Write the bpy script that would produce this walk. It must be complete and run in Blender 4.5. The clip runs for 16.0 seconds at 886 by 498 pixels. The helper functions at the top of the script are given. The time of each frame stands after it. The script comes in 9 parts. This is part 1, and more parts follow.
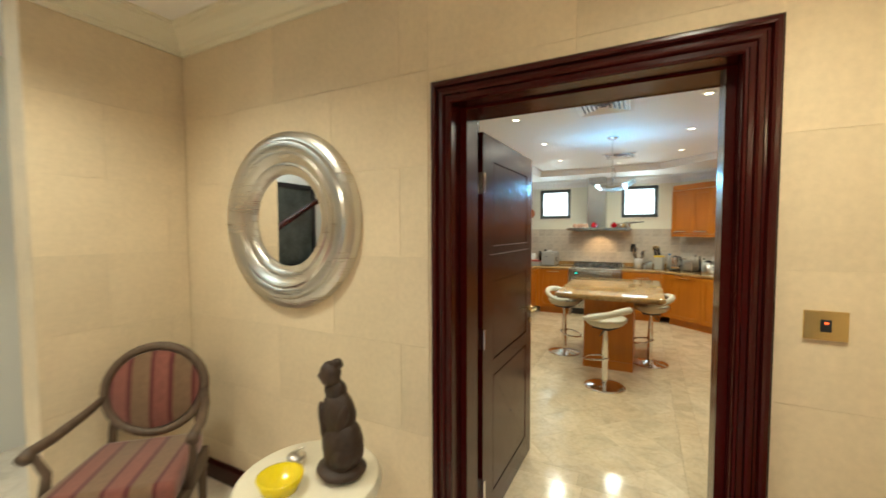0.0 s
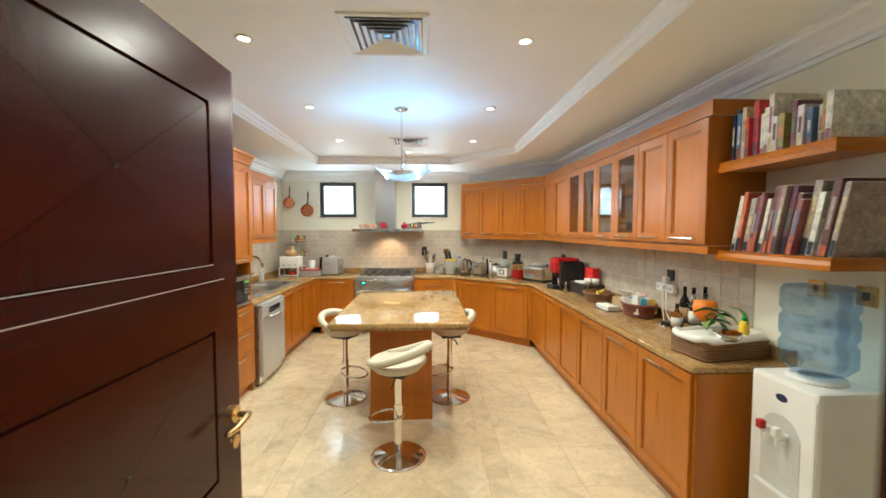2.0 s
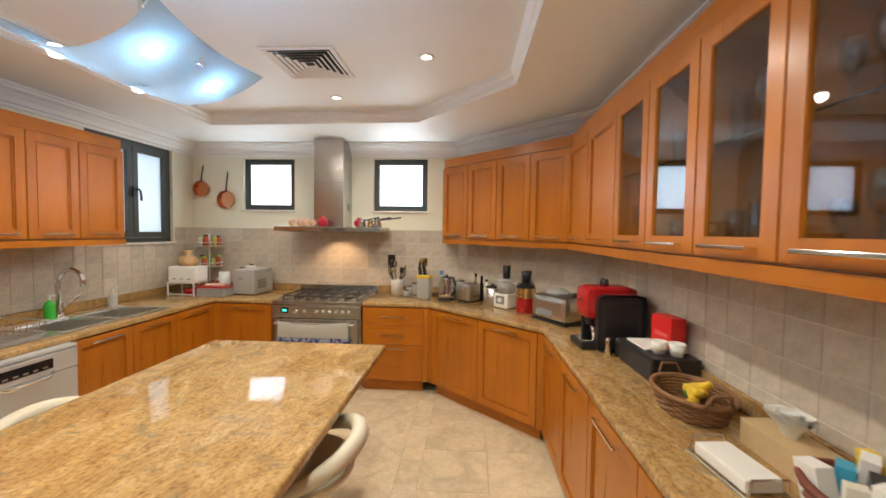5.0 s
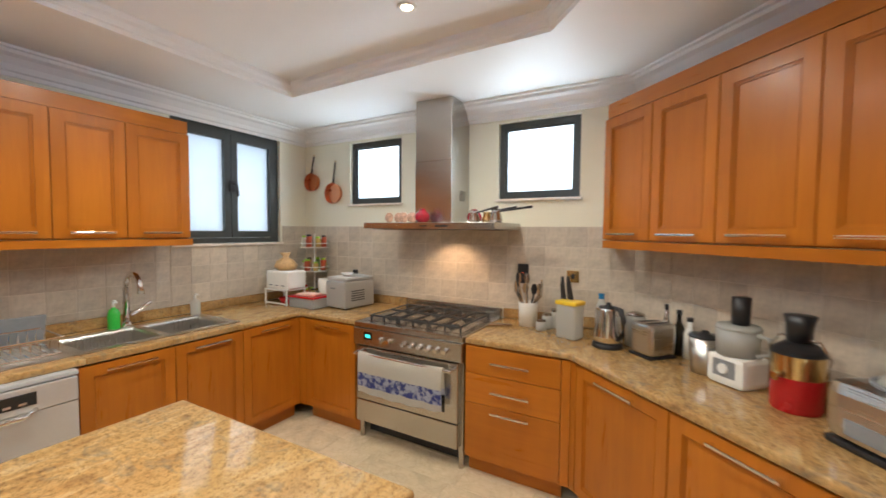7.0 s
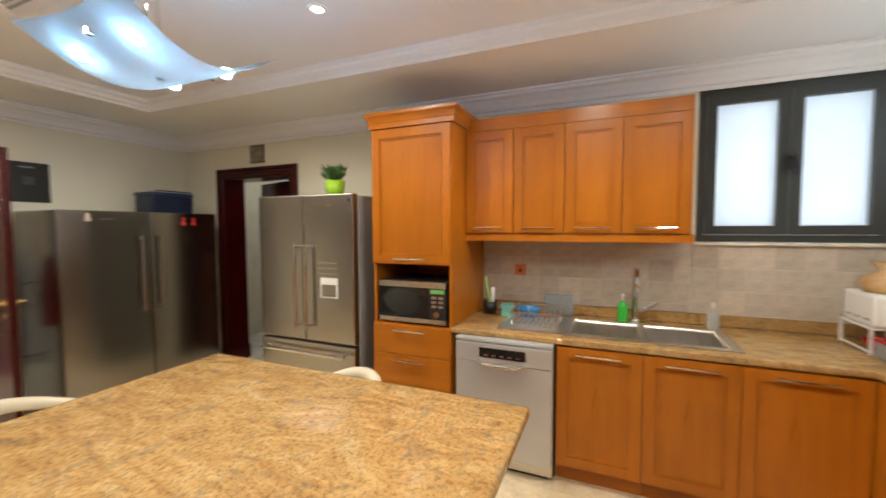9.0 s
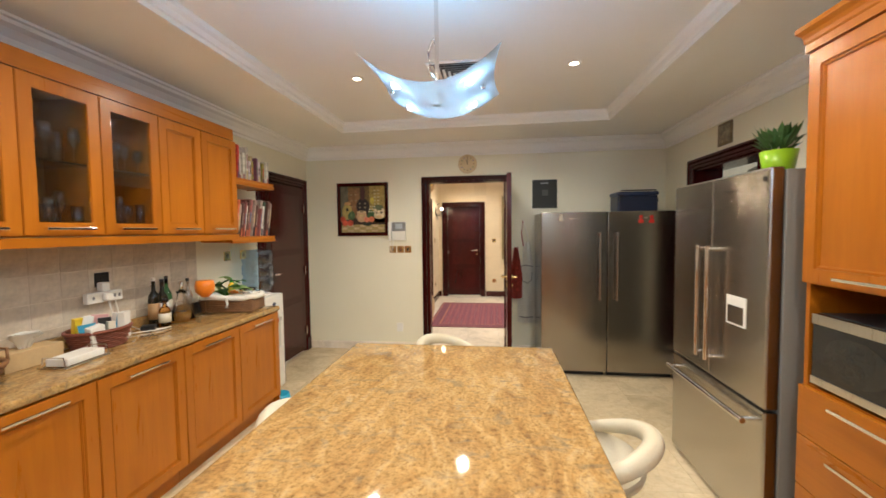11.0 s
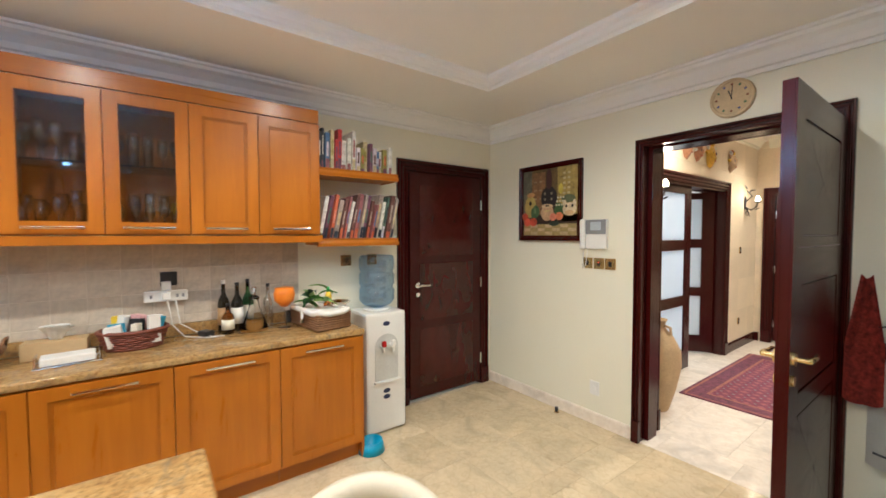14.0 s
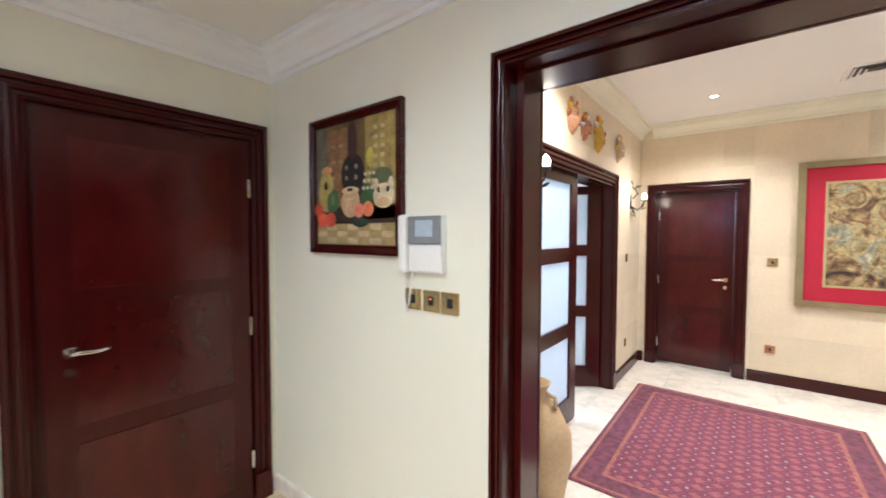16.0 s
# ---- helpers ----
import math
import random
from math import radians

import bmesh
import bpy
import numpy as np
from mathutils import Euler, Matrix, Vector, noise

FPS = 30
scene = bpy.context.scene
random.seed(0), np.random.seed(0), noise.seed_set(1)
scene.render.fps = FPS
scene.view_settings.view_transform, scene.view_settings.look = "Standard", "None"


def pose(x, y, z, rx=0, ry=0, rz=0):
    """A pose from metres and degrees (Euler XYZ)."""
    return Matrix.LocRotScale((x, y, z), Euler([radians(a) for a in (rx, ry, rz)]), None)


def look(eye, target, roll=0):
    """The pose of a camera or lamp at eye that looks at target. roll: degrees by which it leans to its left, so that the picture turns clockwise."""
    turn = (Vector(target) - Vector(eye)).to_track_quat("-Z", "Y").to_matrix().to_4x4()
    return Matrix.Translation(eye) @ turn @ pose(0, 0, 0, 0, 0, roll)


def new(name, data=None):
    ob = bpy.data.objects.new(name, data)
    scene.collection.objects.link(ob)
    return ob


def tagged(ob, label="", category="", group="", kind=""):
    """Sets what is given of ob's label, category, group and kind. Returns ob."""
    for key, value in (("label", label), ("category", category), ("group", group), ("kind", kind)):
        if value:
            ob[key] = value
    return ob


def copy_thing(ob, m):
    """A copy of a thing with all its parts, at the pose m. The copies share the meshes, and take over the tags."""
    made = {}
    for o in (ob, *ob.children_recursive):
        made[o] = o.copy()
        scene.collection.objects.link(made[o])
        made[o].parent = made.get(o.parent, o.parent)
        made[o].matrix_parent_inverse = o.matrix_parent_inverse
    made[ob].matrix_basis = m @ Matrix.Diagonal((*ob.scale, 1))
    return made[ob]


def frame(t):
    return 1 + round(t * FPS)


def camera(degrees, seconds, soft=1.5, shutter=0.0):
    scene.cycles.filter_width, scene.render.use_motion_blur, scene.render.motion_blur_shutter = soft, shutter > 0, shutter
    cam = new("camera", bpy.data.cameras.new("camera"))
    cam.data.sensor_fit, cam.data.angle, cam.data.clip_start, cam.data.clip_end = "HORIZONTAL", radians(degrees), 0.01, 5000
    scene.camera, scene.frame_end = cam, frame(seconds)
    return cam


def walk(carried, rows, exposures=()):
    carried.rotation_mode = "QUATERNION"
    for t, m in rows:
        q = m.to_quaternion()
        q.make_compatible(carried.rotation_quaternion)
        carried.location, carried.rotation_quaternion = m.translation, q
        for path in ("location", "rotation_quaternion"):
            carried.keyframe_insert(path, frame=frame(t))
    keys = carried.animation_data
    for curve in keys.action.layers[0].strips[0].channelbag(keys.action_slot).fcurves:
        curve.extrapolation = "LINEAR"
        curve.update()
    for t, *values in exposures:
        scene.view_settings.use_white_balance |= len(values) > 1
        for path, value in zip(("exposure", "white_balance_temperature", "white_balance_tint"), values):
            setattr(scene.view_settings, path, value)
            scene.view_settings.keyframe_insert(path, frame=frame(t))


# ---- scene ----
cam = camera(97.2, 16.0, soft=1.6, shutter=0.3)
PATH = [
    (0, (0.187, 0.475, 1.595), (-0.722, 2.253, 1.497), -0.2),
    (0.5, (0.064, 0.838, 1.604), (-0.423, 2.776, 1.507), -0.1),
    (1, (0.039, 1.224, 1.598), (-0.117, 3.216, 1.499), -0.2),
    (1.5, (0.071, 1.62, 1.607), (0.082, 3.617, 1.504), -0.0),
    (2, (0.075, 1.989, 1.604), (0.157, 3.985, 1.506), 0.0),
    (2.5, (0.168, 2.379, 1.594), (0.294, 4.373, 1.5), 0.1),
    (3, (0.28, 2.752, 1.59), (0.422, 4.745, 1.492), -0.1),
    (3.2, (0.323, 2.903, 1.592), (0.477, 4.895, 1.493), -0.1),
    (5.3, (0.958, 4.471, 1.583), (0.722, 6.455, 1.497), 0.6),
    (5.5, (0.973, 4.62, 1.583), (0.656, 6.593, 1.493), 0.4),
    (6, (0.988, 5.017, 1.574), (0.457, 6.944, 1.49), 0.5),
    (6.5, (0.984, 5.411, 1.558), (0.274, 7.278, 1.474), 0.4),
    (7, (0.95, 5.772, 1.558), (-0.024, 7.517, 1.468), 0.5),
    (7.5, (0.882, 6.09, 1.548), (-0.504, 7.528, 1.463), 0.7),
    (8, (0.839, 6.397, 1.512), (-0.933, 7.32, 1.44), 0.6),
    (8.5, (0.823, 6.627, 1.503), (-1.175, 6.664, 1.421), -0.0),
    (9, (0.719, 6.859, 1.541), (-1.119, 6.078, 1.431), -0.2),
    (9.5, (0.495, 7.074, 1.541), (-0.876, 5.621, 1.451), 0.1),
    (10, (0.226, 7.236, 1.538), (-0.481, 5.368, 1.437), -0.2),
    (12.3, (-0.998, 6.491, 1.513), (-0.048, 4.734, 1.421), -0.4),
    (12.5, (-1.038, 6.35, 1.52), (0.031, 4.662, 1.43), -0.4),
    (13, (-1.04, 5.938, 1.498), (0.325, 4.479, 1.415), -0.2),
    (13.5, (-1.007, 5.519, 1.497), (0.526, 4.237, 1.416), -0.2),
    (14, (-0.931, 5.079, 1.514), (0.671, 3.884, 1.44), -0.1),
    (14.5, (-0.759, 4.653, 1.525), (0.861, 3.483, 1.449), -0.0),
    (15, (-0.574, 4.251, 1.532), (1.009, 3.031, 1.451), -0.0),
    (15.5, (-0.374, 3.846, 1.543), (1.082, 2.477, 1.473), 0.1),
    (16, (-0.221, 3.477, 1.555), (1.017, 1.908, 1.479), 0.1),
]
EXPOSURES = [(0, -0.28, 6150, -5), (0.5, -0.3, 5650, -2), (1, -0.27, 5400, 3), (2, 0.13, 5800, -1), (2.5, 0.04, 5750, 0), (3.2, -0.05, 5950, 6), (5.5, -0.25, 6300, 8), (7.7, -0.22, 5800, 8), (8.7, -0.18, 6300, 9), (10, -0.11, 6350, 9), (12.5, -0.1, 6150, 8), (13.5, -0.03, 5850, 7), (14.5, 0.13, 5600, 8), (15.2, 0.3, 5300, 8), (16, 0.34, 5080, 8)]
walk(cam, [(t, look(eye, target, roll)) for t, eye, target, roll in PATH], EXPOSURES)

# ---- world, daylight and lamps ----
world = bpy.data.worlds.new("world")
scene.world = world
world.use_nodes = True
sky = world.node_tree.nodes.new("ShaderNodeTexSky")
sky.sky_type, sky.sun_disc = "NISHITA", False
sky.sun_elevation, sky.sun_rotation = radians(40), radians(115)
world.node_tree.links.new(sky.outputs[0], world.node_tree.nodes["Background"].inputs[0])
world.node_tree.nodes["Background"].inputs[1].default_value = 0.08


def lamp(name, kind, place, target, watts, colour, size=0.05, size_y=None, angle=90, blend=0.6):
    data = bpy.data.lights.new(name, kind)
    data.energy, data.color = watts, colour
    if kind == "AREA":
        data.shape, data.size, data.size_y = "RECTANGLE", size, size_y or size
    else:
        data.shadow_soft_size = size
    if kind == "SPOT":
        data.spot_size, data.spot_blend = radians(angle), blend
    ob = new(name, data)
    ob.matrix_world = look(place, target)
    return tagged(ob, kind="structure")


sun = lamp("sun", "SUN", (14, -6, 14), (0, 4, 0), 2.0, (1.0, 0.95, 0.88))
sun.data.angle = radians(0.5)
WARM, COOL, DAY = (1.0, 0.89, 0.73), (0.25, 0.59, 1.0), (0.90, 0.97, 1.0)
DOWNLIGHTS = [(-0.14, 3.55), (-0.935, 4.25), (0.63, 4.22), (-0.935, 5.46), (0.63, 5.44), (-0.97, 6.74), (0.63, 6.70), (-0.18, 7.41)]
for x, y in DOWNLIGHTS:
    lamp("downlight_lamp", "SPOT", (x, y, 2.64), (x, y, 0), 58, WARM, 0.04, angle=170, blend=0.75)
PENDANT = (-0.145, 5.46)
for dx, dy in ((-0.14, -0.14), (0.14, -0.14), (-0.14, 0.14), (0.14, 0.14)):
    lamp("pendant_lamp_light", "POINT", (PENDANT[0] + dx, PENDANT[1] + dy, 2.095), (0, 0, 0), 11.5, COOL, 0.03)
# daylight standing in the openings of the three frosted windows
lamp("window_daylight", "AREA", (-1.435, 8.86, 2.12), (-1.435, 0, 2.12), 13, DAY, 0.56, 0.56)
lamp("window_daylight", "AREA", (0.125, 8.86, 2.12), (0.125, 0, 2.12), 13, DAY, 0.56, 0.56)
lamp("window_daylight", "AREA", (-2.54, 7.87, 1.93), (5, 7.87, 1.93), 6, DAY, 0.90, 0.90)
# hood lamp
lamp("hood_lamp", "SPOT", (-0.55, 8.42, 1.555), (-0.55, 8.66, 0.9), 15, (1.0, 0.62, 0.34), 0.03, angle=110)
# hall downlights: the first is known, the other three are added as fill
HALL_LIGHTS = [(0.08, -0.97), (0.38, 1.02), (-1.6, 0.95), (-1.6, -0.97)]
for x, y in HALL_LIGHTS:
    lamp("hall_downlight_lamp", "SPOT", (x, y, 2.79), (x, y, 0), 110, (1.0, 0.86, 0.68), 0.05, angle=140, blend=0.9)
SCONCES = (-1.30, 1.33)
for y in SCONCES:
    lamp("sconce_light", "POINT", (0.70, y + 0.02, 1.98), (0, 0, 0), 5, (1.0, 0.72, 0.45), 0.03)
# two added fill panels without any window, brightening the side room and stairs
lamp("room_daylight", "AREA", (3.2, 0.2, 1.6), (0, 0.2, 1.2), 40, DAY, 1.6, 1.8)
lamp("stair_daylight", "AREA", (-3.35, 0.3, 2.81), (-3.35, 0.3, 0), 14, DAY, 1.0, 1.0)


# ---- materials ----
def nodes_of(name):
    m = bpy.data.materials.new(name)
    m.use_nodes = True
    nt = m.node_tree
    return m, nt, nt.nodes["Principled BSDF"]


def coords(nt, scale=(1, 1, 1), kind="Object"):
    c = nt.nodes.new("ShaderNodeTexCoord")
    p = nt.nodes.new("ShaderNodeMapping")
    p.inputs["Scale"].default_value = scale
    nt.links.new(c.outputs[kind], p.inputs["Vector"])
    return p.outputs[0]


def noise_tex(nt, vec, scale, detail=4.0, rough=0.55, dist=0.0):
    n = nt.nodes.new("ShaderNodeTexNoise")
    n.inputs["Scale"].default_value, n.inputs["Detail"].default_value = scale, detail
    n.inputs["Roughness"].default_value, n.inputs["Distortion"].default_value = rough, dist
    nt.links.new(vec, n.inputs["Vector"])
    return n.outputs["Fac"]


def ramp(nt, fac, stops):
    r = nt.nodes.new("ShaderNodeValToRGB")
    e = r.color_ramp.elements
    while len(e) < len(stops):
        e.new(0.5)
    for el, (p, c) in zip(e, stops):
        el.position, el.color = p, (*c, 1)
    nt.links.new(fac, r.inputs[0])
    return r.outputs[0]


def mixed(nt, a, b, fac, how="MIX"):
    m = nt.nodes.new("ShaderNodeMix")
    m.data_type, m.blend_type = "RGBA", how
    for sock, v in ((m.inputs[0], fac), (m.inputs[6], a), (m.inputs[7], b)):
        if hasattr(v, "links"):
            nt.links.new(v, sock)
        elif isinstance(v, (int, float)):
            sock.default_value = v
        else:
            sock.default_value = (*v, 1)
    return m.outputs[2]


def bumped(nt, bsdf, height, strength, dist=0.01):
    b = nt.nodes.new("ShaderNodeBump")
    b.inputs["Strength"].default_value, b.inputs["Distance"].default_value = strength, dist
    nt.links.new(height, b.inputs["Height"])
    nt.links.new(b.outputs[0], bsdf.inputs["Normal"])


def span(nt, fac, lo, hi):
    r = nt.nodes.new("ShaderNodeMapRange")
    r.inputs["To Min"].default_value, r.inputs["To Max"].default_value = lo, hi
    nt.links.new(fac, r.inputs["Value"])
    return r.outputs[0]


def shade(c, k):
    return tuple(min(1.0, v * k) for v in c)


def plain(name, colour, rough=0.5, metal=0.0, var=0.12, scale=6.0, bump=0.05, bscale=60.0, stretch=(1, 1, 1), each=0.0):
    """Two scales of tone and a fine relief over one base colour."""
    m, nt, b = nodes_of(name)
    v = coords(nt, stretch)
    big, fine = noise_tex(nt, v, scale), noise_tex(nt, v, bscale, 6)
    col = ramp(nt, big, [(0.3, shade(colour, 1 - var)), (0.7, shade(colour, 1 + var))])
    col = mixed(nt, col, ramp(nt, fine, [(0.3, shade(colour, 1 - 1.3 * var)), (0.7, shade(colour, 1 + var))]), 0.4)
    if each:
        o = nt.nodes.new("ShaderNodeObjectInfo")
        col = mixed(nt, col, ramp(nt, o.outputs["Random"], [(0.0, (1 - each,) * 3), (1.0, (1 + each,) * 3)]), 1.0, "MULTIPLY")
    nt.links.new(col, b.inputs["Base Color"])
    nt.links.new(span(nt, big, max(0.02, rough - 0.08), min(1, rough + 0.08)), b.inputs["Roughness"])
    b.inputs["Metallic"].default_value = metal
    if bump:
        bumped(nt, b, fine, bump)
    return m


def wood(name, dark, light, rough, stretch=(16, 16, 1.3), bump=0.06, coat=0.0):
    m, nt, b = nodes_of(name)
    grain = noise_tex(nt, coords(nt, stretch), 1.6, 8, 0.62, 0.8)
    blot = noise_tex(nt, coords(nt, (2.5, 2.5, 1.0)), 1.4, 3)
    col = ramp(nt, grain, [(0.28, dark), (0.72, light)])
    col = mixed(nt, col, ramp(nt, blot, [(0.3, (0.78, 0.74, 0.7)), (0.7, (1.12, 1.12, 1.1))]), 0.7, "MULTIPLY")
    o = nt.nodes.new("ShaderNodeObjectInfo")
    col = mixed(nt, col, ramp(nt, o.outputs["Random"], [(0.0, (0.90, 0.88, 0.86)), (1.0, (1.06, 1.06, 1.06))]), 1.0, "MULTIPLY")
    nt.links.new(col, b.inputs["Base Color"])
    nt.links.new(span(nt, grain, rough - 0.06, rough + 0.1), b.inputs["Roughness"])
    b.inputs["Coat Weight"].default_value, b.inputs["Coat Roughness"].default_value = coat, 0.18
    bumped(nt, b, grain, bump, 0.004)
    return m


def granite(name):
    m, nt, b = nodes_of(name)
    v = coords(nt)
    flow = noise_tex(nt, coords(nt, (2.4, 1.0, 1.0)), 3.4, 8, 0.66, 2.2)
    col = ramp(nt, flow, [(0.22, (0.19, 0.115, 0.048)), (0.40, (0.335, 0.195, 0.072)), (0.55, (0.43, 0.27, 0.105)), (0.78, (0.53, 0.385, 0.20))])
    speck = noise_tex(nt, v, 62, 6, 0.75)
    col = mixed(nt, col, ramp(nt, speck, [(0.36, (0.42, 0.36, 0.30)), (0.5, (1, 1, 1)), (0.64, (1.3, 1.2, 1.05))]), 0.72, "MULTIPLY")
    blots = noise_tex(nt, coords(nt, (1, 1.8, 1)), 11, 4, 0.6, 0.9)
    col = mixed(nt, col, (0.15, 0.14, 0.105), ramp(nt, blots, [(0.54, (0, 0, 0)), (0.72, (0.6,) * 3)]))
    nt.links.new(col, b.inputs["Base Color"])
    b.inputs["Roughness"].default_value = 0.05
    bumped(nt, b, speck, 0.008)
    return m


def marble(name, base, vein, rough=0.12, each=1.0):
    """Polished cream stone: cloudy patches and angular darker fragments."""
    m, nt, b = nodes_of(name)
    v = coords(nt, kind="Object")
    o = nt.nodes.new("ShaderNodeObjectInfo")
    add = nt.nodes.new("ShaderNodeVectorMath")
    add.operation = "ADD"
    sc = nt.nodes.new("ShaderNodeVectorMath")
    sc.operation = "SCALE"
    comb = nt.nodes.new("ShaderNodeCombineXYZ")
    for i in range(3):
        nt.links.new(o.outputs["Random"], comb.inputs[i])
    nt.links.new(comb.outputs[0], sc.inputs[0])
    sc.inputs["Scale"].default_value = 37.0
    nt.links.new(v, add.inputs[0])
    nt.links.new(sc.outputs[0], add.inputs[1])
    w = add.outputs[0]
    cloud = noise_tex(nt, w, 3.2, 5, 0.6, 1.2)
    vor = nt.nodes.new("ShaderNodeTexVoronoi")
    vor.feature = "DISTANCE_TO_EDGE"
    vor.inputs["Scale"].default_value = 5.5
    warp = nt.nodes.new("ShaderNodeVectorMath")
    warp.operation = "ADD"
    nz = nt.nodes.new("ShaderNodeTexNoise")
    nz.inputs["Scale"].default_value = 4.0
    nt.links.new(w, nz.inputs["Vector"])
    nt.links.new(w, warp.inputs[0])
    nt.links.new(nz.outputs["Color"], warp.inputs[1])
    nt.links.new(warp.outputs[0], vor.inputs["Vector"])
    col = ramp(nt, cloud, [(0.3, shade(base, 0.80)), (0.5, base), (0.72, shade(base, 1.12))])
    col = mixed(nt, col, vein, ramp(nt, vor.outputs["Distance"], [(0.0, (0.24,) * 3), (0.06, (0, 0, 0))]))
    fine = noise_tex(nt, w, 24, 5, 0.65)
    col = mixed(nt, col, ramp(nt, fine, [(0.3, (0.9, 0.86, 0.8)), (0.65, (1.04, 1.04, 1.03))]), 0.7, "MULTIPLY")
    col = mixed(nt, col, ramp(nt, o.outputs["Random"], [(0.0, (0.93, 0.91, 0.88)), (1.0, (1.03, 1.03, 1.03))]), each, "MULTIPLY")
    nt.links.new(col, b.inputs["Base Color"])
    nt.links.new(span(nt, cloud, rough - 0.05, rough + 0.1), b.inputs["Roughness"])
    return m


def steel(name, colour=(0.50, 0.48, 0.445), rough=0.25, stretch=(3, 3, 120)):
    m, nt, b = nodes_of(name)
    g = noise_tex(nt, coords(nt, stretch), 2.0, 3)
    smudge = noise_tex(nt, coords(nt), 3.0, 3)
    nt.links.new(ramp(nt, g, [(0.3, shade(colour, 0.98)), (0.7, shade(colour, 1.02))]), b.inputs["Base Color"])
    mul = nt.nodes.new("ShaderNodeMath")
    mul.operation = "ADD"
    nt.links.new(span(nt, g, rough - 0.02, rough + 0.02), mul.inputs[0])
    nt.links.new(span(nt, smudge, -0.015, 0.015), mul.inputs[1])
    nt.links.new(mul.outputs[0], b.inputs["Roughness"])
    b.inputs["Metallic"].default_value = 1.0
    return m


def glass(name, colour=(1, 1, 1), rough=0.02, frost=False):
    m, nt, b = nodes_of(name)
    b.inputs["Base Color"].default_value = (*colour, 1)
    b.inputs["Roughness"].default_value = rough
    b.inputs["Transmission Weight"].default_value = 1.0
    b.inputs["IOR"].default_value = 1.45
    if frost:
        n = noise_tex(nt, coords(nt), 180, 3)
        bumped(nt, b, n, 0.2)
    return m


def milky(name, colour=(0.9, 0.95, 1.0), gloss=0.06, rough=0.2):
    """Frosted glass that lets light through diffusely."""
    m, nt, b = nodes_of(name)
    t = nt.nodes.new("ShaderNodeBsdfTranslucent")
    n = noise_tex(nt, coords(nt), 2.2, 3)
    nt.links.new(ramp(nt, n, [(0.3, shade(colour, 0.93)), (0.7, colour)]), t.inputs["Color"])
    b.inputs["Base Color"].default_value = (*colour, 1)
    b.inputs["Roughness"].default_value = rough
    mx = nt.nodes.new("ShaderNodeMixShader")
    mx.inputs[0].default_value = 0.35
    nt.links.new(t.outputs[0], mx.inputs[1])
    nt.links.new(b.outputs[0], mx.inputs[2])
    nt.links.new(mx.outputs[0], nt.nodes["Material Output"].inputs["Surface"])
    return m


def thin_glass(name, colour, gloss=0.22, rough=0.04):
    """Thin-walled clear glass or plastic: light passes straight on, with a sheen on top."""
    m, nt, b = nodes_of(name)
    t = nt.nodes.new("ShaderNodeBsdfTransparent")
    t.inputs["Color"].default_value = (*colour, 1)
    g = nt.nodes.new("ShaderNodeBsdfGlossy")
    g.inputs["Roughness"].default_value = rough
    mx = nt.nodes.new("ShaderNodeMixShader")
    mx.inputs[0].default_value = gloss
    nt.links.new(t.outputs[0], mx.inputs[1])
    nt.links.new(g.outputs[0], mx.inputs[2])
    nt.links.new(mx.outputs[0], nt.nodes["Material Output"].inputs["Surface"])
    return m


def glow(name, colour, strength):
    m, nt, b = nodes_of(name)
    b.inputs["Base Color"].default_value = (*shade(colour, 0.8), 1)
    b.inputs["Emission Color"].default_value = (*colour, 1)
    b.inputs["Emission Strength"].default_value = strength
    return m


CHERRY = wood("cherry_wood", (0.385, 0.120, 0.006), (0.455, 0.150, 0.008), 0.28, coat=0.10)
CHERRY_H = wood("cherry_wood_level", (0.385, 0.120, 0.006), (0.455, 0.150, 0.008), 0.28, (1.3, 1.3, 16), coat=0.10)
MAHOGANY = wood("mahogany", (0.034, 0.0022, 0.0019), (0.043, 0.0029, 0.0025), 0.21, coat=0.0)
VENEER = wood("red_veneer", (0.036, 0.0021, 0.0018), (0.062, 0.0037, 0.0031), 0.17, (5, 5, 2.2), coat=0.0)
MAHOGANY_H = wood("mahogany_level", (0.034, 0.0022, 0.0019), (0.043, 0.0029, 0.0025), 0.21, (1.3, 1.3, 16), coat=0.0)
GRANITE = granite("granite")
MARBLE = marble("cream_marble", (0.70, 0.585, 0.40), (0.46, 0.33, 0.18))
MARBLE_PALE = marble("pale_marble", (0.84, 0.77, 0.68), (0.74, 0.64, 0.53), each=0.25)
GROUT = plain("grout", (0.66, 0.56, 0.38), 0.8)
PAINT = plain("cream_paint", (0.80, 0.77, 0.62), 0.55, var=0.025, scale=1.5, bump=0.04, bscale=140)
WHITE = plain("white_plaster", (0.87, 0.86, 0.83), 0.6, var=0.025, scale=1.2, bump=0.03, bscale=120)
STONE = plain("beige_stone_cladding", (0.73, 0.615, 0.44), 0.6, var=0.10, scale=2.0, bump=0.05, bscale=40, each=0.055)
HALL_GROUT = plain("pale_stone_joint", (0.76, 0.65, 0.48), 0.8)
TILE = plain("stone_tile", (0.56, 0.485, 0.385), 0.38, var=0.24, scale=7, bump=0.14, bscale=36, each=0.10)
TILE_GROUT = plain("tile_grout", (0.66, 0.59, 0.49), 0.8, var=0.08)
STEEL = steel("brushed_steel")
STEEL_H = steel("brushed_steel_level", stretch=(120, 120, 3))
CHROME = steel("chrome", (0.82, 0.81, 0.79), 0.10, (2, 2, 2))
BRASS = steel("brass", (0.80, 0.60, 0.28), 0.22, (6, 6, 6))
BLACK = plain("black_plastic", (0.018, 0.018, 0.02), 0.35, var=0.2)
IRON = plain("cast_iron", (0.02, 0.02, 0.02), 0.55, var=0.2, bump=0.2, bscale=120)
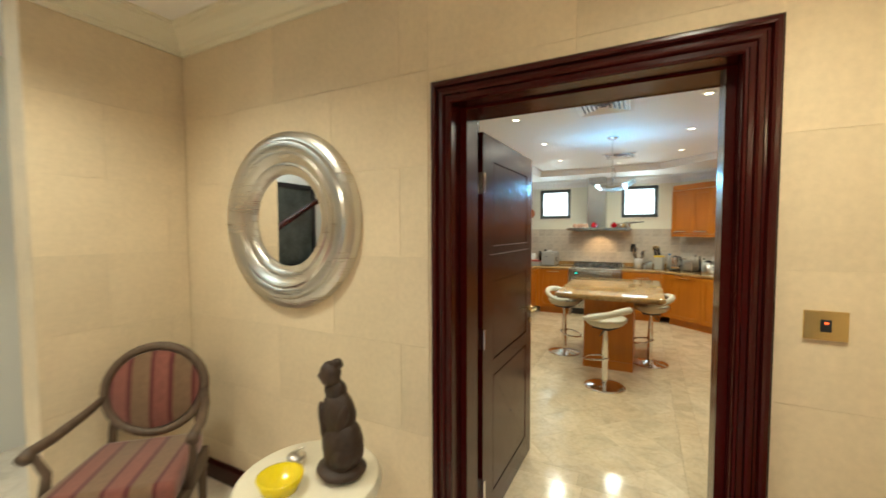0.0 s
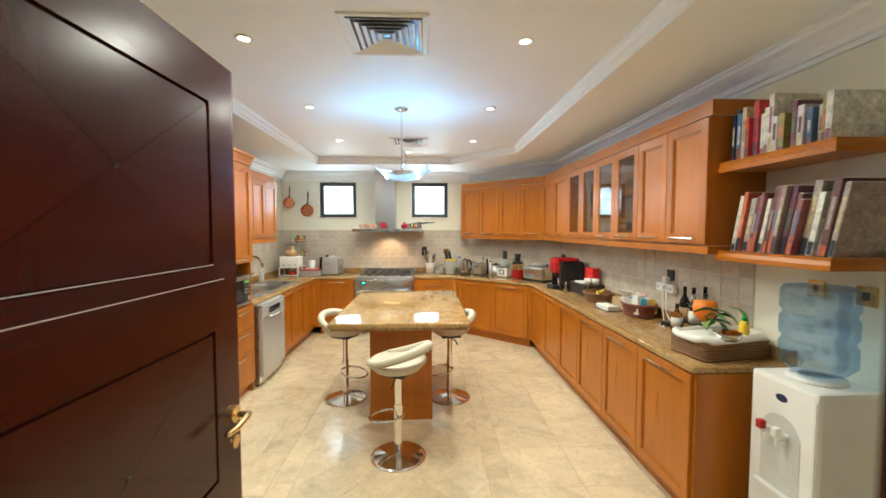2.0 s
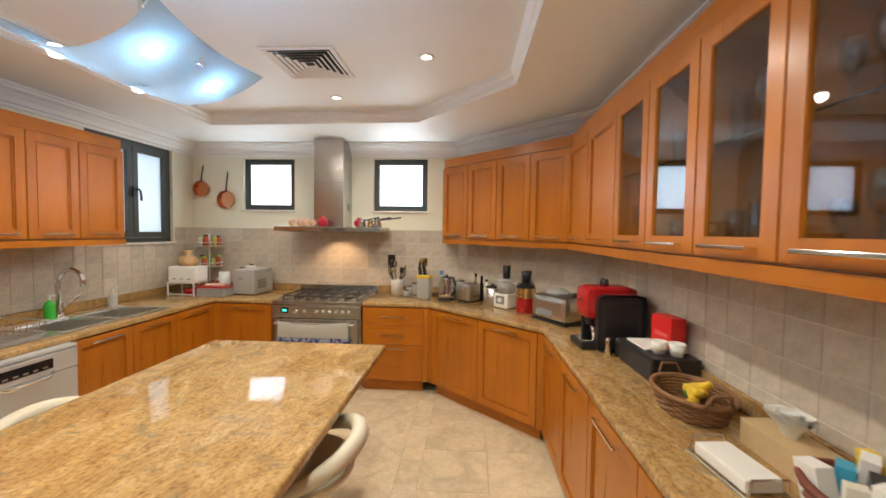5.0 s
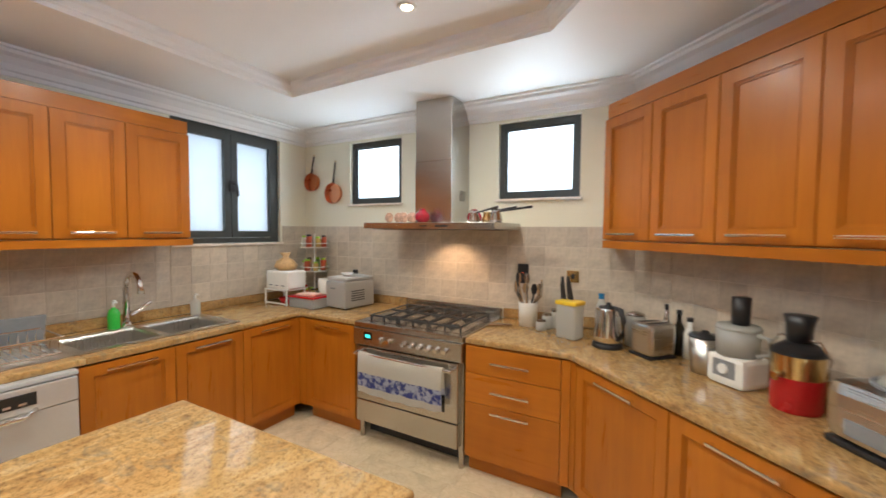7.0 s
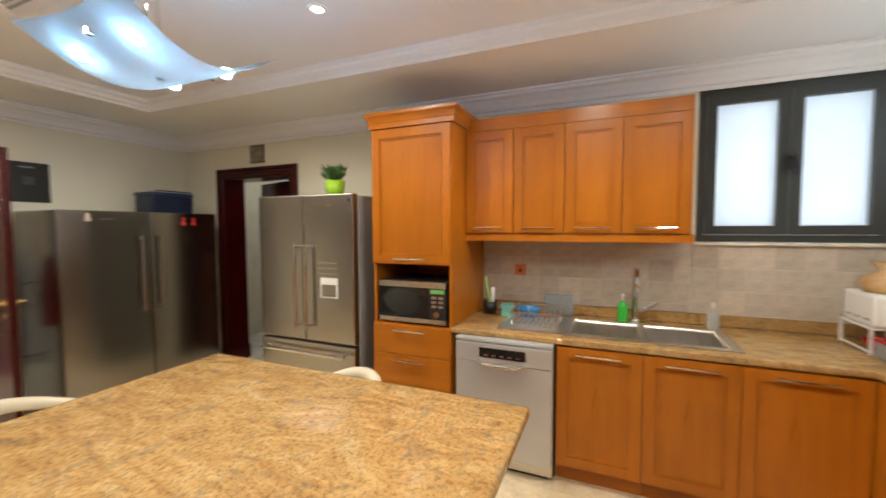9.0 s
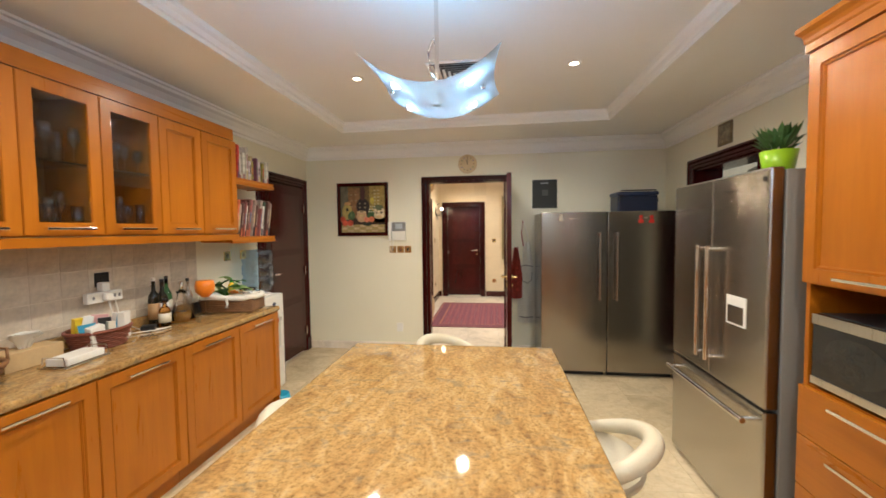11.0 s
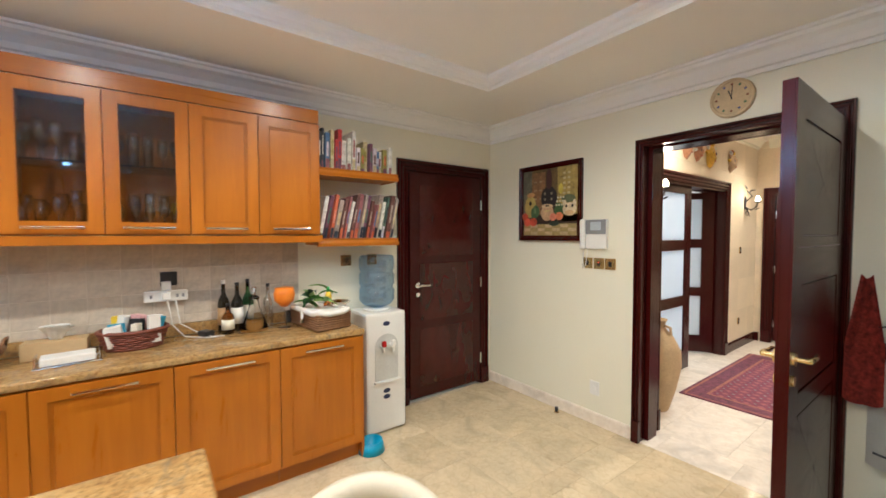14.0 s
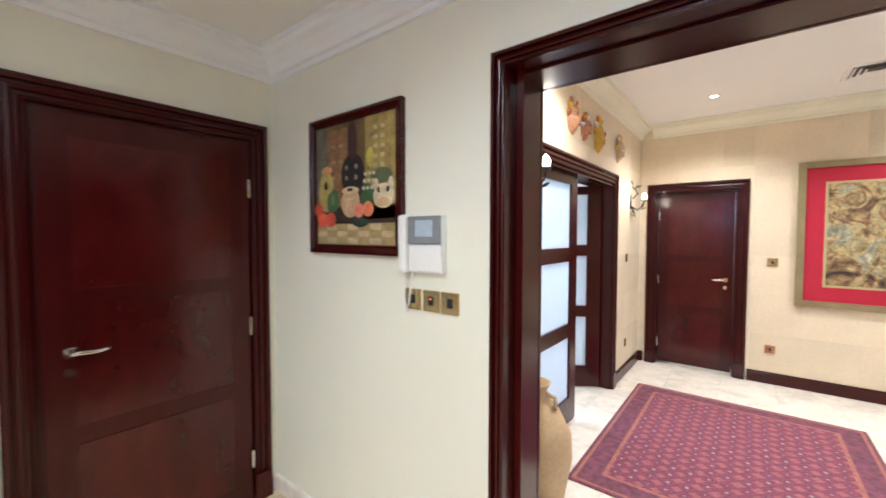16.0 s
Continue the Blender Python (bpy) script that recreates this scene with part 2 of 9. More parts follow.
DARKGLASS = plain("dark_glass", (0.012, 0.013, 0.015), 0.06, var=0.1, bump=0)
ALU = plain("dark_bronze_aluminium", (0.045, 0.05, 0.045), 0.4, var=0.1)
PLASTIC = plain("white_plastic", (0.80, 0.79, 0.74), 0.35, var=0.04)
CREAM = plain("cream_leatherette", (0.58, 0.52, 0.39), 0.45, var=0.05, bump=0.15, bscale=90)
RED = plain("red_plastic", (0.42, 0.012, 0.014), 0.25, var=0.1)
COPPER = steel("copper", (0.62, 0.24, 0.11), 0.28, (5, 5, 5))
CLEAR = glass("clear_glass")
FROST = milky("frosted_pane")
DISH = milky("frosted_dish", (0.40, 0.39, 0.365))
BULB = glow("warm_bulb", (1.0, 0.86, 0.62), 14)
COOLBULB = glow("cool_bulb", (0.80, 0.93, 1.0), 10)
MIRROR = steel("mirror_silver", (0.93, 0.93, 0.92), 0.015, (1, 1, 1))
SILVER = steel("silver_leaf", (0.75, 0.70, 0.62), 0.22, (6, 6, 6))

INLAY = plain("pale_inlay", (0.45, 0.42, 0.40), 0.4, var=0.05)
for m in (MAHOGANY, MAHOGANY_H):
    m.node_tree.nodes["Principled BSDF"].inputs["Specular IOR Level"].default_value = 0.36
SILVER = steel("bright_brushed_steel", (0.64, 0.62, 0.58), 0.28)
SILVER_H = steel("bright_brushed_steel_level", (0.64, 0.62, 0.58), 0.28, (120, 120, 3))
# grey-blue tint of the panes stands in for dim interiors and room reflections
DIMMED_GLASS = glass("cabinet_glass", (0.66, 0.71, 0.78))
for m in (CHERRY, CHERRY_H):
    m.node_tree.nodes["Principled BSDF"].inputs["Specular IOR Level"].default_value = 0.4


# ---- mesh tools ----
def box(bm, x0, y0, z0, x1, y1, z1, bevel=0.0, m=None):
    v = bmesh.ops.create_cube(bm, size=1.0)["verts"]
    bmesh.ops.scale(bm, vec=(abs(x1 - x0), abs(y1 - y0), abs(z1 - z0)), verts=v)
    bmesh.ops.translate(bm, vec=((x0 + x1) / 2, (y0 + y1) / 2, (z0 + z1) / 2), verts=v)
    if bevel:
        es = list({e for q in v for e in q.link_edges})
        v = bmesh.ops.bevel(bm, geom=es, offset=bevel, segments=2, profile=0.6, affect="EDGES")["verts"]
    if m is not None:
        bmesh.ops.transform(bm, matrix=m, verts=list(set(v)))
    return bm


def rod(bm, a, b, r0, r1=None, seg=16):
    a, b = Vector(a), Vector(b)
    v = bmesh.ops.create_cone(bm, cap_ends=True, segments=seg, radius1=r0, radius2=r0 if r1 is None else r1, depth=(b - a).length)["verts"]
    turn = (b - a).to_track_quat("Z", "Y").to_matrix().to_4x4()
    bmesh.ops.transform(bm, matrix=Matrix.Translation((a + b) / 2) @ turn, verts=v)
    return bm


def lathe(bm, profile, x=0.0, y=0.0, z=0.0, seg=28, m=None):
    rings = []
    for r, h in profile:
        rings.append([bm.verts.new((x + r * math.cos(2 * math.pi * i / seg), y + r * math.sin(2 * math.pi * i / seg), z + h)) for i in range(seg)] if r > 1e-5 else [bm.verts.new((x, y, z + h))])
    made = [v for ring in rings for v in ring]
    for a, b in zip(rings, rings[1:]):
        for i in range(seg):
            j = (i + 1) % seg
            if len(a) == 1 and len(b) == 1:
                continue
            if len(a) == 1:
                bm.faces.new((a[0], b[j], b[i]))
            elif len(b) == 1:
                bm.faces.new((a[i], a[j], b[0]))
            else:
                bm.faces.new((a[i], a[j], b[j], b[i]))
    if m is not None:
        bmesh.ops.transform(bm, matrix=m, verts=made)
    return bm


def tube(bm, pts, r, seg=10, closed=False):
    pts = [Vector(p) for p in pts]
    n = len(pts)
    rings = []
    up = Vector((0, 0, 1))
    for i, p in enumerate(pts):
        a = pts[(i - 1) % n] if closed or i else p
        b = pts[(i + 1) % n] if closed or i < n - 1 else p
        d = (b - a).normalized()
        side = d.cross(up)
        if side.length < 0.05:
            side = d.cross(Vector((1, 0, 0)))
        side.normalize()
        nor = side.cross(d).normalized()
        rr = r[i] if isinstance(r, (list, tuple)) else r
        rings.append([bm.verts.new(p + rr * (math.cos(2 * math.pi * k / seg) * side + math.sin(2 * math.pi * k / seg) * nor)) for k in range(seg)])
    for i in range(n if closed else n - 1):
        a, b = rings[i], rings[(i + 1) % n]
        for k in range(seg):
            bm.faces.new((a[k], a[(k + 1) % seg], b[(k + 1) % seg], b[k]))
    if not closed:
        bm.faces.new(rings[0][::-1])
        bm.faces.new(rings[-1])
    return bm


def sweep(bm, profile, path, closed=True, z=0.0):
    """A moulding: profile points (inward, up) carried along a level line, mitred; inward lies to the left of the line."""
    n = len(path)
    cols = []
    for i in range(n):
        p = Vector(path[i])
        d0 = (p - Vector(path[i - 1])).normalized() if closed or i else None
        d1 = (Vector(path[(i + 1) % n]) - p).normalized() if closed or i < n - 1 else None
        d0, d1 = d0 or d1, d1 or d0
        n0, n1 = Vector((-d0.y, d0.x)), Vector((-d1.y, d1.x))
        mit = (n0 + n1) / (1 + n0.dot(n1))
        cols.append([bm.verts.new((p.x + mit.x * u, p.y + mit.y * u, z + w)) for u, w in profile])
    k = len(profile)
    for i in range(n if closed else n - 1):
        a, b = cols[i], cols[(i + 1) % n]
        for j in range(k):
            bm.faces.new((a[j], b[j], b[(j + 1) % k], a[(j + 1) % k]))
    if not closed:
        bm.faces.new(cols[0])
        bm.faces.new(cols[-1][::-1])
    bmesh.ops.recalc_face_normals(bm, faces=bm.faces[:])
    return bm


def prism(bm, outline, z0, z1, bevel=0.0):
    lo = [bm.verts.new((x, y, z0)) for x, y in outline]
    hi = [bm.verts.new((x, y, z1)) for x, y in outline]
    n = len(outline)
    fs = [bm.faces.new(lo[::-1]), bm.faces.new(hi)] + [bm.faces.new((lo[i], lo[(i + 1) % n], hi[(i + 1) % n], hi[i])) for i in range(n)]
    bmesh.ops.recalc_face_normals(bm, faces=fs)
    if bevel:
        bmesh.ops.bevel(bm, geom=list({e for v in hi + lo for e in v.link_edges}), offset=bevel, segments=3, profile=0.6, affect="EDGES")
    return bm


def meshed(name, bm, material, smooth=False):
    me = bpy.data.meshes.new(name)
    if smooth:
        for f in bm.faces:
            f.smooth = True
        for e in bm.edges:
            if len(e.link_faces) == 2 and e.calc_face_angle(0) > 0.7:
                e.smooth = False
    bm.to_mesh(me)
    bm.free()
    me.materials.append(material)
    return me


def part(name, bm, material, parent, label="", smooth=False):
    ob = new(name, meshed(name, bm, material, smooth))
    ob.parent = parent
    if label:
        ob["label"] = label
    return ob


def solo(name, bm, material, label="", category="", group="", kind="", smooth=False, at=None):
    ob = new(name, meshed(name, bm, material, smooth))
    if at is not None:
        ob.matrix_world = at
    return tagged(ob, label, category, group, kind)


def thing(name, at, label, category, group=""):
    ob = new(name)
    ob.empty_display_size = 0.1
    ob.matrix_world = at
    return tagged(ob, label, category, group)


def nb():
    return bmesh.new()


def bx(*a, **k):
    return box(nb(), *a, **k)


def wall_mesh(bm, axis, a0, a1, f0, f1, z0, z1, holes=()):
    """A wall along x or y with openings (a0, a1, z0, z1) cut through it; no hidden inner faces."""
    us = sorted({a0, a1, *[h[0] for h in holes], *[h[1] for h in holes]})
    ws = sorted({z0, z1, *[h[2] for h in holes], *[h[3] for h in holes]})
    solid = lambda i, j: 0 <= i < len(us) - 1 and 0 <= j < len(ws) - 1 and not any(h[0] <= us[i] and us[i + 1] <= h[1] and h[2] <= ws[j] and ws[j + 1] <= h[3] for h in holes)
    memo = {}

    def vert(u, f, w):
        if (u, f, w) not in memo:
            memo[u, f, w] = bm.verts.new((u, f, w) if axis == "x" else (f, u, w))
        return memo[u, f, w]

    for i in range(len(us) - 1):
        for j in range(len(ws) - 1):
            if not solid(i, j):
                continue
            u0, u1, w0, w1 = us[i], us[i + 1], ws[j], ws[j + 1]
            for f in (f0, f1):
                bm.faces.new([vert(u0, f, w0), vert(u1, f, w0), vert(u1, f, w1), vert(u0, f, w1)])
            for di, dj, q in ((-1, 0, ((u0, w0), (u0, w1))), (1, 0, ((u1, w0), (u1, w1))), (0, -1, ((u0, w0), (u1, w0))), (0, 1, ((u0, w1), (u1, w1)))):
                if not solid(i + di, j + dj):
                    (ua, wa), (ub, wb) = q
                    bm.faces.new([vert(ua, f0, wa), vert(ub, f0, wb), vert(ub, f1, wb), vert(ua, f1, wa)])
    bmesh.ops.recalc_face_normals(bm, faces=bm.faces[:])
    return bm


# ---- the shell of the kitchen and hall ----
XW, XE, YS, YN = -2.36, 2.02, 2.27, 8.70      # kitchen faces: sink wall, cabinet wall, door wall, hob wall
DG = 0.80, 7.48                               # where the slanted corner wall leaves the hob wall (x) and the cabinet wall (y)
HY, HW, HS, HE = 1.99, -2.45, -1.80, 0.86     # hall faces: kitchen side, chair side, far side, glazed-door side
SOFFIT, TRAY, HALLTOP = 2.575, 2.665, 2.84
ROOM = [(XE, YS), (XE, DG[1]), (DG[0], YN), (XW, YN), (XW, YS)]
S = "structure"
floor = solo("floor", prism(nb(), [(-4.2, -2.2), (4.2, -2.2), (4.2, 9.1), (-4.2, 9.1)], -0.20, -0.006), GROUT, "pale grout bed under the marble floor tiles", "floor", kind=S)
wall_north = solo("wall_north", wall_mesh(nb(), "x", -2.60, 2.3, YN, YN + 0.24, 0, 2.9, [(-1.735, -1.122, 1.814, 2.408), (-0.189, 0.432, 1.814, 2.408)]), PAINT, "cream painted hob wall with two small windows", "wall", kind=S)
wall_west = solo("wall_west", wall_mesh(nb(), "y", YS, YN, XW - 0.24, XW, 0, 2.9, [(7.392, 8.380, 1.437, 2.443), (2.90, 3.88, 0, 2.10)]), PAINT, "cream painted sink wall with a window and a doorway", "wall", kind=S)
wall_east = solo("wall_east", wall_mesh(nb(), "y", YS, YN, XE, XE + 0.24, 0, 2.9, [(2.40, 3.29, 0, 2.085)]), PAINT, "cream painted wall behind the long cabinet run", "wall", kind=S)
wall_corner = solo("wall_corner", prism(nb(), [(XE, DG[1]), (XE + 0.1, YN + 0.1), (DG[0], YN)], 0, 2.9), PAINT, "slanted cream painted corner wall", "wall", kind=S)
wall_south = solo("wall_south", wall_mesh(nb(), "x", -2.60, 2.26, YS - 0.13, YS, 0, 2.9, [(-0.55, 0.462, 0, 2.14)]), PAINT, "cream painted wall with the doorway to the hall", "wall", kind=S)
wall_hall_north = solo("wall_hall_north", wall_mesh(nb(), "x", -4.2, 2.26, HY + 0.004, YS - 0.13, 0, 2.9, [(-0.55, 0.462, 0, 2.14)]), HALL_GROUT, "beige stone clad hall wall round the kitchen door", "wall", kind=S)
wall_hall_west = solo("wall_hall_west", wall_mesh(nb(), "y", 1.25, HY, HW - 0.20, HW - 0.006, 0, 2.9), HALL_GROUT, "short beige stone clad wall behind the armchair", "wall", kind=S)
wall_hall_back = solo("wall_hall_back", wall_mesh(nb(), "y", HS, HY, -4.2, -3.9, 0, 2.9), WHITE, "plain white wall of the side passage", "wall", kind=S)
wall_hall_south = solo("wall_hall_south", wall_mesh(nb(), "x", -4.2, 1.06, HS - 0.2, HS - 0.004, 0, 2.9, [(-0.11, 0.69, 0, 2.06)]), HALL_GROUT, "beige stone clad far wall of the hall", "wall", kind=S)
wall_hall_east = solo("wall_hall_east", wall_mesh(nb(), "y", HS, HY, HE + 0.004, HE + 0.2, 0, 2.9, [(-0.62, 1.12, 0, 2.06)]), HALL_GROUT, "beige stone clad wall with the glazed double door", "wall", kind=S)
wall_beyond = solo("wall_beyond", wall_mesh(nb(), "y", -2.0, YS - 0.13, 3.6, 3.8, 0, 2.9), WHITE, "plain white wall of the room beyond the glazed doors", "wall", kind=S)
wall_beyond_end = solo("wall_beyond_end", wall_mesh(nb(), "x", 1.06, 3.8, HS - 0.2, HS - 0.004, 0, 2.9), WHITE, "plain white end wall of the room beyond", "wall", kind=S)
wall_pantry = solo("wall_pantry", wall_mesh(nb(), "y", 2.0, 4.6, -4.1, -3.9, 0, 2.9), WHITE, "plain white back wall of the pantry", "wall", kind=S)
for y in (2.0, 4.5):
    solo("wall_pantry_side", wall_mesh(nb(), "x", -3.9, XW - 0.24, y, y + 0.1, 0, 2.9), WHITE, "plain white side wall of the pantry", "wall", kind=S)
ceiling_hall = solo("ceiling_hall", prism(nb(), [(-4.2, -2.1), (3.8, -2.1), (3.8, HY + 0.1), (-4.2, HY + 0.1)], HALLTOP, HALLTOP + 0.1), WHITE, "flat white hall ceiling", "ceiling", kind=S)
ceiling_pantry = solo("ceiling_pantry", prism(nb(), [(-4.1, 2.1), (XW - 0.2, 2.1), (XW - 0.2, 4.5), (-4.1, 4.5)], 2.6, 2.7), WHITE, "flat white pantry ceiling", "ceiling", kind=S)

# kitchen ceiling: a lower border round a raised tray with one clipped corner
TRAYLINE = [(1.22, 3.05), (1.22, 6.91), (0.44, 7.80), (-1.55, 7.86), (-1.51, 3.09)]
bm = nb()
outer = [(XE + 0.05, YS - 0.05), (XE + 0.05, DG[1] + 0.3), (DG[0] + 0.3, YN + 0.05), (XW - 0.05, YN + 0.05), (XW - 0.05, YS - 0.05)]
lo_o, lo_i = [bm.verts.new((*p, SOFFIT)) for p in outer], [bm.verts.new((*p, SOFFIT)) for p in TRAYLINE]
hi_i = [bm.verts.new((*p, TRAY)) for p in TRAYLINE]
for i in range(5):
    j = (i + 1) % 5
    bm.faces.new((lo_o[i], lo_i[i], lo_i[j], lo_o[j]))
    bm.faces.new((lo_i[i], hi_i[i], hi_i[j], lo_i[j]))
bm.faces.new(hi_i)
ceiling = solo("ceiling", bm, WHITE, "white tray ceiling with a clipped corner", "ceiling", kind=S)
solo("ceiling_slab", prism(nb(), outer, TRAY + 0.03, TRAY + 0.2), WHITE, "plain slab above the kitchen ceiling", "ceiling", kind=S)
CROWN = [(0, 0), (0, -0.145), (0.014, -0.145), (0.018, -0.122), (0.034, -0.116), (0.044, -0.085), (0.075, -0.05), (0.105, -0.036), (0.11, -0.018), (0.128, -0.014), (0.128, 0)]
solo("crown_moulding", sweep(nb(), CROWN, ROOM, z=SOFFIT - 0.001), WHITE, "white plaster crown moulding round the kitchen", "trim", kind=S)
LIP = [(-0.03, 0.0), (0.012, 0.0), (0.016, 0.02), (0.028, 0.028), (0.034, 0.055), (0.05, 0.07), (0.054, TRAY - SOFFIT + 0.007), (-0.03, TRAY - SOFFIT + 0.007)]
solo("tray_moulding", sweep(nb(), LIP, TRAYLINE, z=SOFFIT - 0.008), WHITE, "white plaster moulding round the ceiling tray", "trim", kind=S)
HALLLINE = [(HE, HS), (HE, HY), (HW, HY), (HW, 1.25)]
solo("crown_hall", sweep(nb(), CROWN, HALLLINE, closed=False, z=HALLTOP - 0.001), PAINT, "cream crown moulding round the hall", "trim", kind=S)
solo("crown_hall_far", sweep(nb(), CROWN, [(-3.9, HS), (HE - 0.13, HS)], closed=False, z=HALLTOP - 0.001), PAINT, "cream crown moulding on the far hall wall", "trim", kind=S)

# skirting
SKIRT = [(0, 0), (0.014, 0), (0.014, 0.085), (0.008, 0.095), (0, 0.095)]
for pts in ([(0.50, YS), (XE, YS), (XE, 2.30)], [(XW, 2.80), (XW, YS), (-0.62, YS)], [(XE, 3.40), (XE, 3.98)]):
    solo("baseboard", sweep(nb(), SKIRT, pts, closed=False), MARBLE_PALE, "low beige marble skirting along the wall", "baseboard", kind=S)
DSKIRT = [(0, 0), (0.02, 0), (0.02, 0.10), (0.012, 0.12), (0, 0.12)]
for pts in ([(-3.9, HS), (-0.215, HS)], [(0.80, HS), (HE, HS), (HE, -0.73)], [(HE, 1.23), (HE, HY), (0.62, HY)], [(-0.74, HY), (HW, HY), (HW, 1.25)]):
    solo("baseboard_hall", sweep(nb(), DSKIRT, pts, closed=False), MAHOGANY, "dark mahogany skirting along the hall wall", "baseboard", kind=S)


# windows: dark frames, frosted panes
def window(name, at, w, h, label, panes=1, handle=False):
    """Local frame: x along the wall, y outwards from the room, z up from the sill."""
    o = tagged(new(name), label, "window", kind=S)
    o.matrix_world = at
    t = 0.045
    fr = nb()
    wall_mesh(fr, "x", 0, w, 0.03, 0.09, 0, h, [(t, w - t, t, h - t)])
    part("window_frame", fr, ALU, o)
    for i in range(panes):
        a, b = t + (w - 2 * t) * i / panes, t + (w - 2 * t) * (i + 1) / panes
        if panes > 1:
            sash = wall_mesh(nb(), "x", a + 0.004, b - 0.004, 0.015, 0.075, t + 0.004, h - t - 0.004, [(a + 0.06, b - 0.06, t + 0.06, h - t - 0.06)])
            part("sash", sash, ALU, o)
            a, b, q = a + 0.06, b - 0.06, t + 0.06
        else:
            part("glazing_bead", wall_mesh(nb(), "x", a, b, 0.045, 0.07, t, h - t, [(a + 0.014, b - 0.014, t + 0.014, h - t - 0.014)]), ALU, o)
            q = t
        p = part("pane", bx(a, 0.052, q, b, 0.058, h - q), FROST, o, "frosted white glass pane")
        p.visible_shadow = False
    if handle:
        hb = bx(w / 2 - 0.022, -0.012, h / 2 - 0.05, w / 2 + 0.022, 0.014, h / 2 + 0.05, 0.006)
        hb = tube(hb, [(w / 2, -0.01, h / 2 + 0.02), (w / 2, -0.05, h / 2 + 0.02), (w / 2 + 0.01, -0.055, h / 2 + 0.0), (w / 2 + 0.02, -0.055, h / 2 - 0.09)], 0.010)
        part("window_handle", hb, BLACK, o)
    part("window_sill", bx(-0.02, -0.03, -0.022, w + 0.02, 0.03, -0.002, 0.004), MARBLE_PALE, o)
    return o


window("window_1", pose(-1.732, YN, 1.817), 0.607, 0.588, "small square dark-framed frosted window in the hob wall")
window("window_2", pose(-0.186, YN, 1.817), 0.615, 0.588, "small square dark-framed frosted window beside the hood")
window("window_3", pose(XW, 7.395, 1.440, 0, 0, 90), 0.982, 1.0, "dark-framed double casement window with frosted panes", 2, True)


# doors: mahogany casings and leaves
def casing(name, at, w, h, depth, label, width=0.10, proud=0.03, first=None, lining=0.03, stop=None):
    """Local frame: x across the opening (0..w), y through the wall (0..depth), a casing on each face."""
    o = tagged(new(name), label, "door frame", kind=S)
    o.matrix_world = at
    part("jamb", bx(0, 0, 0, lining, depth, h), MAHOGANY, o)
    part("jamb", bx(w - lining, 0, 0, w, depth, h), MAHOGANY, o)
    part("head", bx(lining, 0, h - lining, w - lining, depth, h), MAHOGANY_H, o)
    if stop:
        for a, b in ((lining, stop), (w - stop, w - lining)):
            part("door_stop_strip", bx(a, depth * 0.29, 0, b, depth * 0.75, h - lining, 0.002), MAHOGANY, o)
        part("door_stop_strip", bx(stop, depth * 0.29, h - 0.02, w - stop, depth * 0.75, h - lining, 0.002), MAHOGANY_H, o)
    for face, sgn, width in ((0, 1, first or width), (depth, -1, width)):
        prof = [(0, 0)] + [(width * u, -proud * v) for u, v in ((0, 0.5), (0.05, 0.75), (0.12, 0.78), (0.17, 0.5), (0.19, 0.3), (0.33, 0.3), (0.38, 0.62), (0.46, 0.7), (0.56, 0.62), (0.61, 0.35), (0.68, 0.35), (0.74, 0.88), (0.82, 1.0), (0.93, 0.96), (1, 0.75))] + [(width, 0)]
        for nm, f in (("casing_left", 0), ("casing_right", 1), ("casing_top", 2)):
            bm = nb()
            ra, rb = [], []
            for u, v in prof:
                y = face + sgn * v
                if f == 0:
                    ra.append(bm.verts.new((0.012 - u, y, 0))), rb.append(bm.verts.new((0.012 - u, y, h - 0.012 + u)))
                elif f == 1:
                    ra.append(bm.verts.new((w - 0.012 + u, y, 0))), rb.append(bm.verts.new((w - 0.012 + u, y, h - 0.012 + u)))
                else:
                    ra.append(bm.verts.new((0.012 - u, y, h - 0.012 + u))), rb.append(bm.verts.new((w - 0.012 + u, y, h - 0.012 + u)))
            k = len(prof)
            for j in range(k):
                bm.faces.new((ra[j], rb[j], rb[(j + 1) % k], ra[(j + 1) % k]))
            bm.faces.new(ra)
            bm.faces.new(rb[::-1])
            bmesh.ops.recalc_face_normals(bm, faces=bm.faces[:])
            part(nm, bm, MAHOGANY_H if f == 2 else MAHOGANY, o)
        for x0 in (0.016 - width, w - 0.016):
            part("plinth_block", bx(x0, min(face, face - sgn * (proud + 0.006)), 0, x0 + width + 0.0, max(face, face - sgn * (proud + 0.006)), 0.16, 0.004), MAHOGANY, o)
    return o


def lever(parent, x, z, y0, sgn, way, metal=BRASS):
    """A lever handle on a rose; y0 is the leaf's face, sgn the side it stands out to, way the side the lever points to."""
    bm = rod(nb(), (x, y0, z), (x, y0 + sgn * 0.010, z), 0.026)
    rod(bm, (x, y0, z), (x, y0 + sgn * 0.05, z), 0.010)
    tube(bm, [(x, y0 + sgn * 0.045, z), (x + way * 0.03, y0 + sgn * 0.05, z), (x + way * 0.08, y0 + sgn * 0.05, z - 0.004), (x + way * 0.125, y0 + sgn * 0.046, z)], [0.011, 0.010, 0.009, 0.008])
    h = part("door_handle", bm, metal, parent, "polished brass lever handle" if metal is BRASS else "", smooth=True)
    part("keyhole", rod(nb(), (x, y0, z - 0.085), (x, y0 + sgn * 0.008, z - 0.085), 0.02), metal, parent)
    return h


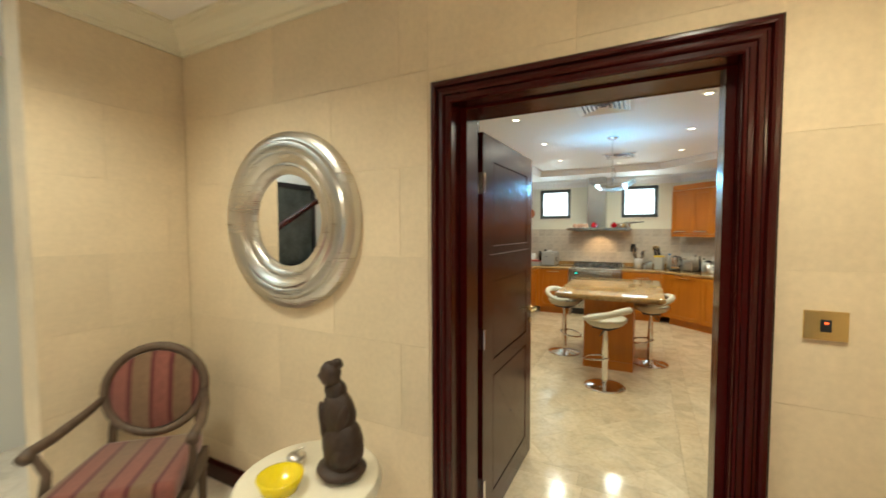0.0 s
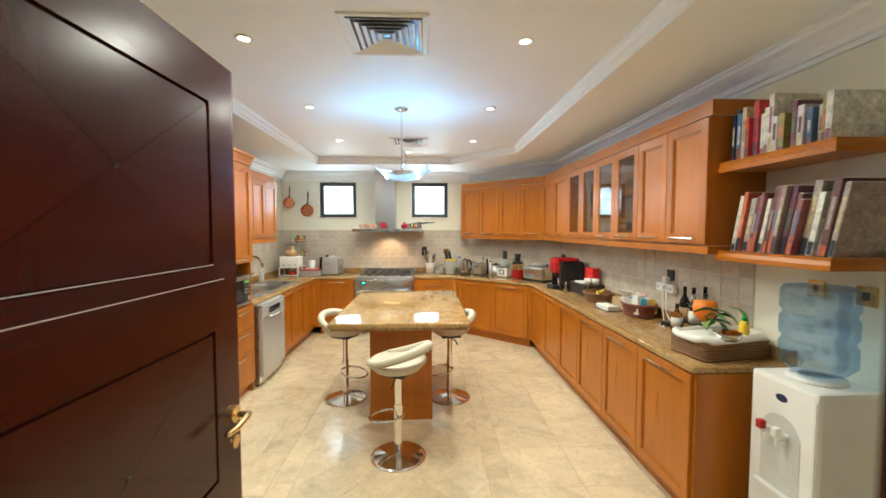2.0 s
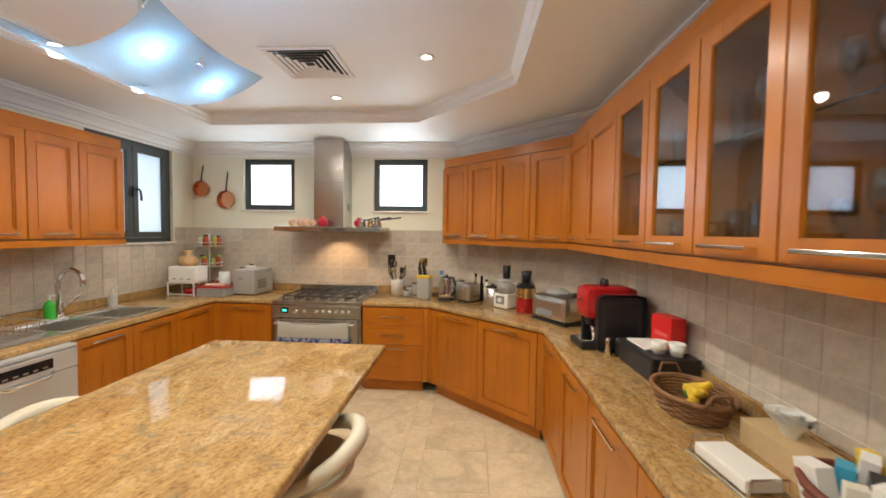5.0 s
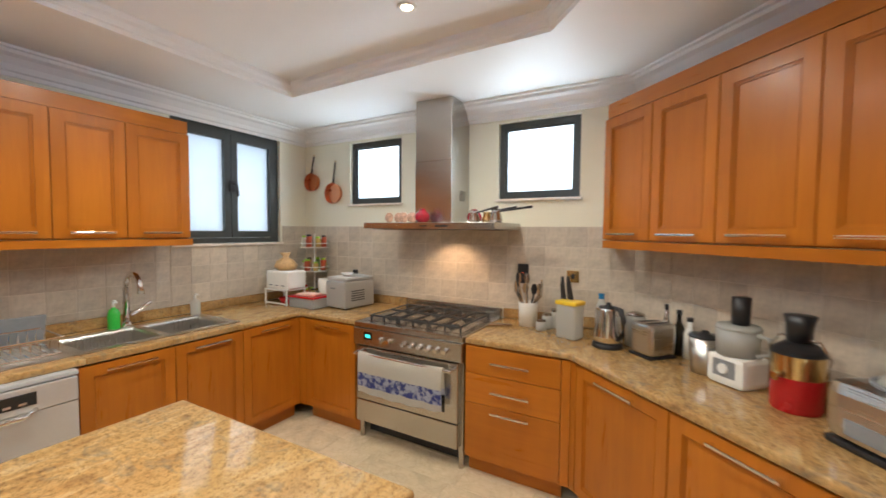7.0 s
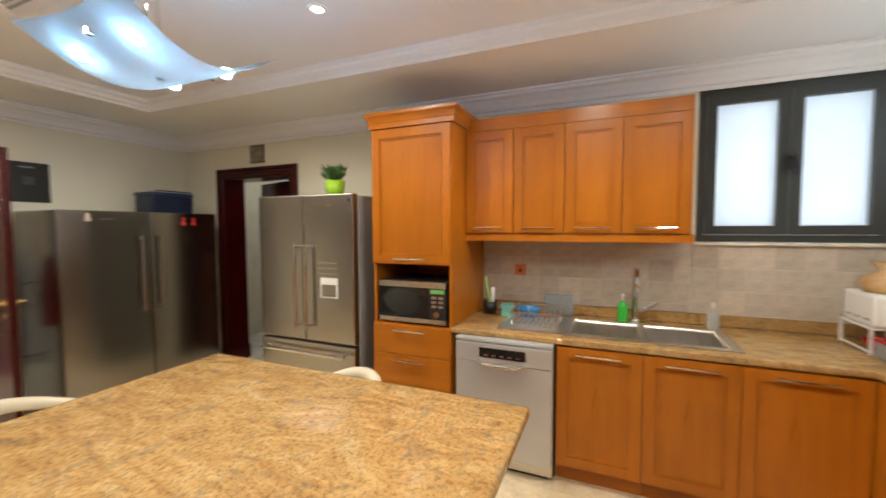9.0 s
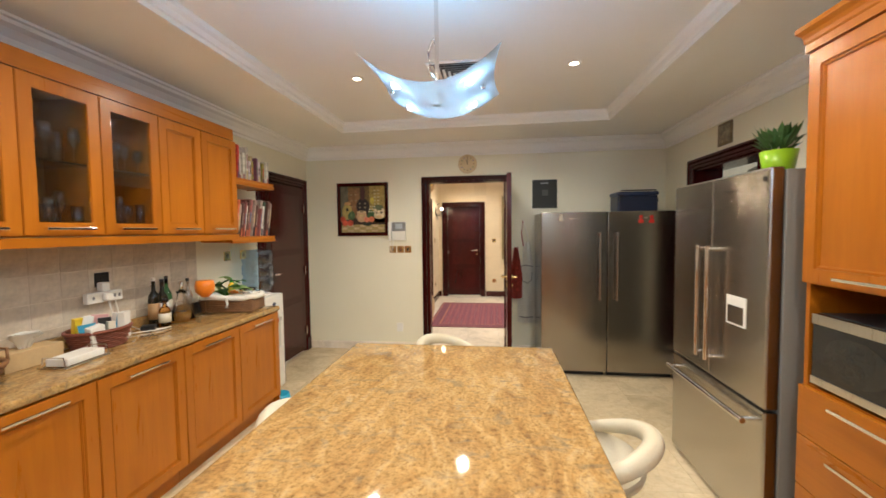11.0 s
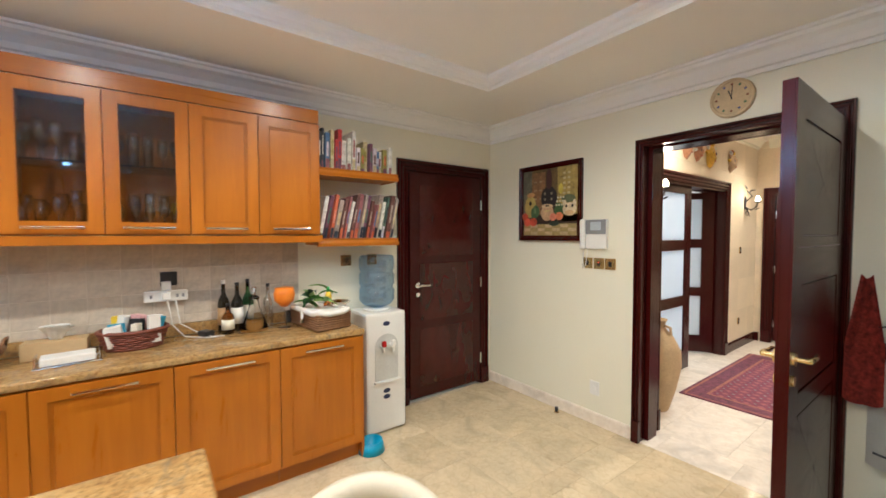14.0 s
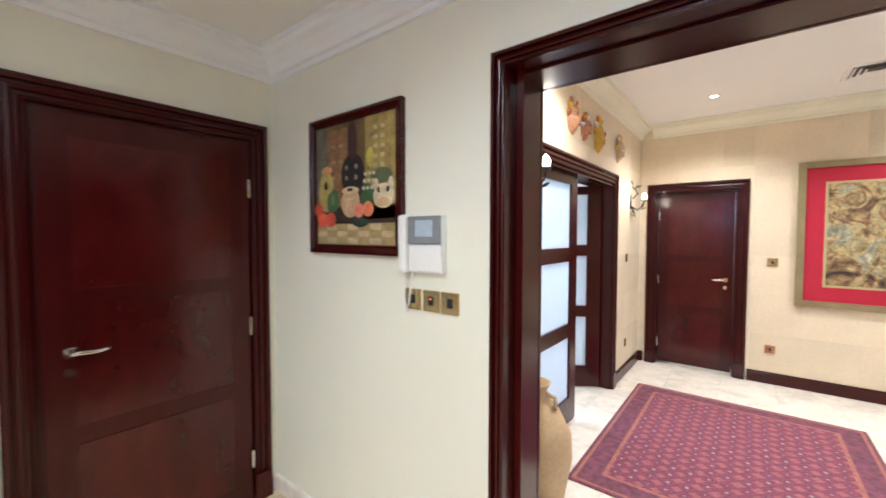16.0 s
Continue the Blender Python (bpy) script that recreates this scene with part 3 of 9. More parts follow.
def leaf(name, at, w, h, label, t=0.044, style="panel", handle_x=None, way=-1, metal=BRASS, hinge_x=0.0, hinge_y=-0.006):
    """Local frame: x from the hinge, y through the thickness, z up."""
    o = tagged(new(name), label, "door", kind=S)
    o.matrix_world = at
    if style == "panel":
        rows = ((0.15, 0.80), (0.885, 1.315), (1.495, h - 0.125))
        x0, x1 = 0.15, w - 0.125
        part("leaf_core", bx(0, 0.008, 0, w, t - 0.008, h), MAHOGANY, o)
        for ya, yb in ((0, 0.0075), (t - 0.0075, t)):
            for za, zb in zip((0,) + tuple(r[1] for r in rows), tuple(r[0] for r in rows) + (h,)):
                part("rail", bx(x0, ya, za, x1, yb, zb), MAHOGANY_H, o)
            for xa, xb in ((0, x0), (x1, w)):
                part("stile", bx(xa, ya, 0, xb, yb, h), MAHOGANY, o)
            face, out = (0.0, -1) if ya == 0 else (t, 1)
            for za, zb in rows:
                cx, cz, g = (x0 + x1) / 2, (za + zb) / 2, 0.009
                ring = ((x0 + g, za + g), (x1 - g, za + g), (x1 - g, zb - g), (x0 + g, zb - g))
                for k in range(4):
                    (ax, az), (bx_, bz) = ring[k], ring[(k + 1) % 4]
                    # four veneer fields meet along the diagonals with a hair joint
                    mx, mz = (ax + bx_ + cx) / 3, (az + bz + cz) / 3
                    tri = [(p + (mx - p) * 0.006, q + (mz - q) * 0.006) for p, q in ((ax, az), (bx_, bz), (cx, cz))]
                    bm = nb()
                    yy = (face - out * 0.0085, face - out * 0.0020)
                    lo, hi = [[bm.verts.new((p, y, q)) for p, q in tri] for y in yy]
                    bm.faces.new(lo), bm.faces.new(hi)
                    for m in range(3):
                        bm.faces.new((lo[m], lo[(m + 1) % 3], hi[(m + 1) % 3], hi[m]))
                    bmesh.ops.recalc_face_normals(bm, faces=bm.faces[:])
                    part("veneer_field", bm, MAHOGANY_H if k % 2 else MAHOGANY, o)
                part("inlay_stud", bx(cx - 0.005, min(face - out * 0.003, face - out * 0.0008), cz - 0.005, cx + 0.005, max(face - out * 0.003, face - out * 0.0008), cz + 0.005), BLACK, o)
            for z, grow in ((1.50, 0.0), (1.455, 0.05), (1.335, 0.0)):
                part("inlay_line", bx(x0 - grow, min(face, face + out * 0.0006), z - 0.0012, x1 + grow, max(face, face + out * 0.0006), z + 0.0012), INLAY if z > 1.4 else MAHOGANY_H, o, "pale inlaid line")
    elif style == "flush":
        part("leaf_core", bx(0, 0, 0.012, w, t, h, 0.002), MAHOGANY, o)
        for z0, z1 in ((0.12, 0.64), (0.72, 1.23), (1.30, h - 0.1)):
            part("veneer_panel", bx(0.1, -0.004, z0, w - 0.1, t + 0.004, z1, 0.002), VENEER, o, "redder polished veneer panel")
    else:
        holes = [(0.13, w - 0.13, z0, z0 + 0.50) for z0 in (0.22, 0.83, 1.44)]
        part("leaf_core", wall_mesh(nb(), "x", 0, w, 0, t, 0.01, h, holes), MAHOGANY, o)
        for a, b, c, d in holes:
            g = part("pane", bx(a, t / 2 - 0.003, c, b, t / 2 + 0.003, d), FROST, o, "etched frosted glass pane")
    for z in (0.25, h / 2, h - 0.25):
        part("hinge", rod(nb(), (hinge_x, hinge_y, z - 0.05), (hinge_x, hinge_y, z + 0.05), 0.008), CHROME, o)
        if style == "panel":
            part("hinge_plate", bx(-0.0025, 0.004, z - 0.055, -0.0002, t - 0.004, z + 0.055), CHROME, o)
    if handle_x:
        lever(o, handle_x, 1.04, 0, -1, way, metal)
        lever(o, handle_x, 1.04, t, 1, way, metal)
    return o


casing("door_frame_1", pose(-0.55, HY, 0), 1.012, 2.14, YS - HY, "dark mahogany door frame between hall and kitchen", width=0.054, first=0.096, lining=0.010, stop=0.040)
leaf("door_1", pose(-0.522, YS + 0.03, 0.008, 0, 0, 89.3), 0.91, 2.068, "dark mahogany panelled kitchen door standing wide open", style="panel", handle_x=0.87)
casing("door_frame_2", pose(XE, 3.29, 0, 0, 0, -90), 0.89, 2.085, 0.24, "dark mahogany door frame beside the bookshelves")
leaf("door_2", pose(XE + 0.02, 2.4305, 0.02, 0, 0, 90), 0.829, 2.034, "closed flush dark mahogany door beside the water cooler", style="flush", handle_x=0.75, hinge_y=0.054, way=-1, metal=CHROME)
casing("door_frame_3", pose(XW, 2.90, 0, 0, 0, 90), 0.98, 2.10, 0.24, "dark mahogany frame of the pantry doorway")
leaf("door_3", pose(XW - 0.20, 3.845, 0.01, 0, 0, 252), 0.88, 2.05, "dark mahogany pantry door standing ajar", style="flush", handle_x=0.82)
casing("door_frame_4", pose(-0.11, HS - 0.2, 0), 0.80, 2.06, 0.2, "dark mahogany frame of the far hall door")
leaf("door_4", pose(0.655, HS - 0.06, 0.01, 0, 0, 180), 0.73, 2.02, "closed dark mahogany three-panel hall door", style="flush", handle_x=0.66, metal=CHROME)
casing("door_frame_5", pose(HE + 0.2, -0.62, 0, 0, 0, 90), 1.74, 2.06, 0.2, "dark mahogany frame of the glazed double door")
leaf("door_5", pose(HE + 0.05, 1.085, 0.01, 0, 0, -90), 0.83, 2.02, "dark mahogany glazed door leaf with three etched panes", style="glazed")
leaf("door_6", pose(HE + 0.12, -0.58, 0.01, 0, 0, 35), 0.83, 2.02, "dark mahogany glazed door leaf standing open", style="glazed")


# ---- fitted cabinets ----
def front(parent, x0, x1, z0, z1, kind="door", handle="top", glassy=False):
    """A shaker door or a drawer front on the cabinet's face (y = 0, outwards is -y), with its bar handle."""
    g = 0.0018
    x0, x1, z0, z1 = x0 + g, x1 - g, z0 + g, z1 - g
    t, s = 0.021, min(0.062, (x1 - x0) * 0.22)
    if kind == "drawer":
        d = part("drawer", bx(x0, -t, z0, x1, 0, z1, 0.0025), CHERRY_H, parent)
    else:
        bm = wall_mesh(nb(), "x", x0, x1, -t, 0, z0, z1, [(x0 + s, x1 - s, z0 + s, z1 - s)])
        bmesh.ops.bevel(bm, geom=[e for e in bm.edges if all(abs(v.co.y + t) < 1e-6 for v in e.verts) and e.calc_face_angle(0) > 0.5], offset=0.003, segments=2, affect="EDGES")
        d = part("door", bm, CHERRY, parent)
        if glassy:
            p = part("glass_pane", bx(x0 + s - 0.003, -0.013, z0 + s - 0.003, x1 - s + 0.003, -0.009, z1 - s + 0.003), DIMMED_GLASS, d, "clear glass pane")
            p.visible_shadow = False
        else:
            e = 0.012
            bm = wall_mesh(nb(), "x", x0 + s, x1 - s, -t + 0.004, -0.004, z0 + s, z1 - s, [(x0 + s + e, x1 - s - e, z0 + s + e, z1 - s - e)])
            bmesh.ops.bevel(bm, geom=[q for q in bm.edges if all(abs(v.co.y + t - 0.004) < 1e-6 for v in q.verts) and q.calc_face_angle(0) > 0.5], offset=0.0035, segments=2, affect="EDGES")
            part("bead", bm, CHERRY, d)
            part("panel", bx(x0 + s - 0.004, -t + 0.011, z0 + s - 0.004, x1 - s + 0.004, -0.002, z1 - s + 0.004), CHERRY, d)
    L = min(0.24, (x1 - x0) * 0.62) / 2
    xc, zh = (x0 + x1) / 2, {"top": z1 - 0.034, "bottom": z0 + 0.032, "mid": (z0 + z1) / 2}[handle]
    hb = nb()
    for sx in (-L + 0.012, L - 0.012):
        box(hb, xc + sx - 0.005, -t - 0.024, zh - 0.005, xc + sx + 0.005, -t + 0.002, zh + 0.005)
    box(hb, xc - L, -t - 0.032, zh - 0.006, xc + L, -t - 0.023, zh + 0.006, 0.0025)
    part("handle", hb, CHROME, d, "slim chrome bar handle")
    return d


TOPZ, TH = 0.885, 0.038


def base_unit(at, w, label, split=(1,), depth=0.56, drawers=None, group="base cabinets", name="base_cabinet", toe=0.05, low=None):
    o = thing(name, at, label, "cabinet", group)
    part("body", bx(0.001, 0.0, 0.11, w - 0.001, depth, low or TOPZ - TH - 0.002), CHERRY, o)
    part("plinth", bx(0.001, toe, 0, w - 0.001, toe + 0.018, 0.11), CHERRY_H, o)
    z0, z1 = 0.115, TOPZ - TH - 0.008
    if drawers:
        for a, b in drawers:
            front(o, 0, w, a, b, "drawer", "top" if b - a > 0.2 else "mid")
    else:
        x, tot = 0, sum(split)
        for s in split:
            front(o, x, x + w * s / tot, z0, z1)
            x += w * s / tot
    return o


def wall_unit(at, w, label, z0=1.513, z1=2.25, depth=0.335, glassy=False, group="wall cabinets"):
    o = thing("wall_cabinet", at, label, "cabinet", group)
    bm = nb()
    if glassy:
        t = 0.018
        part("body", wall_mesh(bm, "x", 0.001, w - 0.001, 0, depth - 0.012, z0, z1, [(t, w - t, z0 + t, z1 - t)]), CHERRY, o)
        part("back_panel", bx(0.001, depth - 0.0115, z0, w - 0.001, depth, z1), CHERRY, o)
        for z in (z0 + 0.36,):
            part("shelf", bx(t + 0.001, 0.02, z, w - t - 0.001, depth - 0.014, z + 0.008), CLEAR, o, "clear glass shelf")
    else:
        part("body", box(bm, 0.001, 0, z0, w - 0.001, depth, z1), CHERRY, o)
    front(o, 0, w, z0 + 0.004, z1 - 0.004, "door", "bottom", glassy)
    return o


CORNICE = [(0.0, 0.0), (-0.020, 0.0), (-0.020, 0.026), (-0.024, 0.032), (-0.026, 0.046), (-0.031, 0.058), (-0.040, 0.066), (-0.045, 0.070), (-0.045, 0.086), (0.0, 0.086)]
RAIL = [(0.015, 0.0), (-0.026, 0.0), (-0.030, 0.012), (-0.026, 0.030), (-0.022, 0.046), (0.015, 0.046)]

# cabinet wall, uppers: eight doors to the end, four on the slant
UX, UY0, UY1 = 1.69, 4.165, 7.33
cuts, kinds = [7.33, 6.85, 6.37, 5.995, 5.63, 5.265, 4.90, 4.545, 4.165], "ssggggss"
for y1, y0, k in zip(cuts, cuts[1:], kinds):
    wall_unit(pose(UX, y1, 0, 0, 0, -90), y1 - y0, "cherry wood wall cabinet with a glass door" if k == "g" else "cherry wood wall cabinet with a panelled door", glassy=k == "g", group="wall cabinets over the long counter", depth=XE - UX - 0.002)
DX, DY = 0.645, 8.39
dl = math.hypot(UX - DX, UY1 - DY)
DANG = math.degrees(math.atan2(UY1 - DY, UX - DX))
for i in range(4):
    wall_unit(Matrix.Translation((DX, DY, 0)) @ pose(0, 0, 0, 0, 0, DANG) @ Matrix.Translation((dl * i / 4, 0, 0)), dl / 4, "cherry wood corner wall cabinet with a panelled door", group="wall cabinets on the slanted corner", depth=0.30)
line = [(XE, UY0), (UX, UY0), (UX, UY1), (DX, DY), (DX + 0.02, YN)]
solo("cabinet_cornice", sweep(nb(), [(-u, w) for u, w in CORNICE], line[::-1], closed=False, z=2.2565), CHERRY_H, "cherry wood cornice along the wall cabinets", "cornice")
solo("light_rail", sweep(nb(), [(-u, w) for u, w in RAIL], line[::-1], closed=False, z=1.464), CHERRY_H, "cherry wood light rail under the wall cabinets", "light rail")

# sink wall uppers and tall unit
WX, WY0, WY1 = -1.945, 5.915, 7.30
for y0, y1 in zip((5.915, 6.255, 6.588, 6.93), (6.255, 6.588, 6.93, 7.30)):
    wall_unit(pose(WX, y0, 0, 0, 0, 90), y1 - y0, "cherry wood wall cabinet above the sink", z0=1.495, z1=2.21, group="wall cabinets over the sink", depth=WX - XW - 0.002)
wline = [(WX, WY0 - 0.003), (WX, WY1), (XW, WY1)]
solo("cabinet_cornice", sweep(nb(), [(-u, w) for u, w in CORNICE], wline, closed=False, z=2.212), CHERRY_H, "cherry wood cornice above the sink cabinets", "cornice")
solo("light_rail", sweep(nb(), [(-u, w) for u, w in RAIL], wline, closed=False, z=1.446), CHERRY_H, "cherry wood light rail above the sink", "light rail")

TX, TY0, TY1 = -1.665, 5.308, 5.912
tall = thing("tall_cabinet", pose(TX, TY0, 0, 0, 0, 90), "tall cherry wood cabinet housing the microwave", "cabinet")
tw, td = TY1 - TY0, TX - XW - 0.002
part("side_panel", bx(0, 0, 0.0, 0.02, td, 2.225), CHERRY, tall)
part("side_panel", bx(tw - 0.02, 0, 0.0, tw, td, 2.225), CHERRY, tall)
part("top_box", bx(0.02, 0.002, 1.285, tw - 0.02, td, 2.225), CHERRY, tall)
part("bottom_box", bx(0.02, 0.002, 0.1, tw - 0.02, td, 0.87), CHERRY, tall)
part("niche_back", bx(0.02, td - 0.02, 0.87, tw - 0.02, td, 1.285), CHERRY, tall)
part("plinth", bx(0.02, 0.05, 0, tw - 0.02, 0.07, 0.1), CHERRY_H, tall)
front(tall, 0, tw, 1.29, 2.218, "door", "bottom")
for a, b in ((0.105, 0.44), (0.44, 0.655), (0.655, 0.865)):
    front(tall, 0, tw, a, b, "drawer", "top")
part("cornice", sweep(nb(), [(-u, w * 1.22) for u, w in CORNICE], [(tw, td), (tw, 0), (0, 0), (0, td)], closed=False, z=2.226), CHERRY_H, tall)

# base units, cabinet wall
CX, CY0, CY1 = 1.49, 3.965, 7.15
cuts = [7.15, 6.58, 6.05, 5.525, 5.003, 4.487, 3.965]
for y1, y0 in zip(cuts, cuts[1:]):
    base_unit(pose(CX, y1, 0, 0, 0, -90), y1 - y0, "cherry wood base cabinet with a panelled door", depth=XE - CX - 0.003, group="base cabinets of the long run")
solo("end_panel", bx(CX - 0.002, CY0 - 0.018, 0, XE - 0.003, CY0 - 0.001, TOPZ - TH - 0.002), CHERRY, "plain cherry wood end panel of the counter run", "panel")
# slanted corner
EX, EY = 0.535, 8.025
el = math.hypot(CX - EX, CY1 - EY)
EANG = math.degrees(math.atan2(CY1 - EY, CX - EX))
for i in range(2):
    base_unit(Matrix.Translation((EX, EY, 0)) @ pose(0, 0, 0, 0, 0, EANG) @ Matrix.Translation((0.06 + (el - 0.12) * i / 2, 0, 0)), (el - 0.12) / 2, "cherry wood base cabinet in the slanted corner", group="base cabinets of the slanted corner")
for x in (0.0, el - 0.058):
    solo("filler_strip", bx(x + 0.002, -0.019, 0.115, x + 0.056, 0.02, TOPZ - TH - 0.008), CHERRY, "cherry wood filler strip between base cabinets", "panel", at=Matrix.Translation((EX, EY, 0)) @ pose(0, 0, 0, 0, 0, EANG))
# hob wall
base_unit(pose(-0.12, 8.015, 0), 0.60, "cherry wood drawer cabinet beside the cooker", drawers=((0.115, 0.475), (0.475, 0.665), (0.665, 0.838)), depth=0.6)
solo("filler_strip", bx(0.482, 7.996, 0.115, 0.53, 8.035, TOPZ - TH - 0.008), CHERRY, "cherry wood filler strip beside the drawers", "panel")
base_unit(pose(-1.575, 8.015, 0), 0.535, "cherry wood base cabinet beside the cooker", depth=0.6)
solo("filler_strip", bx(-1.66, 7.996, 0.115, -1.577, 8.035, TOPZ - TH - 0.008), CHERRY, "cherry wood corner filler strip", "panel")
# sink wall
BX = -1.66
for y0, y1 in ((6.585, 7.045), (7.045, 7.49), (7.49, 7.99)):
    base_unit(pose(BX, y0, 0, 0, 0, 90), y1 - y0, "cherry wood base cabinet under the sink run", depth=0.6, group="base cabinets of the sink run", low=0.70 if y1 < 7.6 else None)


# worktops: granite slabs with rounded edges
def slab(name, outline, label, z0=TOPZ - TH, z1=TOPZ, bevel=0.012):
    return solo(name, prism(nb(), outline, z0, z1, bevel), GRANITE, label, "worktop", smooth=True)


f = 0.026
slab("worktop", [(XE - 0.002, CY0 - 0.02), (XE - 0.002, DG[1]), (DG[0], YN - 0.002), (-0.122, YN - 0.002), (-0.122, 8.015 - f), (0.52, 8.015 - f), (CX - f, CY1 - 0.02), (CX - f, CY0 - 0.02)], "polished golden granite worktop of the long run")
SINK = (-2.19, -1.74, 6.62, 7.50)
slab("worktop", [(-1.035, YN - 0.002), (XW + 0.002, YN - 0.002), (XW + 0.002, SINK[3]), (BX + f, SINK[3]), (BX + f, 8.015 - f), (-1.035, 8.015 - f)], "polished golden granite worktop in the sink corner")
slab("worktop", [(XW + 0.002, 5.914), (BX + f, 5.914), (BX + f, SINK[2]), (XW + 0.002, SINK[2])], "polished golden granite worktop over the dishwasher")
slab("worktop", [(SINK[1], SINK[2]), (BX + f, SINK[2]), (BX + f, SINK[3]), (SINK[1], SINK[3])], "polished golden granite strip before the sink", bevel=0.008)
slab("worktop", [(XW + 0.002, SINK[2]), (SINK[0], SINK[2]), (SINK[0], SINK[3]), (XW + 0.002, SINK[3])], "polished golden granite strip behind the sink", bevel=0.004)
UP = 0.072
for a in ([(XE - 0.022, CY0 - 0.03), (XE - 0.002, CY0 - 0.03), (XE - 0.002, DG[1]), (XE - 0.022, DG[1] - 0.01)],
          [(XE - 0.024, DG[1] - 0.004), (XE - 0.006, DG[1] + 0.004), (DG[0] + 0.004, YN - 0.006), (DG[0] - 0.004, YN - 0.024)],
          [(-0.122, YN - 0.022), (DG[0] - 0.01, YN - 0.022), (DG[0], YN - 0.002), (-0.122, YN - 0.002)],
          [(XW + 0.002, YN - 0.022), (-1.035, YN - 0.022), (-1.035, YN - 0.002), (XW + 0.002, YN - 0.002)],
          [(XW + 0.002, 5.914), (XW + 0.022, 5.914), (XW + 0.022, YN - 0.024), (XW + 0.002, YN - 0.024)]):
    slab("upstand", a, "low granite upstand along the tiled wall", TOPZ + 0.001, TOPZ + UP, 0.003)

# island
IX0, IX1, IY0, IY1 = -0.69, 0.41, 4.965, 6.605
isl = thing("kitchen_island", pose((IX0 + IX1) / 2, (IY0 + IY1) / 2, 0), "cherry wood kitchen island with a thick granite top", "kitchen island")
ix, iy = (IX1 - IX0) / 2, (IY1 - IY0) / 2
part("granite_top", prism(nb(), [(-ix, -iy), (ix, -iy), (ix, iy), (-ix, iy)], TOPZ - 0.042, TOPZ, 0.014), GRANITE, isl, "polished golden granite top", smooth=True)
part("top_underlay", prism(nb(), [(-ix + 0.02, -iy + 0.02), (ix - 0.02, -iy + 0.02), (ix - 0.02, iy - 0.02), (-ix + 0.02, iy - 0.02)], TOPZ - 0.062, TOPZ - 0.043, 0.006), GRANITE, isl)
part("body", bx(-0.265, -0.545, 0.10, 0.255, 0.545, TOPZ - 0.063, 0.004), CHERRY, isl)
part("plinth", bx(-0.268, -0.56, 0, 0.258, 0.56, 0.10, 0.004), CHERRY_H, isl)


# ---- ceiling fittings ----
def downlight(x, y, z):
    o = thing("ceiling_downlight", pose(x, y, z), "round recessed halogen downlight, lit", "downlight", "ceiling downlights")
    part("trim_ring", lathe(nb(), [(0.030, 0.0), (0.032, -0.006), (0.044, -0.008), (0.050, -0.003), (0.050, 0.0)], seg=24), WHITE, o, smooth=True)
    part("bulb", lathe(nb(), [(0, -0.002), (0.029, -0.002), (0.029, -0.0005), (0, -0.0005)], seg=20), BULB, o, "glowing warm bulb")
    return o


for x, y in DOWNLIGHTS:
    downlight(x, y, TRAY - 0.001)
# only the first hall fitting is known; three are added under the fill lamps
for x, y in HALL_LIGHTS:
    downlight(x, y, HALLTOP - 0.001)


def vent(x, y, z, w):
    o = thing("ceiling_vent", pose(x, y, z), "square white four-way ceiling air diffuser", "air vent", "ceiling vents")
    h = w / 2
    bm = nb()
    sweep(bm, [(0, 0), (0, -0.008), (0.012, -0.012), (0.035, -0.004), (0.035, 0)], [(-h, -h), (h, -h), (h, h), (-h, h)])
    part("frame", bm, WHITE, o)
    # black sheet stands in for the dark of the duct behind the slats
    part("backing", bx(-h + 0.036, -h + 0.036, -0.0015, h - 0.036, h - 0.036, -0.0005), BLACK, o)
    k = h - 0.04
    while k > 0.035:
        bm = sweep(nb(), [(0, -0.012), (0.001, -0.010), (0.017, -0.002), (0.018, -0.004)], [(-k, -k), (k, -k), (k, k), (-k, k)])
        part("slat", bm, WHITE, o)
        k -= 0.036
    return o


vent(-0.14, 4.19, TRAY - 0.001, 0.46)
vent(-0.135, 6.77, TRAY - 0.001, 0.46)
vent(-0.95, -1.0, HALLTOP - 0.001, 0.36)

# pendant: a curved square dish of frosted glass on a chrome stem
px, py = PENDANT
pend = thing("pendant_lamp", pose(px, py, TRAY - 0.001), "chrome pendant lamp with a curved frosted glass dish, lit", "pendant lamp")
part("ceiling_rose", lathe(nb(), [(0, -0.035), (0.02, -0.035), (0.06, -0.018), (0.065, 0), (0, 0)]), CHROME, pend, smooth=True)
part("stem", rod(nb(), (0, 0, -0.03), (0, 0, -0.556), 0.009), CHROME, pend)
part("stem_loop", tube(nb(), [(0, 0, -0.34), (0.02, 0, -0.36), (0.035, 0, -0.40), (0.03, 0, -0.47), (0.0, 0, -0.52)], 0.005), CHROME, pend, smooth=True)
bm = nb()
N, R = 18, 0.262


def sag(u, v):
    return 0.112 * u * u + 0.012 * v * v


grid = [[bm.verts.new((R * u * (1 - 0.10 * (1 - v * v)), R * v * (1 - 0.10 * (1 - u * u)), -0.622 + sag(u, v))) for v in np.linspace(-1, 1, N)] for u in np.linspace(-1, 1, N)]
for i in range(N - 1):
    for j in range(N - 1):
        bm.faces.new((grid[i][j], grid[i + 1][j], grid[i + 1][j + 1], grid[i][j + 1]))
bmesh.ops.solidify(bm, geom=bm.faces[:], thickness=0.007)
dish = part("glass_dish", bm, DISH, pend, "curved frosted bluish glass dish", smooth=True)
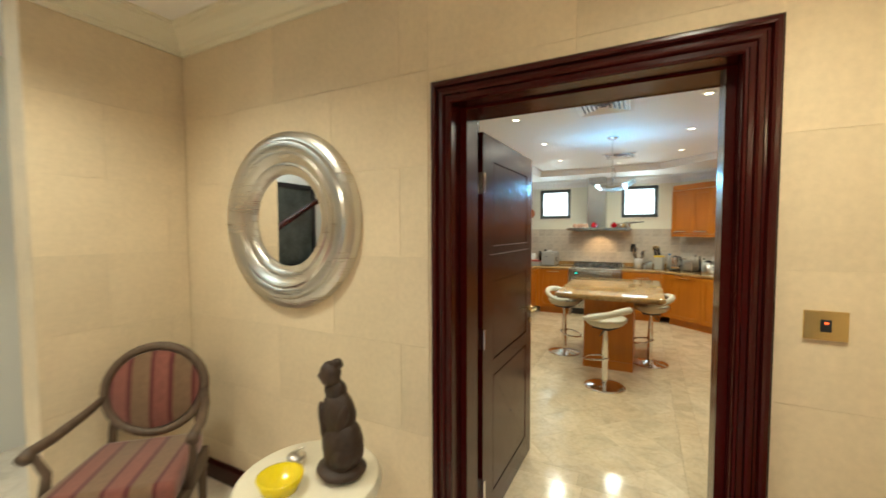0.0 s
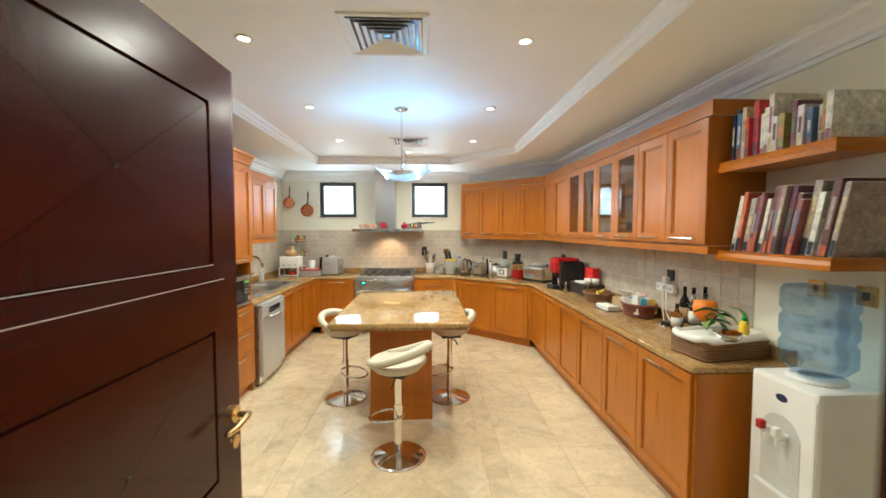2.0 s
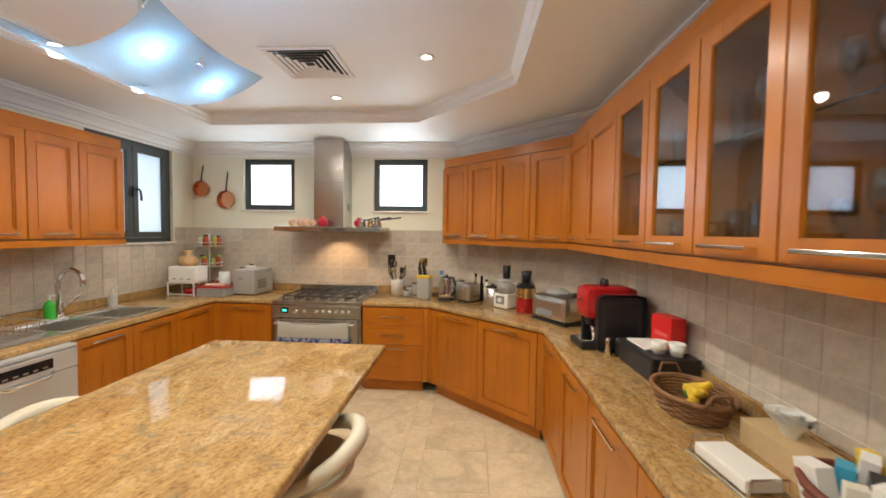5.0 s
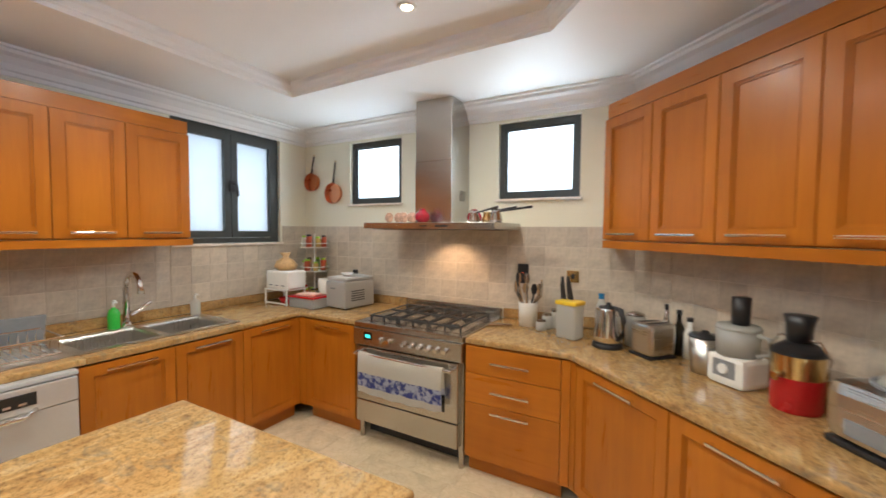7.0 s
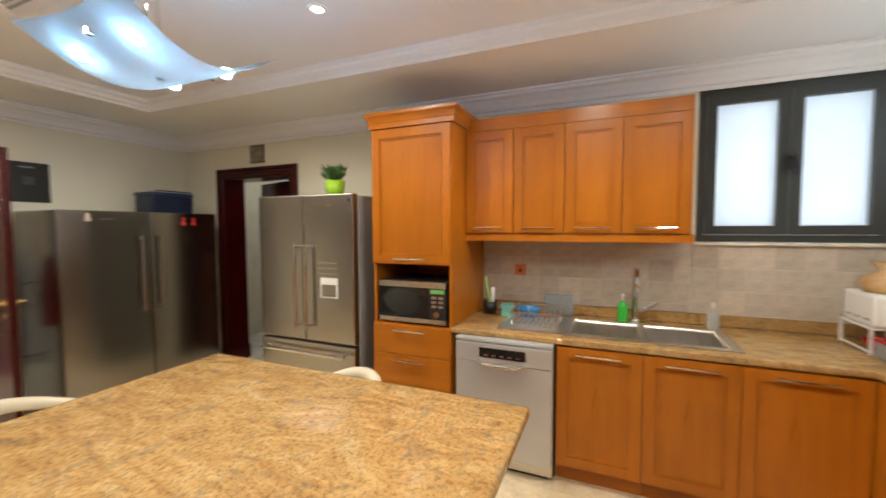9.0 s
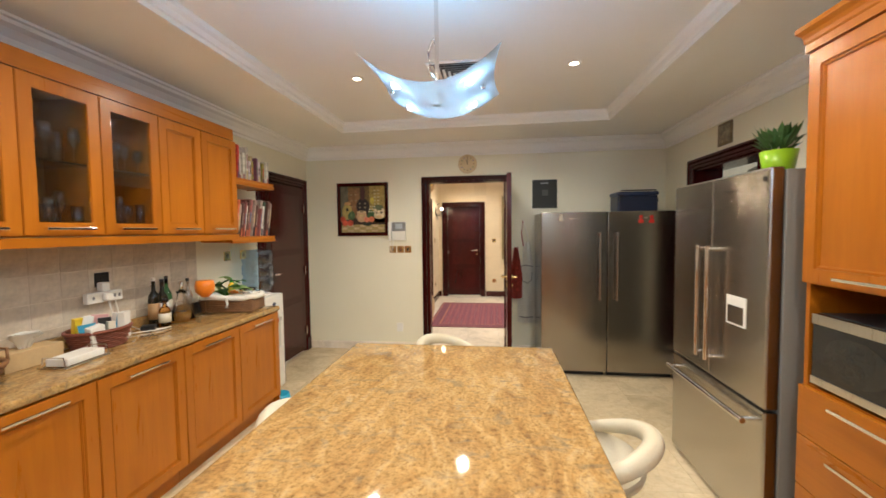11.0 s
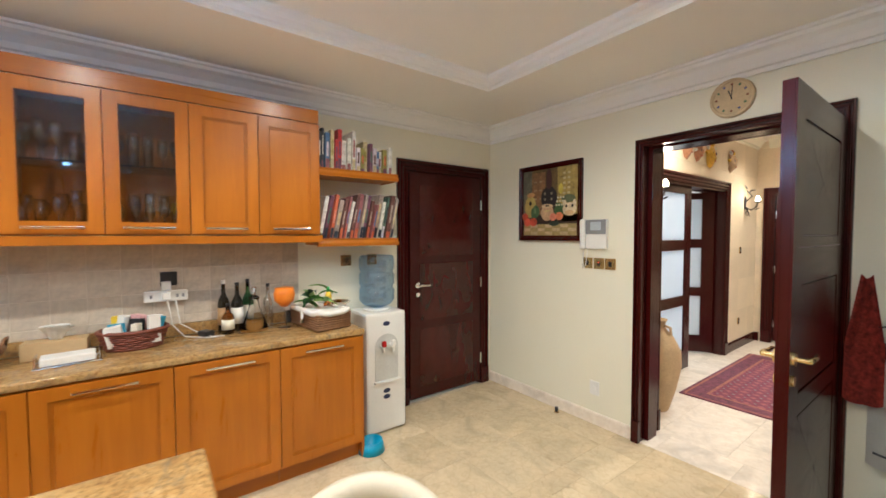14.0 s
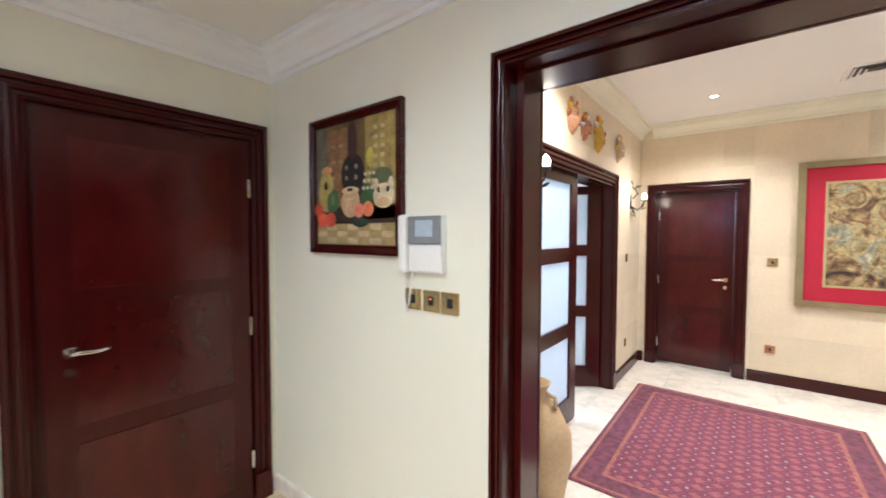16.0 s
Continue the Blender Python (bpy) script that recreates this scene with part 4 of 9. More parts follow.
for dx, dy in ((-0.14, -0.14), (0.14, -0.14), (-0.14, 0.14), (0.14, 0.14)):
    part("bulb", lathe(nb(), [(0, -0.02), (0.014, -0.016), (0.02, 0), (0.014, 0.016), (0, 0.02)], dx, dy, -0.575, 16), COOLBULB, pend, "glowing cool white bulb", smooth=True)
for dx, dy in ((-0.19, 0), (0.19, 0)):
    part("dish_clip", bx(dx - 0.010, -0.010, -0.562, dx + 0.010, 0.010, -0.535, 0.003), CHROME, pend)
part("cross_bar", bx(-0.19, -0.006, -0.545, 0.19, 0.006, -0.535), CHROME, pend)

# ---- bar stools ----
stool = thing("bar_stool", pose(-0.13, 4.70, 0, 0, 0, -118), "cream leatherette bar stool on a chrome pedestal", "bar stool", "stools round the island")
part("base_plate", lathe(nb(), [(0, 0.045), (0.03, 0.042), (0.10, 0.026), (0.175, 0.012), (0.195, 0.006), (0.197, 0), (0, 0)], seg=40), CHROME, stool, smooth=True)
part("column", rod(nb(), (0, 0, 0.03), (0, 0, 0.38), 0.029, seg=24), CHROME, stool, smooth=True)
part("column_sleeve", rod(nb(), (0, 0, 0.34), (0, 0, 0.60), 0.024, seg=24), CHROME, stool, smooth=True)
pts = [(0.115 * math.cos(a) + 0.0, -0.10 + 0.13 * math.sin(a), 0.27 + 0.02 * math.sin(a)) for a in np.linspace(0, 2 * math.pi, 28, endpoint=False)]
part("footrest", tube(nb(), pts, 0.009, closed=True), CHROME, stool, smooth=True)
part("lift_lever", tube(nb(), [(0.02, 0, 0.585), (0.10, 0.03, 0.575), (0.15, 0.04, 0.55)], 0.006), BLACK, stool)
part("seat_plate", bx(-0.09, -0.09, 0.595, 0.09, 0.09, 0.612, 0.004), BLACK, stool)
part("seat", lathe(nb(), [(0, 0.613), (0.09, 0.613), (0.16, 0.635), (0.20, 0.675), (0.205, 0.695), (0.195, 0.705), (0.17, 0.685), (0.10, 0.665), (0, 0.66)], seg=36, m=Matrix.Diagonal((1.06, 0.96, 1, 1))), CREAM, stool, smooth=True)
pts, rad = [], []
for a in np.linspace(radians(-58), radians(238), 34):
    k = max(0.0, math.sin(a)) if a > 0 and a < math.pi else 0
    back = 0.5 - 0.5 * math.cos((a - radians(-58)) / radians(296) * 2 * math.pi)
    pts.append((0.212 * math.cos(a), 0.205 * math.sin(a) + 0.01, 0.690 + 0.115 * back))
    rad.append(0.020 + 0.014 * back)
part("back_ring", tube(nb(), pts, rad, 12), CREAM, stool, "padded cream wrap-round back", smooth=True)
copy_thing(stool, pose(-0.70, 5.675, 0, 0, 0, 62))
copy_thing(stool, pose(0.29, 5.665, 0, 0, 0, -80))

# ---- range cooker ----
ck = thing("range_cooker", pose(-1.03, 7.975, 0), "stainless steel range cooker with a six-burner gas hob", "cooker")
cw, cd = 0.90, 0.70
part("body", bx(0.004, 0.03, 0.14, cw - 0.004, cd, 0.845), STEEL, ck)
for x in (0.03, cw - 0.03):
    for y in (0.06, cd - 0.06):
        part("leg", rod(nb(), (x, y, 0), (x, y, 0.14), 0.02), STEEL, ck)
part("kick_panel", bx(0.05, 0.12, 0.02, cw - 0.05, 0.135, 0.139), BLACK, ck)
part("hob_top", bx(0, 0, 0.845, cw, cd, 0.885, 0.006), STEEL_H, ck)
part("hob_well", bx(0.05, 0.07, 0.8855, cw - 0.05, cd - 0.06, 0.8885, 0.001), STEEL_H, ck)
part("rear_upstand", bx(0, cd - 0.03, 0.886, cw, cd, 0.96, 0.004), STEEL_H, ck)
part("control_panel", bx(0.0, -0.012, 0.72, cw, 0.028, 0.844, 0.006), STEEL_H, ck)
part("clock_display", bx(0.10, -0.015, 0.765, 0.175, -0.0125, 0.82, 0.002), DARKGLASS, ck)
part("clock_digits", bx(0.115, -0.0165, 0.782, 0.16, -0.0152, 0.803), glow("teal_display", (0.1, 0.9, 0.8), 1.2), ck)
for x in (0.255, 0.335, 0.46, 0.525, 0.59, 0.655, 0.72, 0.785):
    kb = part("knob", lathe(nb(), [(0, 0.034), (0.014, 0.034), (0.016, 0.028), (0.019, 0.006), (0.022, 0.0)], m=Matrix.Translation((x, -0.0125, 0.782)) @ pose(0, 0, 0, 90), seg=18), CHROME, ck, smooth=True)
    part("pointer", bx(x - 0.002, -0.048, 0.782, x + 0.002, -0.0465, 0.797), BLACK, kb)
od = part("oven_door", bx(0.03, -0.014, 0.32, cw - 0.03, 0.028, 0.712, 0.005), STEEL_H, ck)
part("oven_glass", bx(0.12, -0.0165, 0.38, cw - 0.12, -0.0145, 0.60, 0.001), DARKGLASS, od)
hb = tube(nb(), [(0.05, -0.06, 0.672), (cw - 0.05, -0.06, 0.672)], 0.012)
for x in (0.06, cw - 0.06):
    rod(hb, (x, -0.013, 0.672), (x, -0.06, 0.672), 0.010)
part("oven_handle", hb, CHROME, od, smooth=True)
part("pan_drawer", bx(0.03, -0.012, 0.15, cw - 0.03, 0.028, 0.312, 0.005), STEEL_H, ck)
for i in range(3):
    for j in range(2):
        x, y = 0.19 + 0.26 * i, 0.22 + 0.25 * j
        part("burner", lathe(nb(), [(0, 0.018), (0.03, 0.018), (0.034, 0.012), (0.045, 0.010), (0.05, 0)], x, y, 0.8888, 20), IRON, ck)
        part("burner_cap", lathe(nb(), [(0, 0.008), (0.022, 0.008), (0.026, 0.004), (0.026, 0)], x, y, 0.907, 18), STEEL, ck, smooth=True)
    x0, x1 = 0.065 + 0.26 * i, 0.065 + 0.26 * i + 0.25
    bm = nb()
    for y in (0.10, 0.35, 0.60):
        box(bm, x0, y - 0.006, 0.913, x1, y + 0.006, 0.925, 0.002)
    for x in (x0 + 0.006, (x0 + x1) / 2, x1 - 0.006):
        box(bm, x - 0.0055, 0.10, 0.914, x + 0.0055, 0.60, 0.9245, 0.002)
        for y in (0.11, 0.59):
            box(bm, x - 0.006, y - 0.006, 0.889, x + 0.006, y + 0.006, 0.915)
    part("pan_grate", bm, IRON, ck)
# tea towel over the oven handle
def towel_mat():
    m, nt, b = nodes_of("tea_towel_cloth")
    v = coords(nt)
    sep = nt.nodes.new("ShaderNodeSeparateXYZ")
    nt.links.new(v, sep.inputs[0])
    band = ramp(nt, span(nt, sep.outputs["Z"], 0, 1), [(0.0, (0, 0, 0)), (1.0, (1, 1, 1))])
    stripe = nt.nodes.new("ShaderNodeMapRange")
    for k, val in zip(("From Min", "From Max"), (0.445, 0.545)):
        stripe.inputs[k].default_value = val
    nt.links.new(sep.outputs["Z"], stripe.inputs["Value"])
    inside = ramp(nt, stripe.outputs[0], [(0.0, (0, 0, 0)), (0.02, (1, 1, 1)), (0.97, (1, 1, 1)), (0.99, (0, 0, 0))])
    pat = noise_tex(nt, v, 28, 2)
    blue = ramp(nt, pat, [(0.42, (0.07, 0.09, 0.32)), (0.56, (0.55, 0.58, 0.7))])
    weave = noise_tex(nt, v, 220, 3)
    col = mixed(nt, ramp(nt, weave, [(0.3, (0.66, 0.62, 0.52)), (0.7, (0.80, 0.77, 0.68))]), blue, inside)
    nt.links.new(col, b.inputs["Base Color"])
    b.inputs["Roughness"].default_value = 0.9
    bumped(nt, b, weave, 0.25, 0.003)
    return m


bm = nb()
prof = [(-0.030, 0.50), (-0.040, 0.62), (-0.044, 0.675), (-0.052, 0.690), (-0.064, 0.690), (-0.077, 0.675), (-0.080, 0.60), (-0.079, 0.50), (-0.077, 0.405)]
rows = []
for i, x in enumerate(np.linspace(0.10, 0.79, 30)):
    rows.append([bm.verts.new((x, y + 0.004 * math.sin(i * 0.9) * (0.69 - z) * 6, z - 0.012 * math.sin(i * 0.11))) for y, z in prof])
for a, b in zip(rows, rows[1:]):
    for j in range(len(prof) - 1):
        bm.faces.new((a[j], b[j], b[j + 1], a[j + 1]))
bmesh.ops.solidify(bm, geom=bm.faces[:], thickness=0.003)
solo("tea_towel", bm, towel_mat(), "white tea towel with a blue band on the oven handle", "towel", smooth=True, at=pose(-1.03, 7.975, 0))

# ---- extractor hood ----
hood = thing("extractor_hood", pose(-0.55, 8.16, 0), "stainless steel chimney hood with a flat canopy", "cooker hood")
part("canopy", bx(-0.55, 0, 1.575, 0.55, 0.535, 1.622, 0.003), STEEL_H, hood)
part("underside", bx(-0.50, 0.04, 1.571, 0.50, 0.50, 1.5745), BLACK, hood)
for i in range(3):
    part("grease_filter", bx(-0.46 + 0.31 * i, 0.10, 1.567, -0.17 + 0.31 * i, 0.46, 1.5708, 0.001), STEEL, hood)
part("badge", bx(-0.03, -0.002, 1.592, 0.03, -0.0005, 1.602), BLACK, hood)
part("control_strip", bx(0.10, -0.002, 1.590, 0.20, -0.0005, 1.604), BLACK, hood)
part("lower_chimney", bx(-0.215, 0.225, 1.6225, 0.110, 0.535, 2.10, 0.002), STEEL, hood)
part("upper_chimney", bx(-0.212, 0.228, 2.101, 0.107, 0.535, SOFFIT - 0.002, 0.002), STEEL, hood)
for i in range(7):
    part("vent_slot", bx(0.1095, 0.36, 1.80 + 0.012 * i, 0.1108, 0.46, 1.806 + 0.012 * i), BLACK, hood)
hz = 1.6225
for i, x in enumerate((-0.98, -0.90, -0.84, -0.77)):
    m = Matrix.Translation((x, 8.33 + 0.02 * (i % 2), hz + 0.043)) @ pose(0, 0, 0, 90, 0, 8 * i)
    solo("shell_ornament", lathe(nb(), [(0, -0.014), (0.02, -0.013), (0.034, -0.006), (0.042, 0.0), (0.034, 0.008), (0.024, 0.006), (0.012, 0.012), (0, 0.012)], seg=18), plain("painted_clay_%d" % i, (0.55, 0.33, 0.22), 0.6, var=0.5, scale=40), "small painted pottery disc standing on the hood", "ornament", "ornaments on the hood", smooth=True, at=m)
APPLE = [(0, 0.0), (0.03, 0.002), (0.052, 0.022), (0.058, 0.048), (0.048, 0.074), (0.026, 0.086), (0.022, 0.094), (0.026, 0.104), (0.02, 0.106), (0.014, 0.096), (0, 0.094)]
# two jars modelled: one stands for the other's reflection in the chimney
for x, y in ((-0.63, 8.28), (-0.30, 8.50)):
    solo("red_jar", lathe(nb(), APPLE), plain("red_glaze", (0.36, 0.006, 0.016), 0.12, var=0.1, bump=0), "small round glossy red jar on the hood, doubled for its reflection", "jar", "red jars", smooth=True, at=pose(x, y, hz))
for i, (x, y, s) in enumerate(((-0.21, 8.30, 1.0), (-0.13, 8.34, 0.9), (-0.05, 8.31, 1.1))):
    o = thing("coffee_pot", pose(x, y, hz, 0, 0, -8 + 6 * i), "small long-handled metal coffee pot on the hood", "coffee pot", "coffee pots")
    part("pot", lathe(nb(), [(0, 0), (0.038 * s, 0.0), (0.041 * s, 0.02), (0.028 * s, 0.065 * s), (0.034 * s, 0.085 * s), (0.031 * s, 0.083 * s), (0.025 * s, 0.065 * s), (0.036 * s, 0.02), (0, 0.012)]), BRASS if i == 1 else STEEL, o, smooth=True)
    part("handle", tube(nb(), [(0.026 * s, 0, 0.07 * s), (0.09, 0, 0.085), (0.19 + 0.03 * i, 0, 0.105)], [0.006, 0.007, 0.009]), BLACK, o, smooth=True)


# ---- white goods ----
def fridge():
    o = thing("refrigerator", pose(-1.60, 4.265, 0, 0, 0, 90), "stainless steel French-door refrigerator with a water dispenser", "refrigerator")
    w, d, h = 0.915, 0.72, 1.79
    grey = plain("grey_cabinet_paint", (0.26, 0.26, 0.25), 0.4, var=0.05)
    part("cabinet", bx(0, 0.065, 0.03, w, d, h - 0.012, 0.004), grey, o)
    part("toe_grille", bx(0.02, 0.08, 0, w - 0.02, 0.10, 0.03), BLACK, o)
    for x in (0.06, w - 0.06):
        part("foot", rod(nb(), (x, 0.6, 0), (x, 0.6, 0.03), 0.02), BLACK, o)
    for i in range(2):
        x0, x1 = (0.002, w / 2 - 0.003) if i == 0 else (w / 2 + 0.003, w - 0.002)
        dr = part("door", bx(x0, 0, 0.68, x1, 0.06, h, 0.010), STEEL, o, smooth=False)
        hx = w / 2 - 0.05 if i == 0 else w / 2 + 0.05
        bm = tube(nb(), [(hx, -0.05, 0.78), (hx, -0.05, 1.42)], 0.013)
        for z in (0.80, 1.40):
            rod(bm, (hx, 0.0, z), (hx, -0.05, z), 0.010)
        part("handle", bm, CHROME, dr, smooth=True)
        if i == 1:
            part("dispenser_frame", bx(x0 + 0.15, -0.004, 1.02, x0 + 0.31, 0.0, 1.17, 0.002), PLASTIC, dr)
            part("dispenser_recess", bx(x0 + 0.165, -0.006, 1.03, x0 + 0.295, -0.0045, 1.12, 0.001), STEEL_H, dr)
            for k in range(3):
                part("dispenser_line", bx(x0 + 0.13, -0.003, 1.20 + 0.04 * k, x0 + 0.31, -0.001, 1.204 + 0.04 * k), CHROME, dr)
            part("hinge_cap", rod(nb(), (x1 - 0.035, -0.003, h - 0.05), (x1 - 0.035, 0.001, h - 0.05), 0.012), BLACK, dr)
            part("badge", bx(x0 + 0.12, -0.002, h - 0.09, x0 + 0.26, -0.0005, h - 0.082), CHROME, dr)
    bd = part("freezer_drawer", bx(0.002, 0, 0.035, w - 0.002, 0.06, 0.668, 0.010), STEEL, o)
    bm = tube(nb(), [(0.06, -0.055, 0.60), (w - 0.06, -0.055, 0.60)], 0.014)
    for x in (0.09, w - 0.09):
        rod(bm, (x, 0, 0.60), (x, -0.055, 0.60), 0.010)
    part("handle", bm, CHROME, bd, smooth=True)
    return o


fridge()


FREEZER = steel("freezer_steel", (0.37, 0.35, 0.32), 0.20)


def freezer(x0, x1, y, hx, label):
    o = thing("upright_freezer", pose(x1, y, 0, 0, 0, 180), label, "freezer", "pair of tall steel fridges")
    w, d, h = x1 - x0, 0.66, 1.69
    part("cabinet", bx(0.002, 0.055, 0.05, w - 0.002, d, h - 0.004, 0.004), FREEZER, o)
    part("plinth", bx(0.01, 0.07, 0, w - 0.01, 0.09, 0.05), BLACK, o)
    for q in (0.06, w - 0.06):
        part("foot", rod(nb(), (q, 0.58, 0), (q, 0.58, 0.05), 0.02), BLACK, o)
    dr = part("door", bx(0.002, 0, 0.055, w - 0.002, 0.05, h, 0.006), FREEZER, o)
    bm = tube(nb(), [(hx, -0.045, 0.80), (hx, -0.045, 1.48)], 0.012)
    for z in (0.83, 1.45):
        rod(bm, (hx, 0, z), (hx, -0.045, z), 0.009)
    part("handle", bm, STEEL, dr, smooth=True)
    part("badge", bx(w / 2 - 0.05, -0.002, h - 0.075, w / 2 + 0.05, -0.0005, h - 0.062), CHROME, dr)
    return o


freezer(-1.515, -0.865, 3.00, 0.57, "tall brushed stainless steel freezer against the wall")
freezer(-2.17, -1.52, 3.00, 0.08, "tall brushed stainless steel fridge with red magnets")
RUBBER = plain("red_enamel", (0.5, 0.02, 0.015), 0.3)
for x in (-1.83, -1.93):
    o = thing("fridge_magnet", pose(x, 2.999, 1.60, 0, 0, 180), "small red figure-shaped fridge magnet", "magnet", "fridge magnets")
    part("body", lathe(nb(), [(0, 0), (0.024, 0.0), (0.028, 0.02), (0.018, 0.04), (0, 0.042)], m=pose(0, -0.003, -0.03, 0, 0, 0) @ Matrix.Diagonal((1, 0.3, 1, 1)), seg=16), RUBBER, o, smooth=True)
    part("head", lathe(nb(), [(0, 0), (0.016, 0.006), (0.02, 0.02), (0.014, 0.034), (0, 0.038)], m=pose(0, -0.003, 0.012) @ Matrix.Diagonal((1, 0.3, 1, 1)), seg=16), RUBBER, o, smooth=True)
solo("fridge_magnet", lathe(nb(), [(0, 0), (0.02, 0.0), (0.024, 0.02), (0.014, 0.036), (0.017, 0.05), (0.010, 0.066), (0, 0.07)], m=Matrix.Diagonal((1, 0.35, 1, 1)), seg=16), plain("magnet_clay", (0.45, 0.35, 0.25), 0.6, var=0.3), "small beige figure-shaped fridge magnet", "magnet", smooth=True, at=pose(-1.06, 3.006, 1.60))

DWPAINT = plain("silver_appliance_paint", (0.58, 0.58, 0.57), 0.34, 0.55, var=0.03, bump=0)
dw = thing("dishwasher", pose(-1.585, 5.965, 0, 0, 0, 90), "freestanding silver dishwasher with a dark display", "dishwasher")
part("cabinet", bx(0, 0.04, 0.03, 0.605, 0.62, 0.825, 0.003), SILVER, dw)
part("worktop_lid", bx(-0.001, 0.0, 0.826, 0.606, 0.62, 0.848, 0.006), plain("grey_lid", (0.42, 0.42, 0.41), 0.35), dw)
part("plinth", bx(0.03, 0.07, 0, 0.575, 0.09, 0.10), BLACK, dw)
ddoor = part("door", bx(0.003, 0, 0.105, 0.602, 0.039, 0.70, 0.006), DWPAINT, dw)
cp = part("control_panel", bx(0.003, -0.004, 0.702, 0.602, 0.039, 0.822, 0.008), DWPAINT, dw)
part("display", bx(0.16, -0.007, 0.735, 0.45, -0.0045, 0.795, 0.002), DARKGLASS, cp)
for i in range(5):
    part("button", bx(0.19 + 0.05 * i, -0.0085, 0.745, 0.215 + 0.05 * i, -0.0072, 0.755), SILVER, cp)
part("handle", tube(nb(), [(0.15, -0.006, 0.712), (0.20, -0.03, 0.692), (0.40, -0.03, 0.692), (0.45, -0.006, 0.712)], 0.010), CHROME, ddoor, smooth=True)

mw = thing("microwave_oven", pose(TX + 0.005, TY0 + 0.045, 0.872, 0, 0, 90), "steel and black microwave oven in the tall cabinet", "microwave")
part("case", bx(0, 0.02, 0.012, 0.515, 0.40, 0.30, 0.004), BLACK, mw)
for x in (0.04, 0.475):
    part("foot", rod(nb(), (x, 0.08, 0), (x, 0.08, 0.012), 0.014), BLACK, mw)
md = part("door", bx(0, 0, 0.014, 0.385, 0.0195, 0.298, 0.003), DARKGLASS, mw)
part("top_trim", bx(0.0, -0.004, 0.258, 0.515, -0.0005, 0.298, 0.001), SILVER_H, md)
part("bottom_trim", bx(0.0, -0.004, 0.014, 0.515, -0.0005, 0.044, 0.001), SILVER_H, md)
part("window", lathe(nb(), [(0, -0.0015), (0.12, -0.0015), (0.12, 0), (0, 0)], m=Matrix.Translation((0.19, -0.001, 0.15)) @ pose(0, 0, 0, 90) @ Matrix.Diagonal((1.1, 0.7, 1, 1)), seg=30), plain("mesh_glass", (0.022, 0.023, 0.022), 0.12), md)
mp = part("control_panel", bx(0.387, 0, 0.014, 0.515, 0.0195, 0.298, 0.003), BLACK, mw)
part("display", bx(0.405, -0.002, 0.222, 0.50, -0.0002, 0.248), glow("green_display", (0.2, 0.5, 0.12), 0.12), mp)
for r in range(3):
    for c in range(2):
        part("button", bx(0.41 + 0.05 * c, -0.003, 0.125 + 0.03 * r, 0.445 + 0.05 * c, -0.0003, 0.143 + 0.03 * r, 0.001), SILVER, mp)
part("dial", rod(nb(), (0.452, -0.018, 0.082), (0.452, 0, 0.082), 0.022), CHROME, mp, smooth=True)


# ---- things on the counters ----
CT = TOPZ + 0.001
LEAF = plain("leaf_green", (0.05, 0.13, 0.03), 0.5, var=0.4, scale=20)
LIME = plain("lime_plastic", (0.30, 0.55, 0.02), 0.35, var=0.06)
TEAL = plain("teal_plastic", (0.20, 0.55, 0.48), 0.4)
BLUE = plain("blue_plastic", (0.02, 0.22, 0.50), 0.35)
WICKER = plain("brown_wicker", (0.24, 0.115, 0.045), 0.6, var=0.35, scale=30, bump=0.3, bscale=140)
WICKER_RED = plain("reddish_wicker", (0.20, 0.055, 0.03), 0.55, var=0.35, scale=30, bump=0.3, bscale=140)
CLOTH = plain("white_cloth", (0.78, 0.76, 0.70), 0.9, var=0.06, bump=0.3, bscale=160)
CARD = plain("cardboard", (0.52, 0.37, 0.19), 0.75, var=0.08)
CLEARPLASTIC = milky("cloudy_plastic", (0.74, 0.74, 0.70), 0.2)
GREENGLASS = glass("green_glass", (0.10, 0.42, 0.16), 0.03)
WATER = thin_glass("blue_bottle_plastic", (0.60, 0.74, 0.88), 0.16, 0.10)
AMBER = glass("amber_liquid", (0.85, 0.45, 0.10), 0.03)
STEMWARE = thin_glass("thin_clear_glass", (0.90, 0.92, 0.94), 0.34)
ORANGE = plain("orange_plastic", (0.80, 0.22, 0.015), 0.35)
YELLOW = plain("yellow_plastic", (0.80, 0.55, 0.03), 0.4)
BANANA = plain("banana_skin", (0.74, 0.50, 0.03), 0.5, var=0.15, scale=14)
DARKBOTTLE = plain("dark_bottle_glass", (0.012, 0.010, 0.006), 0.06, var=0.1, bump=0)
LABEL = plain("paper_label", (0.72, 0.68, 0.56), 0.7)
BEECH = wood("beech", (0.36, 0.21, 0.09), (0.55, 0.36, 0.18), 0.55)
GREYPL = plain("grey_plastic", (0.22, 0.23, 0.24), 0.4)
RIM = 0.004

# sink with two bowls and a ribbed drainer
sk = thing("kitchen_sink", pose(SINK[0], SINK[2], TOPZ, 0, 0, 0), "stainless steel double-bowl sink with a ribbed drainer", "sink")
sw, sl = SINK[1] - SINK[0], SINK[3] - SINK[2]
bm = nb()
xs, ys = [-0.02, 0.03, sw - 0.03, sw + 0.02], [-0.02, 0.03, sl / 2 - 0.02, sl / 2 + 0.02, sl - 0.03, sl + 0.02]
for i in range(3):
    for j in range(5):
        if not (i == 1 and j in (1, 3)):
            box(bm, xs[i], ys[j], 0.001, xs[i + 1], ys[j + 1], 0.005)
bmesh.ops.remove_doubles(bm, verts=bm.verts[:], dist=0.0005)
part("rim", bm, SILVER_H, sk)
